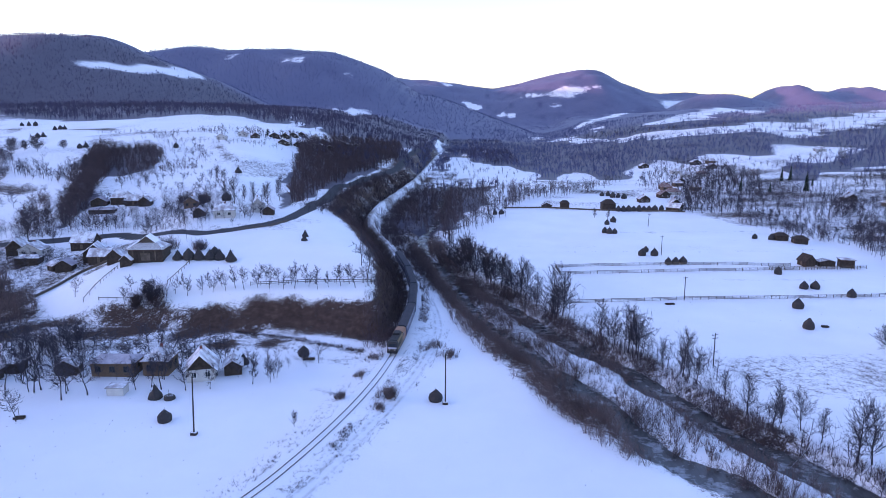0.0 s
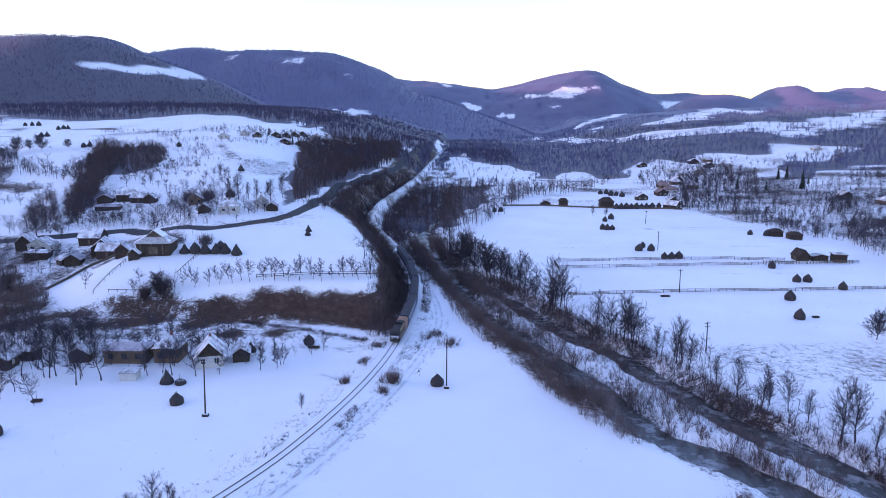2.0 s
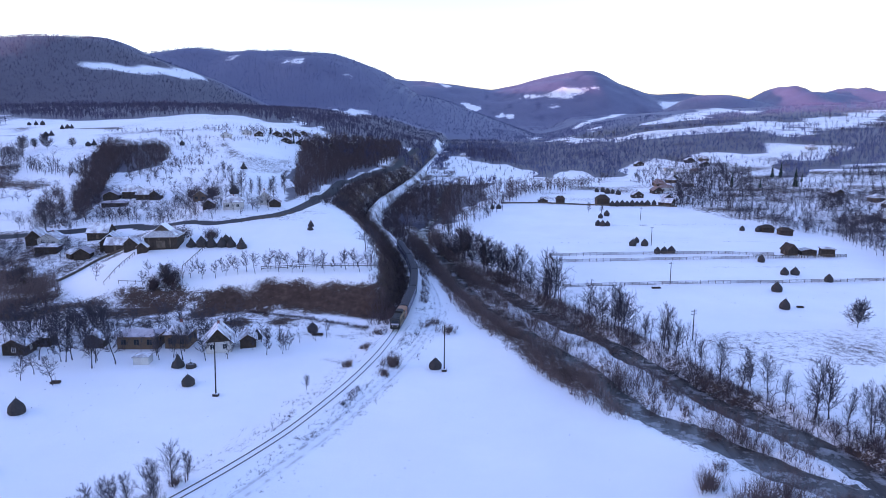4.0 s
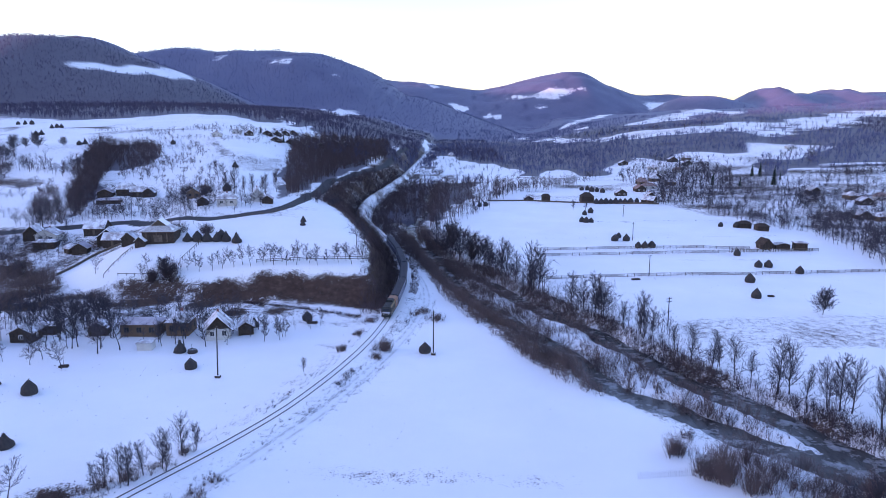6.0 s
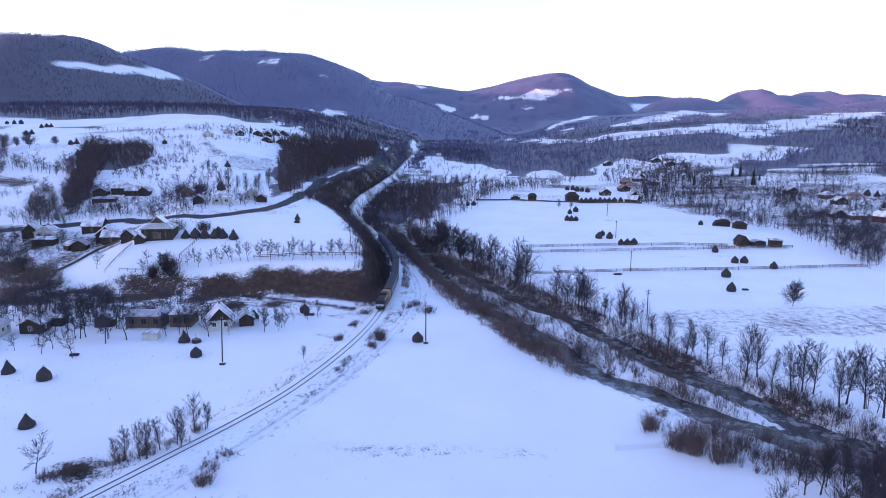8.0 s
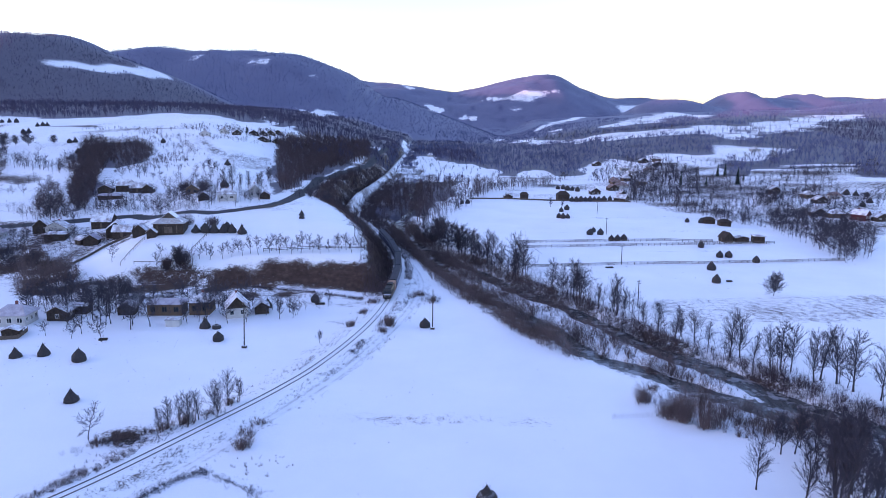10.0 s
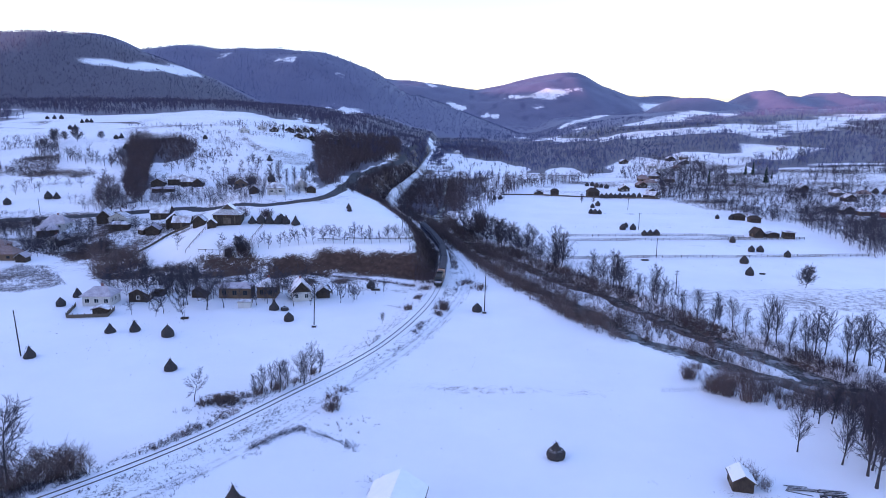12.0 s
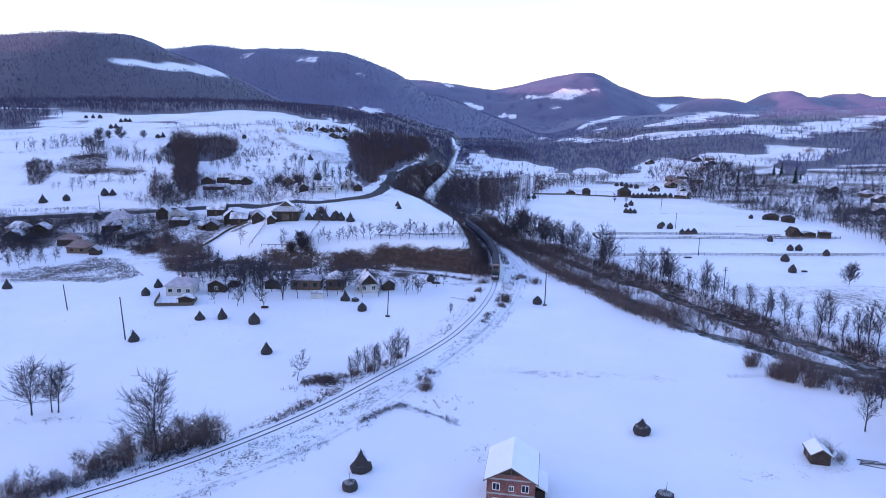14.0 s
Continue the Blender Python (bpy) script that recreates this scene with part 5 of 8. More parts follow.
    # woods and orchards of the terraces and the far fields
    PATCHES = [
        ([-253, -245, -218, -234], [230, 235, 212, 203], 110, 3, 7, "bare trees and scrub below the village lane"),
        ([-213, -195, -178, -170, -179, -201], [231, 215, 211, 214, 230, 230], 120, 2, 6, "dark scrub along the village stream"),
        ([-254, -251, -229, -210, -220], [250, 262, 268, 258, 244], 90, 2, 6, "tangled scrub between road and village lane"),
    ]
    PATCHES += [
        ([-131, -106, -100, -122, -136], [168, 178, 152, 150, 158], 60, 4, 9, "bare fruit trees behind the white farmhouse"),
        ([-22, 73, 64, 36, -14], [899, 703, 600, 555, 656], 70, 3, 7, "scattered bare trees on the flat by the river"),
        ([-200, -194, -160, -138, -124, -129, -170], [545, 600, 650, 703, 700, 615, 548], 110, 3, 6.5, "bare trees among the hamlet houses"),
    ]
    PATCHES += [
        ([193, 227, 251, 191, 183], [276, 333, 334, 237, 236], 90, 5, 12, "slender bare trees at the field corner"),
        ([297, 378, 328, 303], [432, 492, 418, 419], 75, 4, 8, "bare garden trees of the hillside houses"),
        ([262, 300, 330, 290], [400, 470, 440, 380], 60, 4, 8, "bare garden trees of the hillside houses"),
    ]
    PATCHES += [
        ([-184, -166, -139, -129, -105, -85, -99, -117], [298, 302, 290, 305, 310, 290, 272, 275], 45, 5, 8, "bare village orchard on the terrace"),
    ]
    PATCHES += [
        ([-290, -232, -182, -160, -189, -240], [264, 262, 255, 211, 205, 215], 150, 5, 9, "bare garden trees round the village houses"),
        ([-215, -160, -120, -90, -85, -125, -160, -215], [285, 286, 272, 268, 300, 330, 345, 330], 80, 5, 9.5, "bare orchard trees round the village houses"),
        ([-245, -165, -150, -200], [215, 212, 250, 262], 80, 4, 7, "bare trees and scrub below the village lane"),
    ]
    PATCHES += [
        ([-234, -220, -194, -205], [203, 206, 174, 162], 26, 4, 7, "bare trees behind the village houses"),
        ([-58, -72, -74, -66], [312, 318, 380, 385], 30, 3, 7, "young bare trees on the slope below the road"),
    ]
    PATCHES += [
        ([255, 316, 266, 238], [452, 446, 366, 372], 90, 4, 9, "bare garden trees of the hillside houses"),
    ]
    PATCHES += [
        ([-85, -123, -144, -137, -116, -82, -67, -77, -88, -90, -86], [317, 467, 574, 671, 758, 800, 646, 548, 478, 400, 345], 1200, 7, 13, "dense leafless wood on the spur above the road"),
        ([-189, -216, -228, -250, -277, -281, -260, -228, -210, -192, -182], [294, 341, 374, 420, 471, 494, 485, 414, 364, 321, 293], 430, 5, 12, "dark leafless wood in the gully between the fields"),
        ([-260, -248, -214, -202, -210, -228], [485, 505, 464, 422, 402, 414], 330, 4, 10, "dark leafless trees along the upper gully"),
        ([183, 198, 211, 203, 188, 172], [448, 432, 377, 345, 360, 410], 170, 4, 9, "bare trees and scrub at the field's corner"),
        ([-206, -185, -160, -165, -190], [292, 286, 288, 304, 318], 46, 4, 8, "bare garden trees beside the gully's mouth"),
        ([-201, -218, -230, -216, -190, -185], [279, 311, 345, 331, 294, 277], 60, 6, 11, "bare trees at the gully's mouth"),
        ([-252, -262, -251, -228], [389, 418, 422, 374], 40, 4, 8, "bare trees on the gully's shoulder"),
        ([-194, -204, -187, -169], [408, 440, 454, 407], 60, 2, 4.5, "low scrub beside the upper gully"),
    ]
    PATCHES += [
        ([-215, -216, -205, -194, -190, -204], [391, 416, 443, 429, 409, 373], 90, 2, 5, "bare shrubs beside the gully"),
        ([-229, -222, -177, -203], [508, 517, 436, 438], 40, 2, 4.5, "young bare trees on the garden strips"),
        ([-201, -174, -155, -187], [432, 434, 389, 394], 50, 1, 3, "low bare shrubs of the garden strips"),
        ([-157, -130, -115, -140], [433, 504, 441, 387], 40, 1, 2.4, "low scrub on the stubble strip"),
        ([-232, -227, -200, -190], [569, 609, 560, 540], 34, 3, 6, "bare trees beside the upper hamlet"),
    ]
    PATCHES += [
        ([186, 233, 258, 201, 179, 148], [575, 643, 588, 440, 436, 446], 520, 5, 11, "dense tall bare trees behind the haystack field"),
        ([245, 278, 292, 254, 211, 198], [556, 546, 514, 431, 377, 432], 300, 4, 9, "bare trees on the brown slope below the hillside"),
        ([143, 181, 228, 271, 246, 198, 158], [573, 661, 717, 709, 622, 578, 549], 260, 3, 7, "bare garden trees among the distant houses"),
        ([252, 290, 266, 232], [470, 491, 445, 410], 130, 4, 8, "bare garden trees of the hillside houses"),
        ([277, 329, 311, 271], [467, 501, 466, 438], 130, 3, 7, "bare orchard trees above the hillside houses"),
    ]
    PATCHES += [
        ([323, 465, 409, 313], [576, 638, 552, 535], 230, 3, 7, "bare trees and hedges under the hillside wood"),
        ([353, 398, 393, 351], [649, 722, 695, 628], 24, 6, 10, "clump of bare trees at the wood's corner"),
        ([-4, 33, 59, 115, 105, 54, 32, 17, 4, -7, -16, -16], [532, 558, 549, 571, 545, 501, 458, 421, 372, 325, 368, 531], 400, 6, 13, "leafless riverside trees beyond the fields"),
        ([203, 249, 261, 256, 205, 188], [345, 417, 381, 321, 245, 251], 320, 6, 12, "tall bare trees along the lane beyond the fields"),
        ([-47, -39, -18, 0, -5, -18, -30], [429, 559, 560, 479, 366, 366, 360], 270, 6, 12, "leafless riverside wood below the bend"),
    ]
    PATCHES += [
        ([-333, -313, -286, -286, -299, -315, -333, -336], [403, 377, 368, 388, 417, 440, 446, 429], 170, 2, 5, "brown scrub on the bank above the snowy slope"),
        ([-358, -357, -334, -312, -304, -309], [408, 420, 403, 365, 341, 337], 150, 2, 5, "dark bare scrub on the slope above the road"),
        ([-358, -342, -319, -323, -343, -359], [476, 454, 436, 456, 483, 490], 80, 6, 11, "clump of bare trees on the upper fields"),
        ([-210, -193, -169, -140, -128, -145, -173, -196], [381, 409, 412, 387, 348, 339, 358, 359], 46, 5, 9, "bare garden trees above the village"),
        ([-164, -119, -101, -111, -145, -167], [338, 320, 301, 258, 288, 304], 60, 4, 8, "bare orchard of the roadside houses"),
        ([-220, -191, -166, -129, -112, -125, -150, -179], [605, 550, 575, 640, 690, 715, 690, 631], 130, 3, 6.5, "bare trees among the hamlet houses"),
        ([152, 166, 210, 268, 250, 233, 175], [579, 640, 665, 623, 580, 538, 530], 210, 3, 7.5, "bare garden trees among the distant houses"),
        ([147, 172, 178, 160, 143], [462, 545, 520, 470, 447], 70, 3, 6.5, "dark bare trees round the houses at the field's end"),
        ([180, 236, 292, 262, 215], [700, 790, 760, 690, 670], 90, 3, 6, "bare garden trees above the distant houses"),
        ([277, 375, 330, 224, 226, 243], [526, 597, 470, 342, 394, 464], 230, 3.5, 9, "bare trees on the slope of the hillside houses"),
        ([-300, -270, -235, -240, -280], [330, 372, 360, 330, 318], 26, 4, 9, "scattered bare trees on the snowy slope"),
    ]
    for px, py, n, h0, h1, label in PATCHES:
        x, y = within(rng, px, py, n)
        k = (near_line(ROAD_X, ROAD_Y, x, y) > 5) & (np.abs(x - rail_x(y)) > 4)
        # patches far up the valley get the haze-tinted twig colour
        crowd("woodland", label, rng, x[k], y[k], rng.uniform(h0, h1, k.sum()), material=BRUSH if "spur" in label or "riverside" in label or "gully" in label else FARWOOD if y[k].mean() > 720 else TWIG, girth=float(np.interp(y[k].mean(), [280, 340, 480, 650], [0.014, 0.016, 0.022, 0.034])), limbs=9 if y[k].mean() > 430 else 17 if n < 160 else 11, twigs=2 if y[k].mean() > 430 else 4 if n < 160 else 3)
    for px, py, n, h, label in (([-189, -216, -228, -250, -277, -281, -260, -228, -210, -192, -182], [294, 341, 374, 420, 471, 494, 485, 414, 364, 321, 293], 700, 4.5, "dense dark undergrowth in the gully"),
                                ([-85, -123, -144, -137, -116, -82, -67, -77, -88, -90, -86], [317, 467, 574, 671, 758, 800, 646, 548, 478, 400, 345], 900, 4.5, "dense undergrowth of the spur's wood"),
                                ([186, 233, 258, 201, 179, 148], [575, 643, 588, 440, 436, 446], 420, 3.0, "dense undergrowth below the tall trees"),
                                ([-333, -313, -286, -286, -299, -315, -333, -336], [403, 377, 368, 388, 417, 440, 446, 429], 420, 2.6, "dense brown scrub on the bank"),
                                ([-358, -357, -334, -312, -304, -309], [408, 420, 403, 365, 341, 337], 380, 3, "dense brown scrub above the road"),
                                ([-260, -248, -214, -202, -210, -228], [485, 505, 464, 422, 402, 414], 190, 2.6, "brown scrub along the upper gully"),
                                ([183, 198, 211, 203, 188, 172], [448, 432, 377, 345, 360, 410], 240, 2.4, "brown scrub at the field's corner"),
                                ([-201, -218, -230, -216, -190, -185], [279, 311, 345, 331, 294, 277], 110, 3, "dark scrub at the gully's mouth"),
                                ([143, 160, 172, 178, 160], [447, 470, 520, 545, 548], 120, 2.6, "dark scrub round the houses at the field's end"),
                                ([245, 278, 292, 254, 211, 198], [556, 546, 514, 431, 377, 432], 380, 2.8, "dense brown scrub below the hillside"),
                                ([-195, -184, -181, -190, -204], [270, 268, 282, 292, 288], 60, 4.5, "dark scrub round a tall bare tree")):
        x, y = within(rng, px, py, n)
        k = (near_line(ROAD_X, ROAD_Y, x, y) > 5) & (np.abs(x - rail_x(y)) > 4)
        thicket("undergrowth", label, rng, x[k], y[k], h * rng.uniform(0.5, 1.3, k.sum()), 7, 0.6, 0.040, BRUSH, 2)
    # weeds along the furrows of the river fields
    for xs, ys, n in (([80, 118, 175], [365, 381, 384], 220), ([68, 118, 164], [317, 320, 319], 120), ([159, 179], [323, 330], 60), ([30, 68], [313, 317], 30)):
        x, y = along(rng, xs, ys, n, 0.35)
        k = ripple(x, y, 6, 91) > -0.35
        thicket("dry_weeds", "dry weeds along a furrow of the snowy field", rng, x[k], y[k], rng.uniform(0.25, 0.6, k.sum()), 6, 1.2, 0.06, TWIG, 1)
    # rounded brown bushes by the village houses
    for cx, cy, r, h in ((-145, 333, 3.5, 6.5), (-131, 325, 3, 5.5), (-109, 236, 4, 6.5), (-97, 237, 2.5, 4.5), (-95.8, 196, 3.2, 6.5), (-101, 194.5, 1.6, 4)):
        x, y = cx + rng.normal(0, r * 0.45, 40), cy + rng.normal(0, r * 0.45, 40)
        thicket("bush", "dense rounded brown bush among the village houses", rng, x, y, h * rng.uniform(0.7, 1.05, 40), 12, 0.5, 0.02, BRUSH, 4)
    for cx, cy, n, r, h in ((96, 97, 3, 3.5, 12), (81, 117, 5, 4, 9), (71.5, 134, 5, 3, 8), (62.4, 158, 12, 3, 9), (50.8, 173, 16, 3.5, 12), (46, 182, 8, 2.5, 9), (33.3, 207, 18, 3.5, 13),
                            (26.7, 221, 14, 3, 10), (21.3, 232, 12, 3, 11), (12.9, 250, 18, 5, 13), (0, 275, 20, 5, 14), (88, 107, 4, 3, 9), (104, 86, 5, 4, 11)):
        x, y = cx + rng.normal(0, r * 0.7, n), cy + rng.normal(0, r * 0.7, n)
        k = dry(x, y, 2.6, 3.4)
        crowd("woodland", "slender bare alders crowding the river bank", rng, x[k], y[k], h * rng.uniform(0.55, 1.05, k.sum()), girth=0.015, limbs=14)
    # fuzzy crowns among the village houses
    x = np.array([-210, -209, -214, -183, -168, -161, -154, -147, -141, -138, -110, -112, -146, -130, -187, -163, -206, -219, -199, -203, -128, -120, -133, -150, -125, -176, -190, -140, -118, -104])
    y = np.array([300, 291, 314, 293, 288, 287, 287, 289, 296, 301, 267, 250, 336, 332, 244, 241, 283, 297, 279, 305, 262, 296, 268, 262, 343, 271, 270, 310, 309, 318])
    crowd("woodland", "rounded bare trees round the village houses", rng, np.repeat(x, 3) + rng.normal(0, 2.0, 90), np.repeat(y, 3) + rng.normal(0, 2.0, 90), rng.uniform(4.5, 9.5, 90), girth=0.012, limbs=16)
    y = rng.uniform(45, 300, 150)
    x = np.interp(y, FAR_Y, FAR_X) + rng.uniform(3.5, 10, len(y))
    crowd("woodland", "slender young trees on the far river bank", rng, x, y, rng.uniform(4, 10, len(y)), girth=0.012)
    x, y = within(rng, [-128, -60, -40, -62, -125], [142, 146, 156, 170, 182], 95)
    x, y = np.r_[x, rng.uniform(-134, -60, 100)], np.r_[y, rng.uniform(146, 180, 100)]
    crowd("woodland", "tangled bare fruit trees below the brown bank", rng, x, y, rng.uniform(3.5, 8.5, len(x)), girth=0.018, limbs=12)
    HEDGEROWS = [
        ([-400, -383, -371, -352], [462, 468, 473, 465], 34, 4, 11, "bare trees in a row across the upper fields"),
        ([-385, -372, -352], [441, 462, 465], 60, 3, 2.5, "low bare hedge across the upper fields"),
        ([-306, -291, -280, -263], [422, 418, 413, 406], 48, 4, 10, "row of bare trees above the snowy slope"),
        ([-324, -317, -299], [441, 449, 438], 14, 5, 9, "bare trees above the brown scrub"),
        ([-262, -247, -255], [442, 415, 399], 60, 6, 9, "bare trees at the edge of the gully"),
        ([-300, -284, -267, -248, -234], [279, 278, 278, 280, 280], 130, 1.2, 3, "low bare hedge along the road"),
        ([-262, -243, -220], [264, 249, 237], 60, 1.5, 4, "bare hedge along the village lane"),
        ([-265, -255, -240, -228], [540, 552, 566, 585], 45, 5, 5, "bare trees along the upper field road"),
    ]
    HEDGEROWS += [
        ([7, 32, 62, 109, 138], [366, 468, 528, 562, 614], 120, 4, 8, "bare trees along the field's far edge"),
        ([200, 234, 248, 254], [734, 746, 678, 596], 50, 9, 7, "bare hedge trees on the eastern slope"),
        ([272, 310, 375, 422], [630, 643, 699, 756], 50, 8, 8, "bare hedge trees on the eastern slope"),
        ([201, 261, 385, 558], [1400, 1157, 986, 1012], 130, 16, 9, "bare hedge trees across the high fields"),
        ([232, 361, 593, 969], [1291, 1014, 1130, 1464], 160, 22, 9, "bare trees along the high pastures"),
        ([394, 535, 712], [831, 931, 1061], 90, 12, 9, "bare trees along the high pastures"),
        ([-72, -75, -79, -72, -62], [310, 340, 420, 480, 560], 90, 2.5, 6, "bare roadside trees"),
    ]
    HEDGEROWS += [
        ([-205, -178, -150, -125], [560, 548, 562, 610], 40, 8, 6, "bare trees round the upper hamlet"),
        ([-200, -175, -151, -128, -112], [287, 285, 290, 274, 268], 80, 1.6, 4.5, "bare hedge and young trees along the village road"),
        ([-211, -190, -175], [508, 470, 435], 60, 2, 4, "low bare hedge between the garden strips"),
        ([-175, -150, -130, -118], [436, 440, 447, 452], 50, 2, 3.5, "low bare hedge across the terrace"),
        ([-240, -205, -172, -150], [520, 521, 517, 524], 80, 5, 5, "bare hedge along the upper terrace"),
        ([-330, -285, -240], [585, 570, 548], 70, 4, 4, "low bare hedge on the upper terrace"),
        ([-215, -190, -150, -115], [352, 350, 338, 322], 60, 3, 3.5, "bare hedge behind the village gardens"),
    ]
    for xs, ys, n, w, h, label in HEDGEROWS:
        x, y = along(rng, xs, ys, n, w)
        crowd("hedge", label, rng, x, y, h * rng.uniform(0.5, 1.15, n), girth=float(np.interp(y.mean(), [300, 650], [0.017, 0.030])))


build_brush()


# ---- houses and barns ----
PLASTER = mottled("pale_plaster", (0.42, 0.40, 0.38), (0.60, 0.58, 0.55), 0.7, 0.9, 0.2)
OCHRE = mottled("ochre_plaster", (0.12, 0.078, 0.052), (0.21, 0.14, 0.095), 0.8, 0.9, 0.2)
DARKWOOD = mottled("dark_barn_boards", (0.030, 0.022, 0.018), (0.085, 0.062, 0.05), 1.0, 0.9, 0.15, stretch=(1, 1, 0.12))
REDWALL = mottled("red_painted_wall", (0.075, 0.024, 0.026), (0.12, 0.040, 0.042), 0.8, 0.8, 0.2)
TILES = snowy("old_roof_tiles", (0.06, 0.035, 0.03), (0.15, 0.085, 0.065), 1.2, 0.5, 0.52)
REDTILES = snowy("red_roof_tiles", (0.12, 0.058, 0.048), (0.22, 0.112, 0.09), 1.2, 0.5, 0.62)
PANE = mottled("dim_window_glass", (0.010, 0.012, 0.016), (0.03, 0.035, 0.045), 0.5, 0.08, 0.5, bump=0.02)
FRAME = mottled("painted_window_frame", (0.60, 0.58, 0.54), (0.75, 0.73, 0.70), 2.0, 0.6, 0.3)


def brick_material():
    m = Nodes("red_brickwork")
    b = m.node("ShaderNodeTexBrick", Scale=1.0, Mortar_Size=0.012, Brick_Width=0.29, Row_Height=0.11)
    b.inputs["Color1"].default_value, b.inputs["Color2"].default_value = (0.27, 0.062, 0.050, 1), (0.19, 0.045, 0.040, 1)
    b.inputs["Mortar"].default_value = (0.30, 0.24, 0.21, 1)
    s = m.node("ShaderNodeSeparateXYZ")
    m.link(m.coords(), s.inputs[0])
    c = m.node("ShaderNodeCombineXYZ")
    m.link(m.math("ADD", s.outputs["X"], s.outputs["Y"]), c.inputs["X"])
    m.link(s.outputs["Z"], c.inputs["Y"])
    m.link(c.outputs[0], b.inputs["Vector"])
    stain = m.ramp(m.noise(0.5, 5, 0.65), (0.35, 0.62), (0.7, 1.08))
    mul = m.tree.nodes.new("ShaderNodeMix")
    mul.data_type, mul.blend_type = "RGBA", "MULTIPLY"
    mul.inputs[0].default_value = 1.0
    m.link(b.outputs["Color"], mul.inputs[6]), m.link(stain, mul.inputs[7])
    m.bump(b.outputs["Fac"], -0.4, 0.02)
    return m.done(mul.outputs[2], 0.9, 0, 0.2)


BRICK = brick_material()


def box(name, x0, x1, y0, y1, z0, z1, material):
    v = [(x, y, z) for z in (z0, z1) for x, y in ((x0, y0), (x1, y0), (x1, y1), (x0, y1))]
    f = [(3, 2, 1, 0), (4, 5, 6, 7), (0, 1, 5, 4), (1, 2, 6, 5), (2, 3, 7, 6), (3, 0, 4, 7)]
    return solid(name, v, f, material)


def gable_body(w, l, h, rise, material):
    """Walls with pointed ends; the ridge runs along y."""
    a, b = w / 2, l / 2
    v = [(-a, -b, -1), (a, -b, -1), (a, b, -1), (-a, b, -1), (-a, -b, h), (a, -b, h), (a, b, h), (-a, b, h), (0, -b, h + rise), (0, b, h + rise)]
    f = [(3, 2, 1, 0), (0, 1, 5, 8, 4), (2, 3, 7, 9, 6), (1, 2, 6, 5), (3, 0, 4, 7), (4, 8, 9, 7), (5, 6, 9, 8)]
    return solid("wall", v, f, material)


def slope(w, l, h, rise, over, side, lift, thick, material, name):
    """One thick slope of a gabled roof."""
    a, b = w / 2 + over, l / 2 + over
    low = h - rise * over / (w / 2)
    v = [(side * a, -b, low + lift), (0, -b, h + rise + lift), (0, b, h + rise + lift), (side * a, b, low + lift)]
    v += [(x, y, z + thick) for x, y, z in v]
    f = [(0, 1, 2, 3), (7, 6, 5, 4), (0, 4, 5, 1), (1, 5, 6, 2), (2, 6, 7, 3), (3, 7, 4, 0)]
    return solid(name, v, f, material)


def hipped(w, l, h, rise, over, lift, thick, inset, material, name):
    """A closed hipped roof; the ridge runs along the longer side."""
    a, b = w / 2 + over, l / 2 + over
    v = [(-a, -b, h + lift), (a, -b, h + lift), (a, b, h + lift), (-a, b, h + lift)]
    v += [(x, y, z + thick) for x, y, z in v]
    top = h + rise + lift + thick
    v += [(0, -b + inset, top), (0, b - inset, top)] if l >= w else [(-a + inset, 0, top), (a - inset, 0, top)]
    f = [(3, 2, 1, 0)] + [(k, (k + 1) % 4, 4 + (k + 1) % 4, 4 + k) for k in range(4)]
    f += [(4, 5, 8), (5, 6, 9, 8), (6, 7, 9), (7, 4, 8, 9)] if l >= w else [(4, 5, 9, 8), (5, 6, 9), (6, 7, 8, 9), (7, 4, 8)]
    return solid(name, v, f, material)


def window(parent, x, y, z, w, h, turn, t=0.10, material=None):
    """A framed window on a wall; turn 0 faces -y, 90 faces +x."""
    ob = part("window", None, parent)
    ob.matrix_basis = pose(x, y, z, 0, 0, turn)
    v, f = [], []
    for x0, x1, z0, z1 in ((-w / 2 - t, w / 2 + t, -t, 0), (-w / 2 - t, w / 2 + t, h, h + t), (-w / 2 - t, -w / 2, 0, h), (w / 2, w / 2 + t, 0, h), (-0.04, 0.04, 0, h)):
        n = len(v)
        v += [(a, b, c) for c in (z0, z1) for a, b in ((x0, -0.08), (x1, -0.08), (x1, 0.02), (x0, 0.02))]
        f += [tuple(n + i for i in q) for q in ((3, 2, 1, 0), (4, 5, 6, 7), (0, 1, 5, 4), (1, 2, 6, 5), (2, 3, 7, 6), (3, 0, 4, 7))]
    part("frame", solid("frame", v, f, material or FRAME), ob)
    part("pane", box("pane", -w / 2, w / 2, -0.035, 0.01, 0, h, PANE), ob)


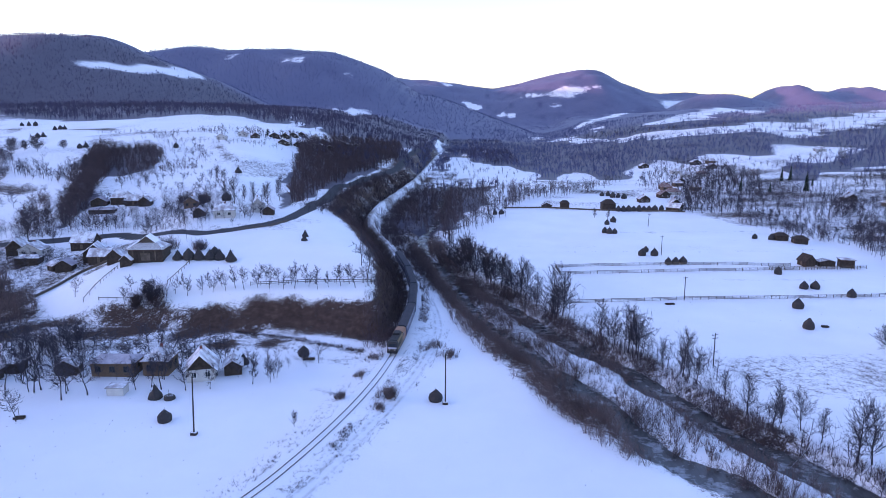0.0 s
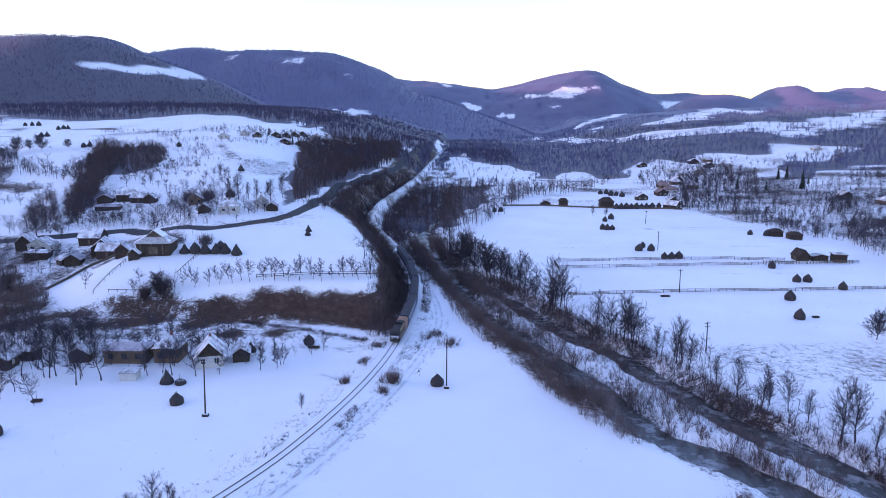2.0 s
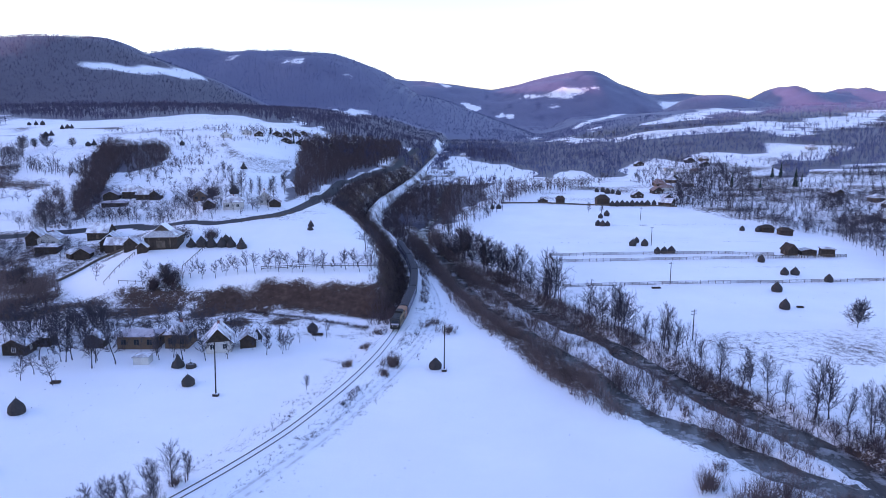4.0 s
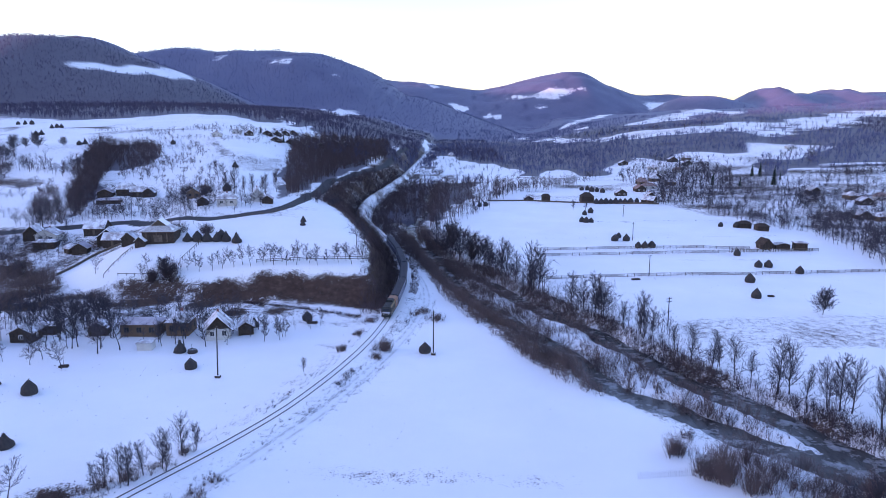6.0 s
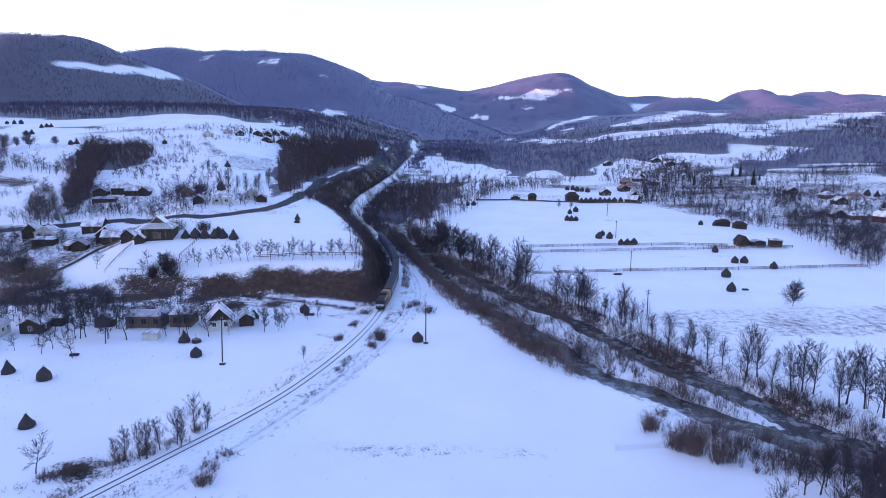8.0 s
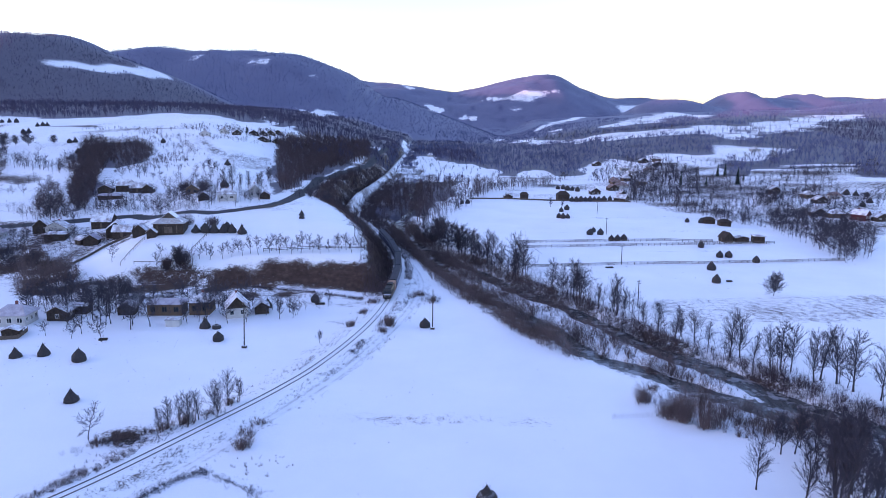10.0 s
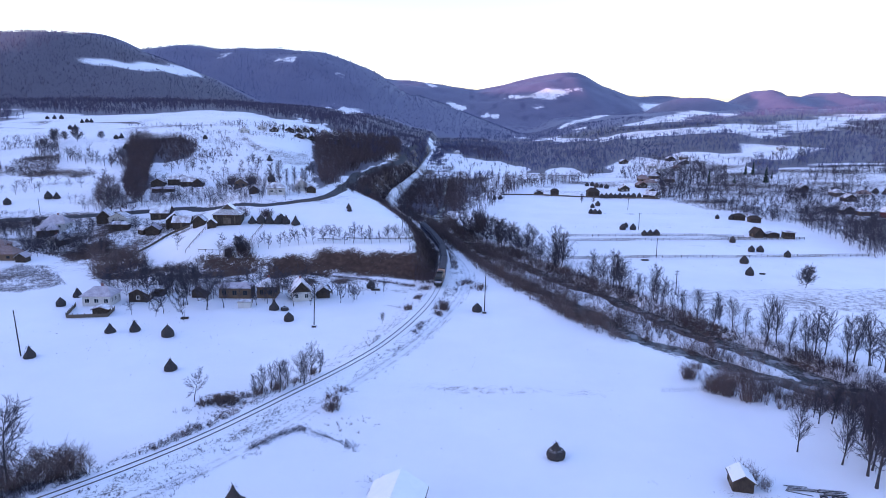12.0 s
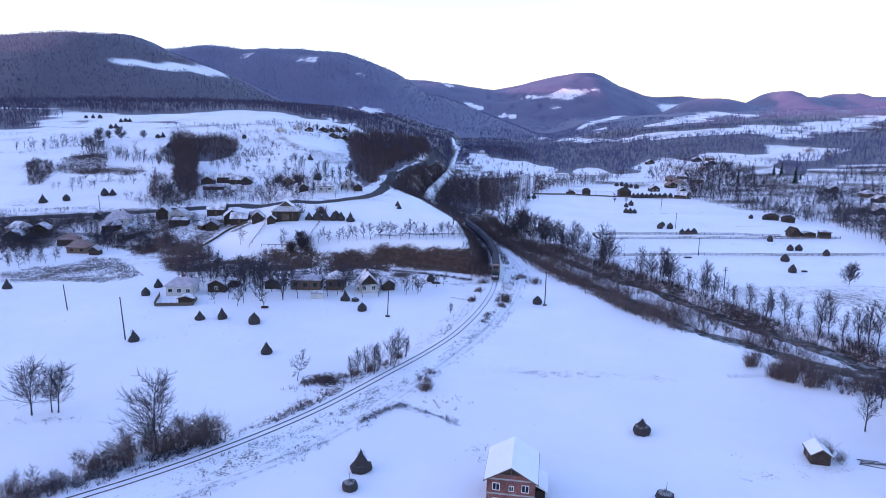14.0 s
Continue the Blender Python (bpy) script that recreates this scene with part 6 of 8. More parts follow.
def house(name, label, x, y, turn, w, l, h, rise, wall, roof, style="gable", windows=2, chimney=True, snow=True, group="", over=0.5, category="house", door=True, boards=False, cover=None):
    ob = tagged(new(name), label, category, group)
    cover = cover or ROOFSNOW
    ob.matrix_basis = pose(x, y, float(level(x, y)), 0, 0, turn)
    if style == "gable":
        part("wall", gable_body(w, l, h, rise, wall), ob)
        for side in (-1, 1):
            r = part("roof", slope(w, l, h, rise, over, side, 0.02, 0.14, roof, "roof"), ob)
            if snow:
                part("snow_cover", slope(w, l, h, rise, over - 0.08, side, 0.165, 0.13, cover, "snow_cover"), r, "patchy snow lying on the roof")
    else:
        part("wall", box("wall", -w / 2, w / 2, -l / 2, l / 2, -1, h, wall), ob)
        r = part("roof", hipped(w, l, h, rise, over, 0.003, 0.14, min(w, l) * 0.42, roof, "roof"), ob)
        if snow:
            part("snow_cover", hipped(w, l, h, rise, over - 0.1, 0.10, 0.13, min(w, l) * 0.42, cover, "snow_cover"), r, "patchy snow lying on the roof")
    if boards:
        b = -l / 2
        v = [(-w / 2 + 0.1, b - 0.07, h - 0.2), (w / 2 - 0.1, b - 0.07, h - 0.2), (0, b - 0.07, h + rise - 0.15)]
        v += [(x, y + 0.06, z) for x, y, z in v]
        part("gable_cladding", solid("gable_cladding", v, [(0, 1, 2), (5, 4, 3), (0, 3, 4, 1), (1, 4, 5, 2), (2, 5, 3, 0)], DARKWOOD), ob, "dark timber gable boards")
    for k in range(windows):
        at = -w / 2 + w * (k + 0.5) / windows
        window(ob, at, -l / 2, h * 0.36, min(1.3, w * 0.16), h * 0.4, 0, material=TIMBER if wall is OCHRE else None)
    for k in range(windows):
        at = -l / 2 + l * (k + 0.5) / windows
        window(ob, w / 2, at, h * 0.38, min(1.0, l * 0.14), h * 0.36, 90, material=TIMBER if wall is OCHRE else None)
    if door:
        d = part("door", box("door", -0.5, 0.5, -0.06, 0.02, 0.05, 2.05, TIMBER), ob)
        d.matrix_basis = pose(-w / 2, 0, 0, 0, 0, -90)
    if chimney:
        part("chimney", box("chimney", -0.3, 0.3, l * 0.12, l * 0.12 + 0.6, h + rise * 0.5, h + rise + 0.9, BRICK), ob)
    return ob


def great_barn():
    """A timber barn with a tiled skirt roof and a small snowy gable on top."""
    w, l, h, mid, top = 11.8, 9.0, 3.9, 6.1, 8.4
    a, b, c, d = w / 2 + 0.6, l / 2 + 0.6, 3.2, 2.4
    ob = tagged(new("great_barn"), "large dark timber barn with tiled skirt roof and snowy gable", "barn")
    ob.matrix_basis = pose(-110.8, 225.5, float(level(-110.8, 225.5)), 0, 0, 8)
    part("wall", box("wall", -w / 2, w / 2, -l / 2, l / 2, -1, h, DARKWOOD), ob)
    for k in range(12):
        x = -w / 2 + 0.6 + k * (w - 1.2) / 11
        part("board", box("board", x - 0.22, x + 0.22, -l / 2 - 0.05, -l / 2 + 0.02, 0.1, h - 0.1, TIMBER if k % 4 == 1 else DARKWOOD), ob)
    gate = part("gate", box("gate", -1.6, 1.6, -l / 2 - 0.10, -l / 2 - 0.03, 0.05, 2.7, TIMBER), ob, "weathered double gate")
    part("beam", box("beam", -1.7, 1.7, -l / 2 - 0.16, -l / 2 - 0.06, 2.72, 2.95, DARKWOOD), gate)
    low, high = [(-a, -b), (a, -b), (a, b), (-a, b)], [(-c, -d), (c, -d), (c, d), (-c, d)]
    v = [(x, y, h) for x, y in low] + [(x, y, h + 0.16) for x, y in low] + [(x, y, mid) for x, y in high]
    f = [(3, 2, 1, 0), (8, 9, 10, 11)] + [(k + o, (k + 1) % 4 + o, (k + 1) % 4 + o + 4, k + o + 4) for o in (0, 4) for k in range(4)]
    skirt = part("roof", solid("roof", v, f, TILES), ob, "dark tiled skirt roof")
    for sx in (-1, 1):
        v = [(sx * (a - 0.2), -b + 0.4, h + 0.26), (sx * (a - 0.2), b - 0.4, h + 0.26), (sx * c, d - 0.1, mid + 0.10), (sx * c, -d + 0.1, mid + 0.10)]
        v += [(x - sx * 0.03, y, z - 0.12) for x, y, z in v]
        part("snow_cover", solid("snow_cover", v, [(0, 1, 2, 3), (7, 6, 5, 4), (0, 4, 5, 1), (1, 5, 6, 2), (2, 6, 7, 3), (3, 7, 4, 0)], ROOFSNOW), skirt, "patchy snow lying on the roof")
    v = [(-c + 0.3, -d + 0.2, mid - 0.05), (c - 0.3, -d + 0.2, mid - 0.05), (0, -d + 0.2, top), (-c + 0.3, d - 0.2, mid - 0.05), (c - 0.3, d - 0.2, mid - 0.05), (0, d - 0.2, top)]
    part("gable", solid("gable", v, [(0, 1, 2), (5, 4, 3), (0, 3, 4, 1), (1, 4, 5, 2), (2, 5, 3, 0)], TIMBER), ob, "weathered board gable above the skirt roof")
    for side in (-1, 1):
        r = part("roof", slope(2 * c - 0.6, 2 * d, mid, top - mid, 0.35, side, 0.03, 0.12, TILES, "roof"), ob)
        part("snow_cover", slope(2 * c - 0.6, 2 * d, mid, top - mid, 0.28, side, 0.16, 0.16, SNOW, "snow_cover"), r, "thick snow on the upper roof")


def brick_house():
    """The unplastered house in the near meadow."""
    w, l, h, rise = 7.6, 9.4, 5.3, 2.2
    ob = tagged(new("brick_house"), "unplastered red brick house with snow-covered gable roof", "house")
    ob.matrix_basis = pose(-18.2, 22.8, float(level(-18, 22)), 0, 0, -7)
    part("wall", box("wall", -w / 2, w / 2, -l / 2, l / 2, -1, h, BRICK), ob)
    part("gable_wall", solid("gable_wall", [(-w / 2, l / 2 - 0.3, h), (w / 2, l / 2 - 0.3, h), (0, l / 2 - 0.3, h + rise), (-w / 2, l / 2, h), (w / 2, l / 2, h), (0, l / 2, h + rise)],
                             [(0, 1, 2), (5, 4, 3), (0, 3, 4, 1), (1, 4, 5, 2), (2, 5, 3, 0)], BRICK), ob)
    part("concrete_belt", box("concrete_belt", -w / 2 - 0.04, w / 2 + 0.04, -l / 2 - 0.04, l / 2 + 0.04, 2.7, 2.95, CONCRETE), ob, "pale concrete ring beam")
    # the attic's open front: its shade as a dark panel, a post and two rafters
    part("gable_wall", solid("gable_wall", [(-w / 2, -l / 2, h), (w / 2, -l / 2, h), (0, -l / 2, h + rise), (-w / 2, -l / 2 + 0.3, h), (w / 2, -l / 2 + 0.3, h), (0, -l / 2 + 0.3, h + rise)],
                             [(0, 1, 2), (5, 4, 3), (0, 3, 4, 1), (1, 4, 5, 2), (2, 5, 3, 0)], BRICK), ob)
    part("attic_boards", solid("attic_boards", [(-2.1, -l / 2 - 0.05, h + 0.9), (2.1, -l / 2 - 0.05, h + 0.9), (0, -l / 2 - 0.05, h + rise - 0.05), (-2.1, -l / 2 + 0.05, h + 0.9), (2.1, -l / 2 + 0.05, h + 0.9), (0, -l / 2 + 0.05, h + rise - 0.05)],
                               [(0, 1, 2), (5, 4, 3), (0, 3, 4, 1), (1, 4, 5, 2), (2, 5, 3, 0)], DARKWOOD), ob, "dark panel painted as the shaded attic opening")
    part("attic_post", box("attic_post", -0.09, 0.09, -l / 2 - 0.16, -l / 2 - 0.06, h + 0.9, h + rise - 0.1, TIMBER), ob)
    for side in (-1, 1):
        r = part("roof", slope(w, l, h, rise, 0.55, side, 0.02, 0.16, TIMBER, "roof"), ob)
        part("snow_cover", slope(w, l, h, rise, 0.48, side, 0.19, 0.16, SNOW, "snow_cover"), r, "smooth white snow lying on the roof")
    part("concrete_belt", box("concrete_belt", -w / 2 - 0.04, w / 2 + 0.04, -l / 2 - 0.06, -l / 2 + 0.1, h - 0.05, h + 0.2, CONCRETE), ob, "pale concrete ring beam")
    for z, s in ((3.5, 1.0), (0.8, 1.1)):
        for x in (-2.3, 0.1, 2.3):
            window(ob, x, -l / 2, z, 1.0 if abs(x) > 1 else 0.6, s * (1.1 if abs(x) > 1 else 0.8), 0, 0.09, FRAME)
    for y in (-3, 0, 3):
        window(ob, w / 2, y, 3.4, 1.1, 1.2, 90, 0.06, TIMBER)
    # a lean-to with its own snowy roof
    shed = part("lean_to", box("lean_to", w / 2, w / 2 + 1.7, -0.5, 4.6, -1, 1.5, DARKWOOD), ob, "low dark timber lean-to")
    v = [(w / 2, -0.8, 2.5), (w / 2 + 2.1, -0.8, 1.45), (w / 2 + 2.1, 4.9, 1.45), (w / 2, 4.9, 2.5)]
    v += [(x, y, z + 0.3) for x, y, z in v]
    part("lean_to_roof", solid("lean_to_roof", v, [(3, 2, 1, 0), (4, 5, 6, 7), (0, 1, 5, 4), (1, 2, 6, 5), (2, 3, 7, 6), (3, 0, 4, 7)], SNOW), shed, "snow-covered lean-to roof")


brick_house()
house("log_hut", "small dark log hut with snowy roof in the meadow", 39.6, 38.6, -10, 3.3, 4.2, 1.9, 1.1, DARKWOOD, TIMBER, windows=0, chimney=False, over=0.35, category="hut", cover=SNOW)

# the farmhouses under the bank
house("farmhouse", "cream farmhouse with half-snowy pointed roof and dark timber gable", -61.5, 150.5, 18, 6.4, 7.5, 3.4, 3.4, PLASTER, TILES, windows=2, over=0.9, boards=True)
house("farm_shed", "low dark timber annexe with snowy roof", -54.6, 153.5, 18, 4.2, 5.0, 2.4, 1.4, DARKWOOD, TILES, windows=0, chimney=False, category="shed")
house("brick_barn", "long ochre brick barn with a snow-covered shallow roof", -83.5, 151.2, 3, 10.5, 6.0, 3.6, 1.2, OCHRE, FROSTED, "hip", windows=3, chimney=False, snow=False, category="barn")
house("farmhouse", "ochre brick house with snowy hipped roof beside the long barn", -73.2, 153.0, 3, 6.2, 7.0, 3.8, 2.2, OCHRE, TILES, "hip", windows=2)
house("white_shed", "small white shed with a snow-covered flat roof", -76.8, 138.6, 6, 3.8, 3.2, 1.9, 0.3, PLASTER, CONCRETE, "hip", windows=0, chimney=False, over=0.25, category="shed")
house("farm_shed", "dark timber shed among the fruit trees", -95.5, 150.0, 8, 5.0, 4.0, 2.4, 1.5, DARKWOOD, TILES, windows=0, chimney=False, category="shed")
house("white_farmhouse", "white plastered farmhouse with three windows and snowy hipped roof", -123.6, 139.2, 4, 8.8, 7.4, 3.3, 2.3, PLASTER, FROSTED, "hip", windows=3, over=0.7, snow=False)
house("wood_shed", "low dark timber shed in the white farmhouse's yard", -117.2, 127.0, 8, 4.4, 2.6, 1.9, 0.7, DARKWOOD, TILES, windows=0, chimney=False, category="shed")
house("farm_shed", "brown timber outbuilding beside the white farmhouse", -113.0, 144.0, 4, 6.0, 5.0, 2.8, 1.6, DARKWOOD, TILES, windows=1, chimney=False, category="shed")
house("farm_shed", "low timber shelter with a snowy flat roof", -112.0, 150.5, 4, 8.0, 4.0, 2.6, 0.5, DARKWOOD, TIMBER, "hip", windows=0, chimney=False, category="shed")

# the village on the terrace
great_barn()
house("lean_shed", "small timber shed with a snowy gable beside the large barn", -116.2, 219.4, 8, 3.6, 3.4, 2.2, 1.6, DARKWOOD, TILES, windows=0, chimney=False, category="shed", cover=SNOW)
house("farm_shed", "dark gabled outbuilding near the large barn", -125.5, 229.5, 8, 5.2, 5.0, 2.6, 2.2, DARKWOOD, TILES, windows=0, chimney=False, category="shed")
VILLAGE = [
    (-146, 251, 20, 8, 9, 3, 3.2, "gable", DARKWOOD, TILES, "dark timber house with one snowy roof slope"),
    (-139, 243, 95, 6, 8, 2.6, 2.4, "gable", DARKWOOD, TILES, "dark outbuilding with snowy gable roof"),
    (-152, 240, 10, 6, 5, 2.5, 2.0, "gable", DARKWOOD, TILES, "small dark village barn with snowy roof"),
    (-176, 257, 6, 9, 7, 3.2, 2.6, "gable", PLASTER, TILES, "pale village house with snowy gable roof"),
    (-172, 248, 6, 9, 5, 2.6, 1.0, "hip", DARKWOOD, TILES, "low village barn with snowy roof"),
    (-205, 252, 4, 11, 8, 3.0, 3.6, "hip", PLASTER, TILES, "village house with steep snowy hipped roof"),
    (-190, 227, -20, 7, 5, 2.6, 1.6, "gable", DARKWOOD, TILES, "dark village shed under snow"),
    (-196, 201, 4, 8.5, 7, 2.6, 3.0, "hip", OCHRE, REDTILES, "village house with a brown tiled hipped roof"),
    (-187, 197, 4, 4, 4, 2.4, 1.4, "gable", DARKWOOD, TILES, "small dark shed beside the tiled house"),
    (-248, 237, 0, 9, 8, 3.0, 3.0, "hip", PLASTER, TILES, "pale village house with snowy roof"),
    (-236, 236, 15, 8, 7, 2.8, 2.6, "gable", DARKWOOD, TILES, "dark timber village house with snowy roof"),
]
VILLAGE += [
    (-222, 262, 8, 3, 3, 2.4, 1.2, "gable", DARKWOOD, TILES, "tiny snowy-roofed roadside shelter"),
    (-105.5, 286, 14, 9, 7, 3.0, 2.6, "hip", PLASTER, TILES, "white roadside house with snowy hipped roof"),
    (-96, 303, 18, 6, 8, 3.2, 3.6, "gable", PLASTER, TILES, "pale gabled house above the road"),
    (-89, 297, 10, 5, 5, 2.4, 1.6, "gable", DARKWOOD, TILES, "dark shed beside the road"),
    (-180, 337, 10, 10, 7, 3.0, 3.4, "hip", DARKWOOD, TILES, "dark timber farm with snowy hipped roof"),
    (-172, 334, 100, 6, 8, 2.8, 2.6, "gable", DARKWOOD, TILES, "dark timber barn with snowy roof"),
    (-190, 333, 8, 8, 5, 2.4, 2.0, "gable", DARKWOOD, TILES, "low dark barn under snow"),
    (-136, 322, 12, 7, 6, 2.8, 2.4, "gable", OCHRE, TILES, "brown house among bare garden trees"),
    (-159, 266, 95, 8, 9, 3.0, 3.2, "gable", DARKWOOD, TILES, "dark gabled house beside the road with a snowy roof"),
    (-141, 250, 10, 5, 4, 2.2, 1.4, "gable", DARKWOOD, TILES, "small dark shed among yard clutter"),
    (-157, 241, 60, 4, 4, 2.0, 1.2, "gable", DARKWOOD, TILES, "small dark woodshed under snow"),
]
VILLAGE += [
    (-186, 262, 10, 7, 7, 3.0, 3.2, "gable", DARKWOOD, TILES, "dark timber house with a bright snowy roof slope"),
    (-181, 319, 10, 12, 5, 1.8, 1.0, "hip", DARKWOOD, TILES, "low dark barn below the upper farm"),
    (-165, 332, 6, 6, 5, 2.6, 2.2, "gable", DARKWOOD, TILES, "small dark barn by the gully with snowy roof"),
    (-118, 288, 14, 5, 5, 2.4, 1.8, "gable", DARKWOOD, TILES, "dark roadside shed with a snowy roof"),
    (-204, 242, 30, 9, 7, 2.8, 2.8, "hip", DARKWOOD, TILES, "village house with a broad snowy roof"),
    (-191, 227, 20, 5, 6, 2.6, 1.8, "gable", PLASTER, TILES, "small pale outbuilding with a bright snowy roof"),
    (-210, 216, 10, 8, 7, 3.0, 2.4, "hip", DARKWOOD, REDTILES, "house with a brown tiled roof beside the village lane"),
    (-251, 240, 0, 6, 5, 2.4, 1.6, "gable", DARKWOOD, TILES, "small dark shed beside the village lane"),
    (-240, 222, 10, 8, 6, 2.8, 2.4, "gable", DARKWOOD, TILES, "dark barn at the village edge"),
]
for n, (x, y, turn, w, l, h, rise, style, wall, roof, text) in enumerate(VILLAGE):
    house("village_house", text, x, y, turn, w, l, h, rise, wall, FROSTED if n % 3 == 2 and roof is TILES else roof, style, windows=2 if wall is not DARKWOOD else 0, chimney=wall is not DARKWOOD, snow=n % 3 != 2 and roof is not REDTILES, group="village houses")
for n, (x, y, turn, w, l, text) in enumerate(((-190, 556, 10, 9, 7, "small distant farmhouse with snowy roof"), (-177, 548, 30, 8, 6, "distant dark barn with snowy roof"), (-155, 556, 0, 10, 7, "distant farmhouse with snowy roof"),
                                              (-148, 573, 20, 8, 6, "distant dark barn with snowy roof"), (-140, 593, 5, 9, 7, "small distant farmhouse with snowy roof"), (-128, 610, 15, 8, 7, "distant dark barn with snowy roof"), (-166, 600, 5, 8, 6, "small distant farmhouse with snowy roof"), (-161, 640, 0, 9, 7, "distant dark barn with snowy roof"),
                                              (-151, 655, 10, 9, 7, "distant farmhouse with snowy roof"), (-140, 640, 0, 8, 6, "distant dark barn with snowy roof"), (-131, 628, 12, 8, 6, "small distant farmhouse with snowy roof"), (-124, 664, 0, 9, 6, "distant dark barn with snowy roof"),
                                              (-199, 532, 5, 9, 6, "distant low farmhouse with snowy roof"), (-170, 580, 10, 10, 6, "distant low barn with snowy roof"), (-163, 618, 0, 9, 6, "distant low farmhouse with snowy roof"), (-115, 677, 10, 8, 6, "distant low barn with snowy roof"), (-118, 700, 5, 8, 6, "distant low farmhouse with snowy roof"))):
    house("hamlet_house", text, x, y, turn, w * 0.85, l * 0.85, 2.2, 2.2, PLASTER if n % 4 == 0 else DARKWOOD, TILES, "gable", 2, n % 2 == 0, group="upper hamlet")

# barns and houses beyond the river
house("red_house", "tall red house with a half-snowy gable roof", 282, 376, 35, 7.5, 9.0, 3.8, 3.0, REDWALL, REDTILES, windows=2, group="houses beyond the river")
house("field_barn", "weathered gabled timber barn among fenced haystacks", 155.8, 292, 10, 5.0, 5.5, 2.6, 2.6, DARKWOOD, DARKWOOD, windows=0, chimney=False, snow=False, category="barn", group="field barns")
house("field_barn", "low dark timber barn in a fenced yard", 164, 292, 4, 7.0, 3.8, 2.2, 0.8, DARKWOOD, TILES, windows=0, chimney=False, snow=False, category="barn", group="field barns")
house("field_barn", "open timber barn with a snowy shed roof", 172.5, 291, -8, 5.5, 4.5, 3.4, 0.6, DARKWOOD, TIMBER, "hip", windows=0, chimney=False, category="barn", group="field barns")
house("field_barn", "dark brown hay barn by the bare trees", 172, 354, 0, 6.5, 5.0, 2.6, 1.6, DARKWOOD, DARKWOOD, "hip", windows=0, chimney=False, snow=False, category="barn", group="field barns")
house("field_barn", "wide dark hay barn by the bare trees", 178, 345, 0, 6.5, 5.0, 2.6, 1.6, DARKWOOD, DARKWOOD, "hip", windows=0, chimney=False, snow=False, category="barn", group="field barns")
house("field_barn", "large dark timber barn beside a row of haystacks", 100.5, 458, 3, 9.0, 7.0, 4.0, 3.0, DARKWOOD, DARKWOOD, "hip", windows=0, chimney=False, snow=False, category="barn", group="field barns")
house("field_barn", "small dark barn on the far side of the field", 71.5, 466, 0, 6.0, 4.5, 3.0, 2.0, DARKWOOD, DARKWOOD, "hip", windows=0, chimney=False, snow=False, category="barn", group="field barns")
house("field_barn", "low shed with a snowy roof at the field's edge", 58.5, 464, 0, 7.0, 4.0, 2.0, 1.6, DARKWOOD, TILES, windows=0, chimney=False, category="barn", group="field barns")
BEYOND = [
    (144.5, 452, 55, 9, 10, 0, "house with a bright snowy roof at the field's edge"),
    (163, 521, 5, 12, 8, 1, "house with a red tiled roof among bare trees"),
    (153, 510, 10, 9, 8, 1, "house with a reddish roof among bare trees"),
    (180, 564, 0, 9, 8, 0, "distant house with a snow-covered roof"),
    (166, 553, 15, 9, 7, 1, "distant house with reddish roof"),
    (200, 640, 5, 9, 8, 0, "distant house with a snow-covered roof"),
    (235, 690, 0, 10, 8, 0, "distant house with a snow-covered roof"),
    (291, 456, 8, 9, 8, 0, "hillside house with snowy hipped roof"),
    (289, 436, 4, 10, 7, 0, "hillside house with snowy roof"),
    (309, 451, -10, 9, 7, 1, "hillside barn with a reddish roof"),
    (263, 394, 5, 10, 8, 0, "dark hillside house with snowy roof"),
    (272, 388, 0, 11, 9, 0, "pale hillside house with snowy hipped roof"),
    (292, 371, 5, 10, 6, 0, "low hillside barn with snowy roof"),
]
BEYOND += [
    (379, 730, 0, 12, 9, 0, "lone snowy-roofed house on the high field"),
    (275, 478, 10, 9, 7, 0, "hillside house with snowy roof"),
    (250, 690, 20, 9, 7, 0, "distant house with a snow-covered roof"),
    (185, 700, 10, 10, 7, 0, "distant house with a snow-covered roof"),
    (215, 610, 0, 9, 7, 1, "distant house with reddish roof"),
    (133, 490, 5, 9, 7, 0, "dark house at the far edge of the field"),
    (165, 545, 0, 9, 7, 1, "distant house with reddish roof"),
    (185, 577, 10, 9, 7, 0, "distant house with a snow-covered roof"),
    (201, 612, 0, 9, 7, 0, "distant house with a snow-covered roof"),
    (239, 655, 5, 9, 7, 0, "distant house with a snow-covered roof"),
    (187, 540, 15, 8, 7, 0, "small distant house among bare trees"),
    (150, 470, 5, 7, 6, 0, "small dark house behind the haystacks"),
    (-5, 900, 0, 10, 8, 0, "far snowy-roofed house by the line"),
]
BEYOND += [
    (-30, 860, 10, 10, 8, 0, "far snowy-roofed house by the line"),
    (22, 960, 5, 10, 8, 0, "far snowy-roofed house by the line"),
]
for n, (x, y, turn, w, l, red, text) in enumerate(BEYOND):
    house("distant_house", text, x, y, turn, w * 0.9, l * 0.9, 2.6, 2.6, (DARKWOOD, PLASTER, DARKWOOD, OCHRE)[n % 4], REDTILES if red else TILES, "hip" if n % 2 else "gable", 2, n % 2 == 0, not red, "houses beyond the river")


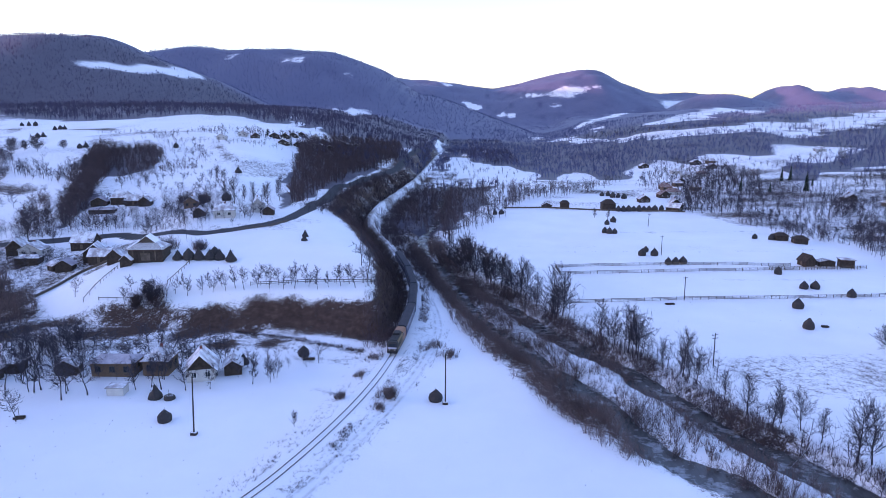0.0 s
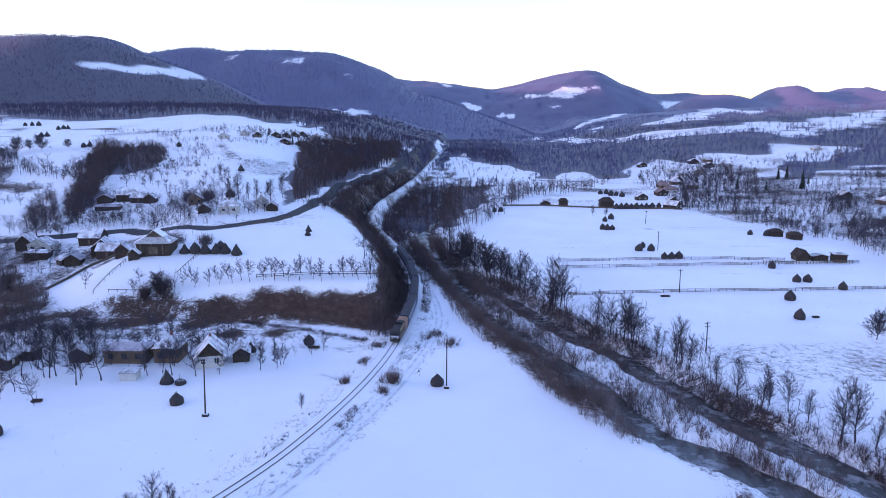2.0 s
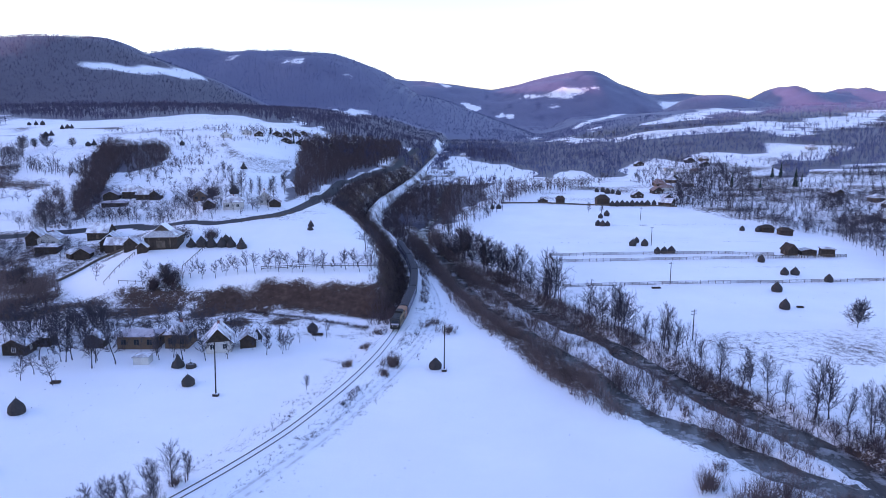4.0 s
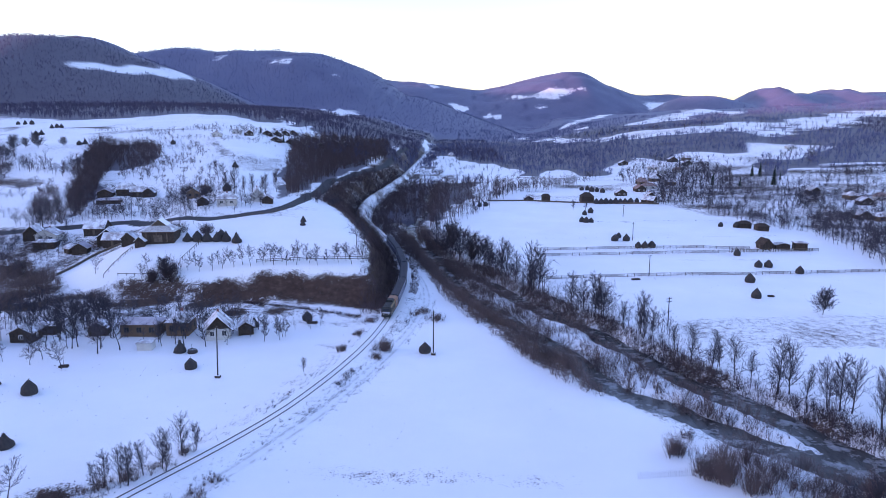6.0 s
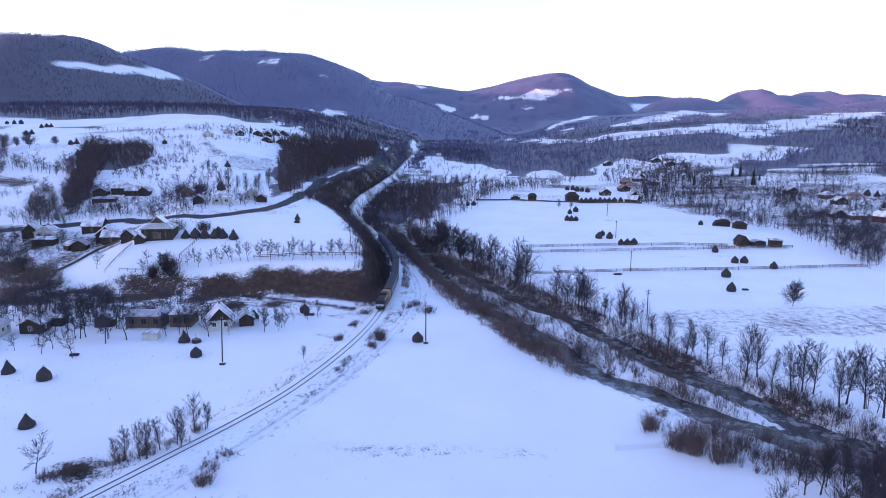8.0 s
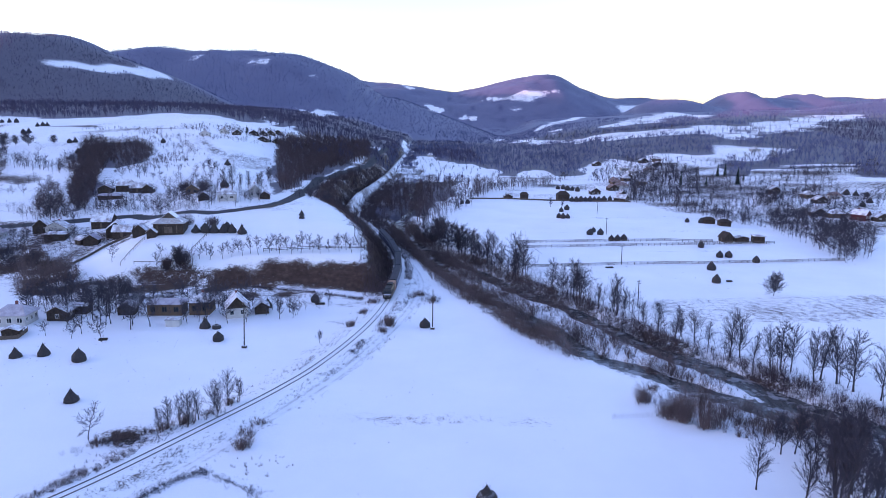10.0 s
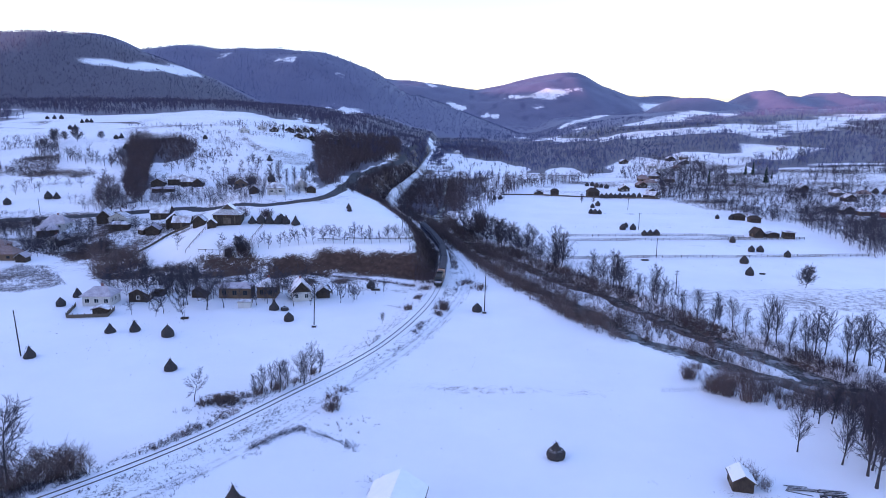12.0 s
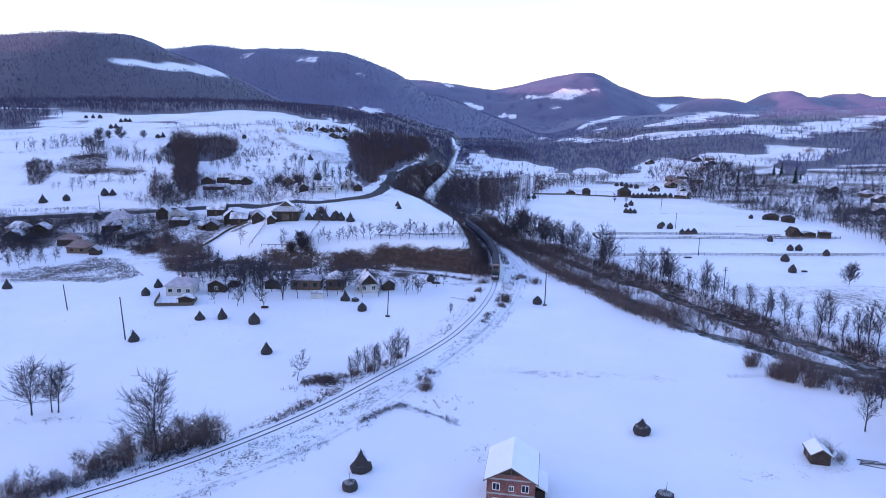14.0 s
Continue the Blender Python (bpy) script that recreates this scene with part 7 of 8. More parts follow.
# ---- haystacks ----
def stack_mesh(rng, profile, lumps, squash=1.0, bite=0.0):
    """A turned heap with an uneven skin; profile: height and radius from the foot up."""
    verts, faces, sides = [], [], 18
    for i, (z, r) in enumerate(profile):
        for s in range(sides):
            a = 6.283 * s / sides
            k = 1 + lumps * (0.6 * math.sin(2 * a + i * 0.7) * 0.5 + rng.normal(0, 0.55))
            if bite and z > 0.7 and 0.4 < a < 2.6:
                k *= 1 - bite * math.sin((a - 0.4) / 2.2 * math.pi) * min(1, (z - 0.5) / 1.2)
            verts.append((math.cos(a) * r * k, math.sin(a) * r * k * squash, z + rng.normal(0, 0.04)))
        if i:
            b = sides * (i - 1)
            faces += [(b + s, b + (s + 1) % sides, b + sides + (s + 1) % sides, b + sides + s) for s in range(sides)]
    n = sides * (len(profile) - 1)
    verts.append((0, 0, profile[-1][0] + 0.1))
    faces += [(n + s, n + (s + 1) % sides, len(verts) - 1) for s in range(sides)]
    return solid("hay", verts, faces, HAY, True)


def pole_mesh(r, z0, z1, name="pole", lean=0.05):
    v, t = tube([np.array((lean * k, 0.0, z0 + (z1 - z0) * k / 3)) for k in range(4)], [r, r, r * 0.9, r * 0.7], 6)
    return triangles(name, np.array(v), np.array(t), TIMBER)


def wisps(rng, r, z0, z1, n):
    """Loose stalks that stick out of a heap."""
    a, z = rng.uniform(0, 6.283, n), rng.uniform(z0, z1, n)
    k = r * (1 - (z - z0) / (z1 - z0) * 0.75)
    foot = np.stack([np.cos(a) * k * 0.9, np.sin(a) * k * 0.9, z], -1)
    tip = foot + np.stack([np.cos(a) * 0.28, np.sin(a) * 0.28, rng.uniform(-0.35, 0.25, n)], -1)
    v, t = spikes(foot, tip, np.full(n, 0.03))
    return triangles("loose_hay", v, t, HAY)


def haystack_kinds():
    rng = np.random.default_rng(8)
    cone = [(0, 1.6), (0.3, 1.75), (1.1, 1.68), (1.5, 1.34), (2.1, 0.92), (2.8, 0.5), (3.5, 0.14)]
    dome = [(0, 1.6), (0.5, 1.68), (1.2, 1.72), (1.75, 1.66), (2.3, 1.15), (2.9, 0.6), (3.35, 0.12)]
    half = [(0, 1.6), (0.4, 1.75), (1.0, 1.75), (1.5, 1.6), (1.75, 1.1), (1.9, 0.5), (2.2, 0.25)]
    eaten = [(0, 1.6), (0.3, 1.85), (0.9, 1.95), (1.3, 1.65), (1.7, 1.2), (2.4, 0.85), (3.2, 0.5), (4.2, 0.12)]
    collar = [(0, 1.5), (0.4, 1.7), (1.2, 1.72), (1.6, 1.5), (1.75, 0.95), (2.2, 0.7), (2.8, 0.34), (3.3, 0.1)]
    kinds = []
    for prof, lumps, squash, bite in ((cone, 0.11, 1.0, 0.5), (dome, 0.05, 0.85, 0), (cone, 0.13, 0.9, 0.4), (dome, 0.06, 1.0, 0.12), (half, 0.08, 1.0, 0.3), (eaten, 0.14, 0.95, 0.35), (collar, 0.1, 1.0, 0.2)):
        ob = tagged(new("haystack"), "weathered brown haystack in the snow", "haystack")
        part("hay", stack_mesh(rng, prof, lumps, squash, bite), ob)
        tagged(part("loose_hay", wisps(rng, 1.65, 0.2, prof[-1][0], 110), ob), kind="stuff")
        part("pole", pole_mesh(0.06, 0.2, prof[-1][0] + (0.5 if prof is not half else 1.6)), ob, "bare wooden centre pole")
        kinds.append(ob)
    return kinds


STACKS = haystack_kinds()
PLACED = set()


def stacks(label, group, spots, pick=(0, 2), size=1.0):
    for k, (x, y) in enumerate(spots):
        src = STACKS[pick[k % len(pick)]]
        s = size * (0.92 + 0.16 * ((k * 7) % 5) / 4)
        m = on_ground(x, y, (k * 73 + 190) % 360, s, 0.12, s * (0.95 + 0.12 * ((k * 3) % 4) / 3))
        if src.name in PLACED:
            keep = src.matrix_basis.copy()
            src.matrix_basis = Matrix.Identity(4)
            ob = copy_thing(src, m)
            src.matrix_basis = keep
        else:
            PLACED.add(src.name)
            ob = src
            ob.matrix_basis = m
        tagged(ob, label, "haystack", group)


stacks("dark rounded haystack on the snowy field", "haystacks in the fields",
       [(-2.0, 139.0), (111.7, 199.5), (119.4, 222.8), (135, 251), (139.4, 251.2), (146.8, 239.5), (135.6, 274.5), (87.4, 309.5), (91.4, 318.6), (93.2, 309.5), (94.6, 291.6), (98, 292), (101.6, 293),
        (80.3, 365), (82.3, 361.6), (85.2, 362), (87.1, 393), (92.9, 403), (20.8, 426.3), (25, 427), (159.8, 357), (167.5, 354)], (1, 3), 1.0)
stacks("tall dark haystack in a row along a fence", "haystacks by the far barn", [(108.5, 522), (113, 522), (115.2, 514), (119.2, 513), (122.6, 508), (106, 450), (109.5, 450), (113, 450), (116.5, 450.4), (120, 450), (123.5, 450.5), (127, 451), (131, 451), (135.5, 451)], (3, 1), 1.2)
stacks("conical brown haystack on the snowy meadow", "haystacks on the meadow", [(-106, 110.3), (-99.8, 112), (-88.8, 108.3), (-77.9, 84.4), (-116.3, 90.6), (-134.6, 135), (-135.4, 146), (-184.7, 138), (-59.4, 125.4), (-67, 136.8),
       (-53.9, 159), (-39.6, 166)], (0, 2, 3), 0.9)
stacks("low half-used haystack around its pole", "haystacks on the meadow", [(-63.5, 136.5), (-45.1, 22.8), (7.2, 23.4)], (4,), 0.78)
stacks("half-used haystack with a snowy ledge round its peak", "haystacks on the meadow", [(9.4, 47)], (6,), 1.1)
stacks("tall pointed haystack with its pole, partly eaten away", "haystacks on the meadow", [(-44.2, 29)], (5,), 1.05)
stacks("tall dark haystack beside the large barn", "haystacks by the large barn", [(-100, 224.5), (-96.2, 225), (-92.6, 225.5), (-88.8, 226), (-88.2, 229), (-85.2, 226), (-80.4, 224.2)], (0, 3, 2), 1.15)
stacks("small haystack at the field's top", "haystacks on the terrace", [(-60.5, 250.5), (-62, 258)], (0,), 0.75)
stacks("distant dark haystack on the high snowy field", "haystacks on the high fields",
       [(-458, 664), (-447, 659), (-434, 650), (-395, 620), (-391, 622), (-386, 621), (-378, 568), (-374, 570), (-299, 499), (-296, 502), (-221, 495), (-143, 410), (-117, 319), (-273, 462),
        (-244.6, 310), (-239.6, 310), (-262, 300), (-275, 298), (312, 421), (325, 433), (339, 458), (332, 461), (327, 465)], (3, 0), 1.25)


# ---- poles, fences and small things in the snow ----
OLDPOLE = mottled("tarred_pole_wood", (0.028, 0.022, 0.020), (0.075, 0.06, 0.052), 1.5, 0.8, 0.2, stretch=(1, 1, 0.1))


def power_pole(label, x, y, high, lean=0.0, arms=0, footing=True, turn=0):
    ob = tagged(new("power_pole"), label, "pole", "power poles")
    ob.matrix_basis = pose(x, y, float(level(x, y)), 0, lean, turn)
    v, t = tube([np.array((0, 0, high * k / 4 - 0.4 * (k == 0))) for k in range(5)], [0.17, 0.16, 0.15, 0.13, 0.12], 8)
    part("shaft", triangles("shaft", np.array(v), np.array(t), OLDPOLE), ob)
    if footing:
        part("footing", box("footing", -0.62, 0.62, -0.45, 0.45, -0.3, 0.55, OLDPOLE), ob, "dark timber footing block")
        part("snow_cap", box("snow_cap", -0.5, 0.56, -0.4, 0.36, 0.555, 0.63, SNOW), ob, "snow on the footing")
    for k in range(arms):
        z = high - 0.5 - 0.9 * k
        arm = part("crossarm", box("crossarm", -0.95, 0.95, -0.06, 0.06, z, z + 0.12, OLDPOLE), ob)
        for s in (-0.85, 0.85):
            part("insulator", box("insulator", s - 0.05, s + 0.05, -0.05, 0.05, z + 0.125, z + 0.34, FRAME), arm, "pale insulator")
    if not arms:
        part("pole_cap", box("pole_cap", -0.14, 0.14, -0.14, 0.14, high, high + 0.12, STEEL), ob)
        for s in (-0.3, 0.3):
            part("insulator", box("insulator", s - 0.05, s + 0.05, -0.05, 0.05, high - 0.45, high - 0.25, FRAME), ob, "pale insulator")


power_pole("dark power pole on a concrete footing beside a haystack", 0.3, 137.2, 12.0)
power_pole("slightly leaning dark power pole on a concrete footing", -50.5, 119.5, 12.6, 2.0)
power_pole("dark double-armed wooden power pole in the river field", 70.3, 165.4, 9.0, -1.5, 2, False, 20)
power_pole("slim pale power pole by a rail fence", 82.5, 229.4, 8.8, -1.0, 1, False, 20)
power_pole("slim power pole among haystacks", 96.7, 310.3, 9.5, -1.0, 1, False, 20)
power_pole("slim distant power pole", 111.9, 393.7, 8.0, 1.0, 1, False, 20)
power_pole("leaning wooden pole in the snowy meadow", -149.9, 115.6, 8.1, -4.0, 0, False)
power_pole("tall leaning wooden pole beside a haystack", -118.9, 91.2, 11.9, -3.0, 0, False)
power_pole("short dark pole beside the road", -229.8, 278, 8.3, -2.0, 0, False)


def fence(label, xs, ys, step, high, rails=2, woven=False):
    """Posts and rails along a line of points."""
    ob = tagged(new("fence"), label, "fence")
    post = box("post", -0.07, 0.07, -0.07, 0.07, -0.3, high + 0.15, TIMBER)
    bar = box("rail", 0, 1, -0.05, 0.05, -0.085, 0.085, TIMBER)
    panel = box("panel", 0, 1, -0.04, 0.04, 0.05, high * 0.85, TIMBER)
    seg = np.hypot(np.diff(xs), np.diff(ys))
    c = np.r_[0, np.cumsum(seg)]
    n = max(2, int(c[-1] / step) + 1)
    px, py = np.interp(np.linspace(0, c[-1], n), c, xs), np.interp(np.linspace(0, c[-1], n), c, ys)
    pz = level(px, py)
    for k in range(n):
        p = part("post", post, ob)
        p.matrix_basis = pose(px[k], py[k], pz[k], 4 * math.sin(k * 3.1), 4 * math.sin(k * 1.7), k * 40)
        if k + 1 < n:
            d = Vector((px[k + 1] - px[k], py[k + 1] - py[k], pz[k + 1] - pz[k]))
            turn = Matrix.LocRotScale(None, d.to_track_quat("X", "Z"), (d.length, 1, 1))
            if woven:
                w = part("panel", panel, ob)
                w.matrix_basis = pose(px[k], py[k], pz[k]) @ turn
            for r in range(0 if woven else rails):
                b = part("rail", bar, ob)
                b.matrix_basis = pose(px[k], py[k], pz[k] + high * (r + 1) / rails - 0.05 + 0.05 * math.sin(5 * k + r)) @ turn
    return ob


fence("long weathered rail fence across the snowy river field", [41, 80, 112, 160, 190], [223, 229.3, 233.5, 240.5, 244], 3.0, 1.3, 3)
fence("weathered rail fence along the far side of the field lane", [42.6, 98, 148], [280, 289, 290], 3.2, 1.4, 3)
fence("weathered rail fence along the near side of the field lane", [43, 94, 143.6, 180], [266.2, 275.3, 281.5, 288], 3.2, 1.4, 3)
fence("dark end fence of the field lane", [42.6, 43], [280, 266.2], 2.4, 1.5, 3, True)
fence("dark stake fence round the yard of the field barns", [135, 147, 159, 176], [281.5, 282, 283.5, 286], 1.3, 1.6, 1)
fence("dark board fence along the far edge of the field", [28, 60, 90, 150], [456, 462, 452, 446], 5.0, 1.3, 2, True)
fence("stick fence between two snowy terrace fields", [-118.5, -117, -119.5], [217, 203, 197], 2.2, 1.2, 1)
fence("stick fence below the row of haystacks", [-94.2, -94.3], [203, 223], 2.2, 1.2, 1)
fence("dark wicker fence beside the village lane", [-146, -144, -142, -133], [212, 222, 233, 236], 2.6, 1.2, 1, True)
fence("rail fence along the row of young fruit trees", [-66, -46, -27], [202, 205, 206], 3.0, 1.2, 2)
fence("stick fence along the upper edge of the bank", [-114, -104, -96], [196.5, 196.5, 197], 2.8, 1.0, 1)
fence("picket fence round the white farmhouse's yard", [-129.6, -125.8, -114.0, -115.4], [134.6, 122.2, 124.2, 131], 1.6, 1.3, 2, True)
fence("roadside rail fence on the terrace", [-93, -81, -76], [260, 271, 283], 3.0, 1.1, 2)


RUBBER = snowy("old_rubber", (0.018, 0.018, 0.02), (0.045, 0.045, 0.048), 3.0, 0.9, 0.62)


def clutter():
    """Trampled clods, felled trunks and a plank bench in the snow."""
    rng = np.random.default_rng(14)
    log = lambda ln, r: triangles("log", *[np.array(a) for a in tube([np.array((ln * k / 3, 0.05 * (k % 2), r)) for k in range(4)], [r, r * 1.05, r * 0.95, r * 0.8], 7)], BARK)
    for px, py in ((47.4, 38.4), (52.6, 37.4)):
        pile = tagged(new("log_pile"), "snow-dusted felled poles lying on the meadow", "log pile")
        pile.matrix_basis = on_ground(px, py, -10)
        for k in range(11):
            o = part("log", log(3.2 + 1.2 * rng.random(), 0.11), pile)
            o.matrix_basis = pose(rng.normal(0, 0.5), (k % 6) * 0.36 - 1, 0.2 * (k // 6), 0, 0, rng.normal(0, 7))
    ring_v, ring_f = [], []
    for i in range(18):
        for j in range(8):
            a, b = 6.283 * i / 18, 6.283 * j / 8
            ring_v.append(((0.5 + 0.17 * math.cos(b)) * math.cos(a), (0.5 + 0.17 * math.cos(b)) * math.sin(a), 0.16 + 0.15 * math.sin(b)))
            ring_f.append((i * 8 + j, (i + 1) % 18 * 8 + j, (i + 1) % 18 * 8 + (j + 1) % 8, i * 8 + (j + 1) % 8))
    ring = solid("tyre", ring_v, ring_f, RUBBER, True)
    for px, py in ((52.2, 35.5), (54.2, 35.6), (55.6, 35.2)):
        o = tagged(new("tyre", ring), "old black rubber tyre lying in the snow", "tyre", "tyres in the meadow")
        o.matrix_basis = on_ground(px, py, px * 40, 1.0, 0.0)
    snag = [(69, 120, 40), (63, 129, 20), (57.5, 142, 35), (31, 200, 50)]
    for x, y, a in snag:
        o = tagged(new("fallen_tree"), "pale fallen tree trunk with bare limbs over the river", "fallen tree")
        o.matrix_basis = pose(x + 4, y + 1, float(level(x + 5.5, y + 1)) + 0.3, 0, 14, 180 + a)
        feet, tips, w = [], [], []
        for _ in range(46):
            p = np.array((rng.uniform(1.0, 6.8), 0, 0.15))
            feet.append(p), tips.append(p + np.array((rng.uniform(0.5, 2.2), rng.normal(0, 1.3), rng.normal(0.4, 0.5)))), w.append(0.045)
        v, t = spikes(np.array(feet), np.array(tips), np.array(w))
        part("trunk", log(7.0, 0.13), o)
        part("crown", triangles("crown", v, t, TIMBER), o)
    for x, y, ln, a, text in ((-37.5, 163, 3.2, 5, "dark feeding trough in the snow"), (-90.5, 124, 2.2, 10, "low plank sledge with an upright stake"), (117.5, 201, 2.2, 0, "dark wooden hay sledge in the snow"), (75.8, 223.6, 3.4, 8, "dark brushwood heap in the snow")):
        o = tagged(new("wooden_trough"), text, "trough")
        o.matrix_basis = on_ground(x, y, a, 1, 0.0)
        part("side_board", box("side_board", -ln / 2, ln / 2, -0.45, -0.38, 0, 0.55, DARKWOOD), o)
        part("side_board", box("side_board", -ln / 2, ln / 2, 0.38, 0.45, 0, 0.55, DARKWOOD), o)
        part("bottom_board", box("bottom_board", -ln / 2, ln / 2, -0.38, 0.38, 0.1, 0.2, DARKWOOD), o)
        part("stake", pole_mesh(0.05, 0, 2.2 if "stake" in text else 0.7, "stake", 0.02), o)
    # clods and droppings, too many to count
    n = 420
    x = np.r_[rng.normal(-92, 22, 160), rng.normal(-20, 30, 120), rng.normal(110, 40, 140)]
    y = np.r_[rng.normal(112, 16, 160), rng.normal(70, 28, 120), rng.normal(225, 40, 140)]
    z = level(x, y) - 0.02
    s = rng.uniform(0.05, 0.17, n)
    v, t = spikes(np.stack([x, y, z - 0.02], -1), np.stack([x + rng.normal(0, 0.08, n), y + rng.normal(0, 0.08, n), z + s * 1.1], -1), s)
    keep = np.abs(x - rail_x(y)) > 4
    tri = t.reshape(n, 2, 3)[keep].reshape(-1, 3)
    tagged(new("clods", triangles("clods", v, tri, BRUSH)), "dark clods and tufts scattered on the snow", "clods", kind="stuff")
    # a short row of dry maize stalks in the meadow
    x = np.concatenate([np.linspace(38.2, 48, 26), np.linspace(38.5, 48.3, 26)])
    y = np.concatenate([np.linspace(77.6, 79.2, 26), np.linspace(78.8, 80.4, 26)])
    foot = np.stack([x, y, level(x, y) - 0.05], -1)
    v, t = spikes(foot, foot + np.stack([rng.normal(0, 0.12, 52), rng.normal(0, 0.12, 52), rng.uniform(0.6, 1.1, 52)], -1), np.full(52, 0.035))
    tagged(new("dry_stalks", triangles("dry_stalks", v, t, BRUSH)), "two short rows of dry stalks in the snow", "stalks", kind="stuff")


clutter()


# ---- the train ----
LIVERY = mottled("ochre_loco_paint", (0.13, 0.085, 0.035), (0.24, 0.16, 0.07), 1.0, 0.5, 0.4, bump=0.08)
ORANGE = mottled("faded_orange_paint", (0.20, 0.08, 0.035), (0.30, 0.13, 0.06), 1.0, 0.5, 0.4, bump=0.08)
SOOT = mottled("sooty_steel", (0.012, 0.012, 0.013), (0.045, 0.042, 0.042), 1.0, 0.7, 0.3)
COACHBLUE = mottled("coach_blue_grey_paint", (0.06, 0.07, 0.12), (0.10, 0.115, 0.18), 0.5, 0.5, 0.4, bump=0.05)
COACHROOF = snowy("grimy_coach_roof", (0.032, 0.032, 0.038), (0.075, 0.075, 0.088), 0.6, 0.6, 0.76)
PALEBAND = mottled("pale_coach_band", (0.34, 0.35, 0.42), (0.46, 0.47, 0.54), 1.0, 0.5, 0.4)
LAMP = mottled("headlamp_glass", (0.6, 0.58, 0.5), (0.75, 0.72, 0.65), 2.0, 0.2, 0.5)

RY = np.arange(60.0, 420.0, 0.25)
RX = rail_x(RY)
RS = np.r_[0, np.cumsum(np.hypot(np.diff(RX), np.diff(RY)))]
FRONT = float(np.interp(165.0, RY, RS))


def on_rails(ob, near, far):
    """Sets a vehicle on the line, its ends at these distances behind the train's front; +y of the vehicle looks back along the train."""
    a, b = [Vector((float(np.interp(FRONT + d, RS, RX)), y := float(np.interp(FRONT + d, RS, RY)), float(rail_z(y)) + 0.03)) for d in (near, far)]
    d = b - a
    ob.matrix_basis = Matrix.LocRotScale((a + b) / 2, d.to_track_quat("Y", "Z"), None)


def bogie(parent, y, axle=1.3):
    b = part("bogie", box("bogie", -1.05, 1.05, y - axle - 0.7, y + axle + 0.7, 0.45, 0.8, SOOT), parent)
    for s in (-1, 1):
        for x in (-0.75, 0.75):
            v, t = tube([np.array((x - 0.06, y + s * axle, 0.46)), np.array((x + 0.06, y + s * axle, 0.46))], [0.46, 0.46], 14)
            n = len(v)
            v += [np.array((x - 0.06, y + s * axle, 0.46)), np.array((x + 0.06, y + s * axle, 0.46))]
            t += [(k, (k + 1) % 14, n) for k in range(14)] + [(14 + k, 14 + (k + 1) % 14, n + 1) for k in range(14)]
            part("wheel", triangles("wheel", np.array(v), np.array(t), SOOT), b)


def shell(name, y0, y1, wide, low, high, round_, material):
    """A vehicle body with a rounded roof edge."""
    a = wide / 2
    sec = [(-a, low), (a, low), (a, high - round_), (a - round_ * 0.35, high - round_ * 0.3), (a - round_ * 1.2, high), (-a + round_ * 1.2, high), (-a + round_ * 0.35, high - round_ * 0.3), (-a, high - round_)]
    n = len(sec)
    v = [(x, y, z) for y in (y0, y1) for x, z in sec]
    f = [tuple(range(n)), tuple(reversed(range(n, 2 * n)))] + [(k, n + k, n + (k + 1) % n, (k + 1) % n) for k in range(n)]
    return solid(name, v, f, material)


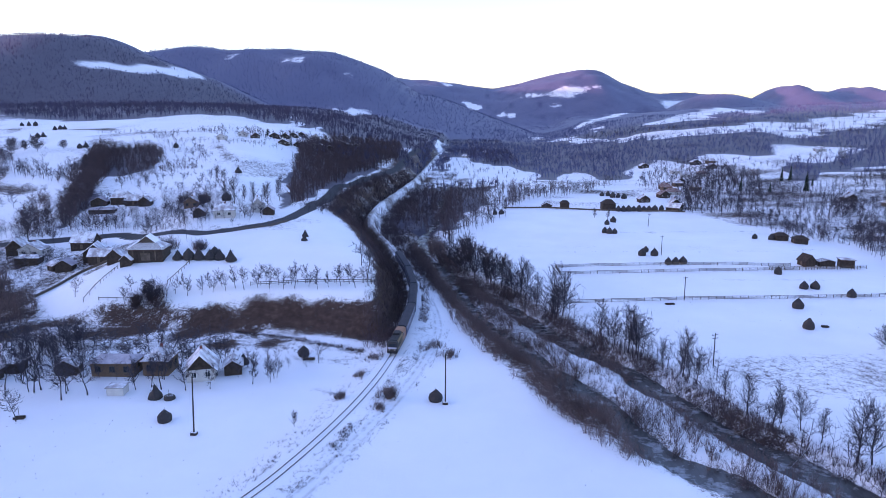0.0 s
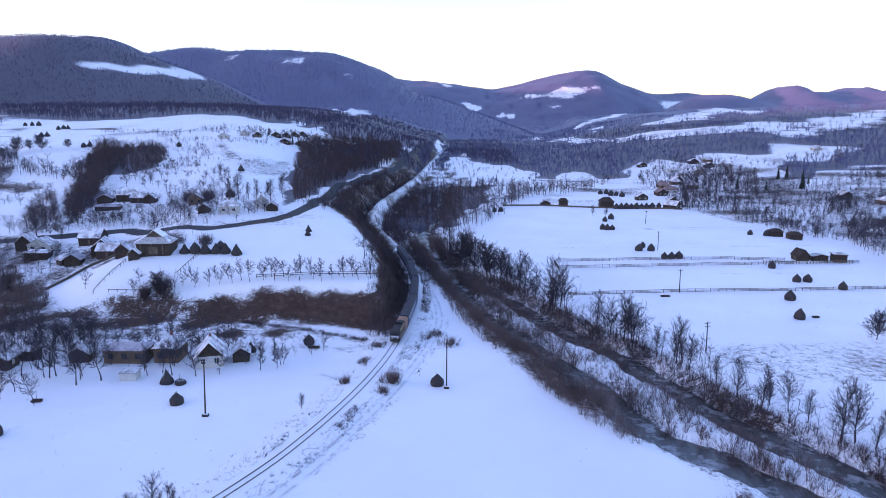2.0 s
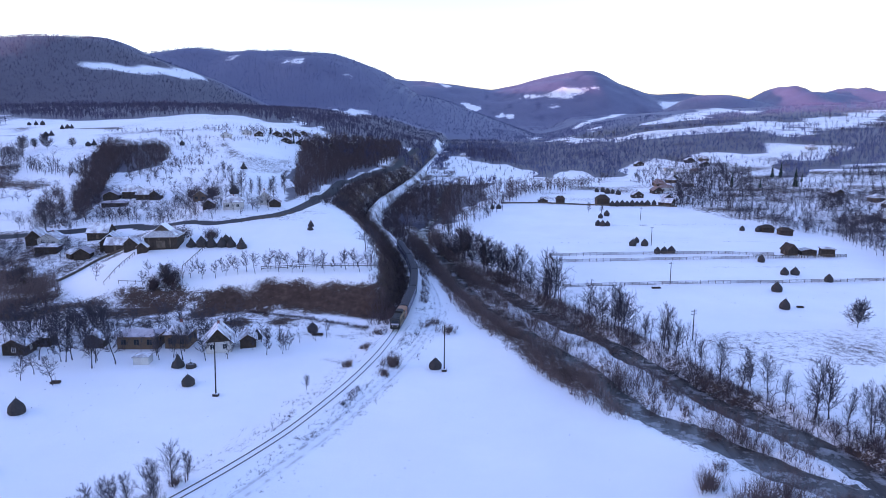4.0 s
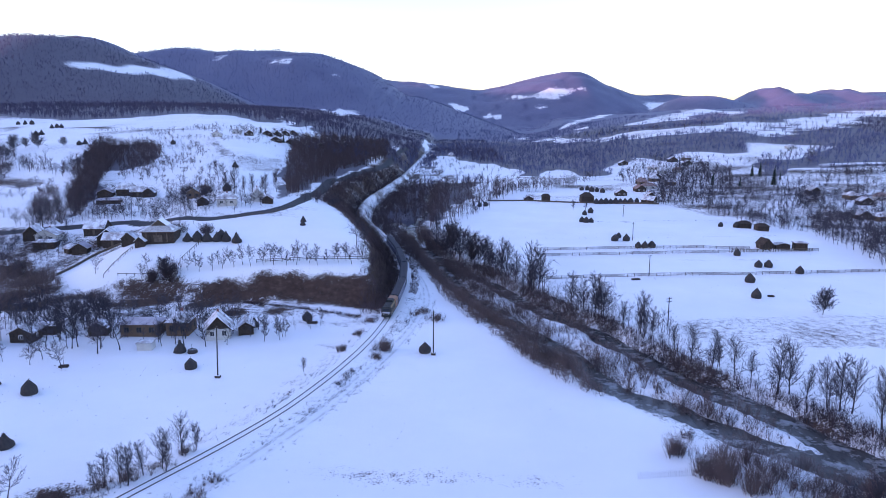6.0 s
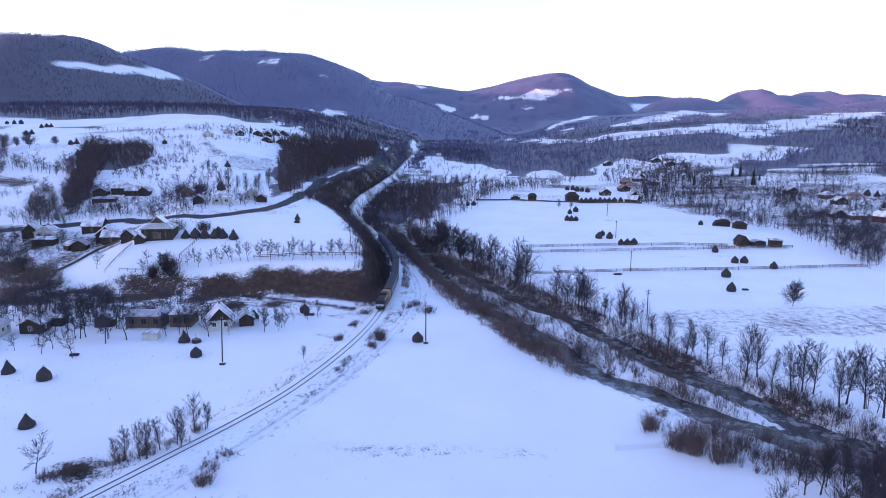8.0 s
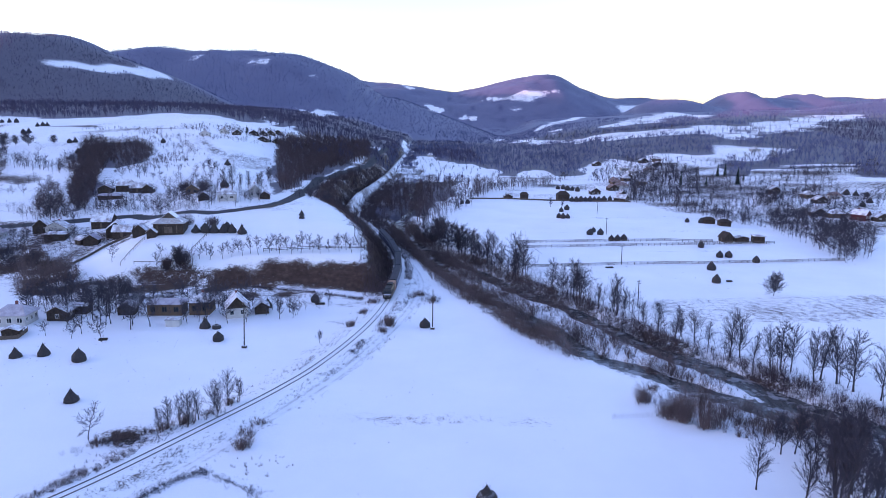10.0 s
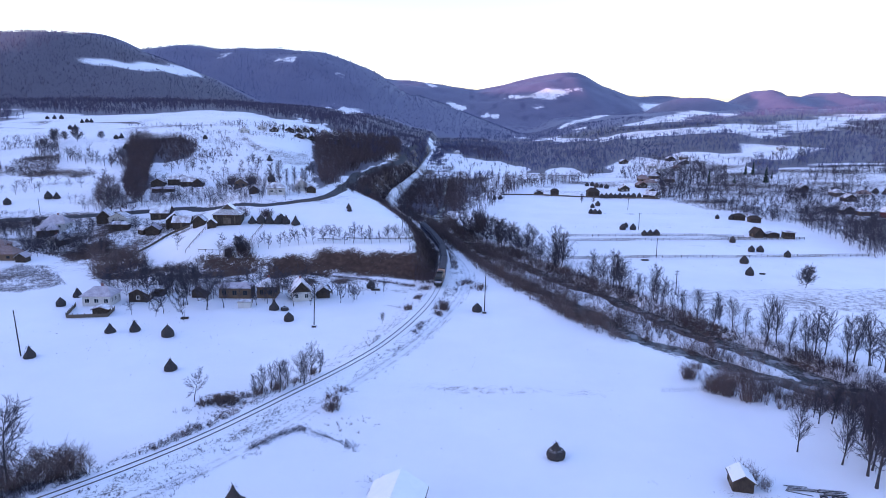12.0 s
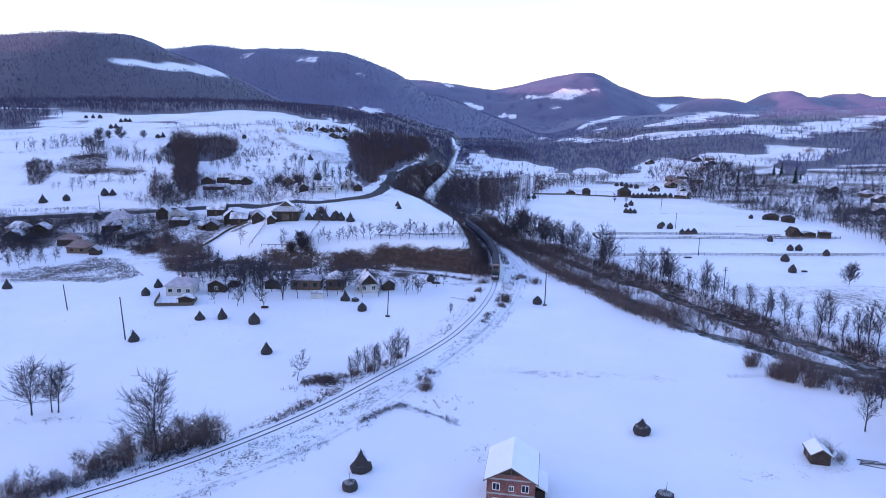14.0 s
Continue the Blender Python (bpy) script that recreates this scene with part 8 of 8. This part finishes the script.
def locomotive():
    ob = tagged(new("diesel_locomotive"), "ochre and orange diesel locomotive with dark roof", "locomotive", "train")
    part("frame", box("frame", -1.45, 1.45, -6.8, 6.8, 0.85, 1.25, SOOT), ob)
    part("hood", shell("hood", -5.4, 2.0, 2.7, 1.255, 3.75, 0.35, LIVERY), ob)
    part("hood_roof", shell("hood_roof", -5.2, 1.9, 2.2, 3.755, 3.95, 0.12, SOOT), ob, "sooty hood roof")
    cab = part("front_cab", shell("front_cab", -6.6, -5.41, 2.8, 1.255, 3.9, 0.45, SOOT), ob, "dark front cab")
    part("windscreen", box("windscreen", -0.95, -0.1, -6.66, -6.61, 2.6, 3.3, PANE), cab)
    part("windscreen", box("windscreen", 0.1, 0.95, -6.66, -6.61, 2.6, 3.3, PANE), cab)
    part("headlamp", box("headlamp", 0.6, 0.85, -6.7, -6.61, 1.5, 1.75, LAMP), cab)
    part("headlamp", box("headlamp", -0.85, -0.6, -6.7, -6.61, 1.5, 1.75, LAMP), cab)
    part("nose_stripe", box("nose_stripe", -1.2, 1.2, -6.65, -6.605, 1.9, 2.35, PALEBAND), cab, "pale stripe across the nose")
    rear = part("rear_cab", shell("rear_cab", 2.01, 6.4, 2.85, 1.255, 4.1, 0.5, ORANGE), ob, "faded orange rear cab")
    for s in (-1, 1):
        part("cab_window", box("cab_window", s * 1.42 - 0.03, s * 1.42 + 0.03, 2.6, 4.0, 2.6, 3.4, PANE), rear)
        for k in range(4):
            part("grille", box("grille", s * 1.35 - 0.03, s * 1.35 + 0.03, -4.9 + 1.6 * k, -3.8 + 1.6 * k, 1.7, 3.1, SOOT), ob, "dark side grille")
        part("handrail", box("handrail", s * 1.44 - 0.03, s * 1.44 + 0.03, -6.4, 6.4, 1.27, 1.33, PALEBAND), ob)
    part("fan_housing", shell("fan_housing", -0.9, 1.5, 2.0, 3.96, 4.55, 0.3, SOOT), ob, "raised dark fan housing")
    for s in (-0.85, 0.85):
        for y in (-7.1, 7.1):
            part("buffer", box("buffer", s - 0.2, s + 0.2, y - 0.3, y + 0.3, 0.9, 1.2, SOOT), ob)
    bogie(ob, -4.0), bogie(ob, 4.0)
    on_rails(ob, 0.0, 13.6)


def coach(first):
    ob = tagged(new("passenger_coach"), "blue-grey passenger coach with a pale window band", "railway coach", "train")
    part("body", shell("body", -12.0, 12.0, 2.85, 0.95, 3.45, 0.1, COACHBLUE), ob)
    part("roof", shell("roof", -12.0, 12.0, 2.8, 3.455, 4.05, 0.55, COACHROOF), ob, "grimy grey roof")
    for s in (-1, 1):
        part("window_band", box("window_band", s * 1.43 - 0.012, s * 1.43 + 0.012, -11.2, 11.2, 2.95, 3.12, PALEBAND), ob, "pale painted band")
        pane = box("window_pane", -0.02, 0.02, -0.6, 0.6, 1.95, 2.85, PANE)
        for k in range(10):
            p = part("window_pane", pane, ob)
            p.matrix_basis = pose(s * 1.435, -9 + 2 * k, 0)
        for y in (-11.3, 11.3):
            part("door", box("door", s * 1.43 - 0.02, s * 1.43 + 0.02, y - 0.42, y + 0.42, 1.0, 3.0, COACHROOF), ob)
    part("gangway", box("gangway", -0.7, 0.7, -12.35, -12.0, 1.1, 3.2, SOOT), ob)
    part("gangway", box("gangway", -0.7, 0.7, 12.0, 12.35, 1.1, 3.2, SOOT), ob)
    bogie(ob, -8.6), bogie(ob, 8.6)
    return ob


locomotive()
wagon = None
for k in range(4):
    if wagon is None:
        wagon = coach(0)
        ob = wagon
    else:
        keep = wagon.matrix_basis.copy()
        wagon.matrix_basis = Matrix.Identity(4)
        ob = copy_thing(wagon, Matrix.Identity(4))
        wagon.matrix_basis = keep
    on_rails(ob, 14.4 + 24.8 * k, 14.4 + 24.8 * k + 24.2)
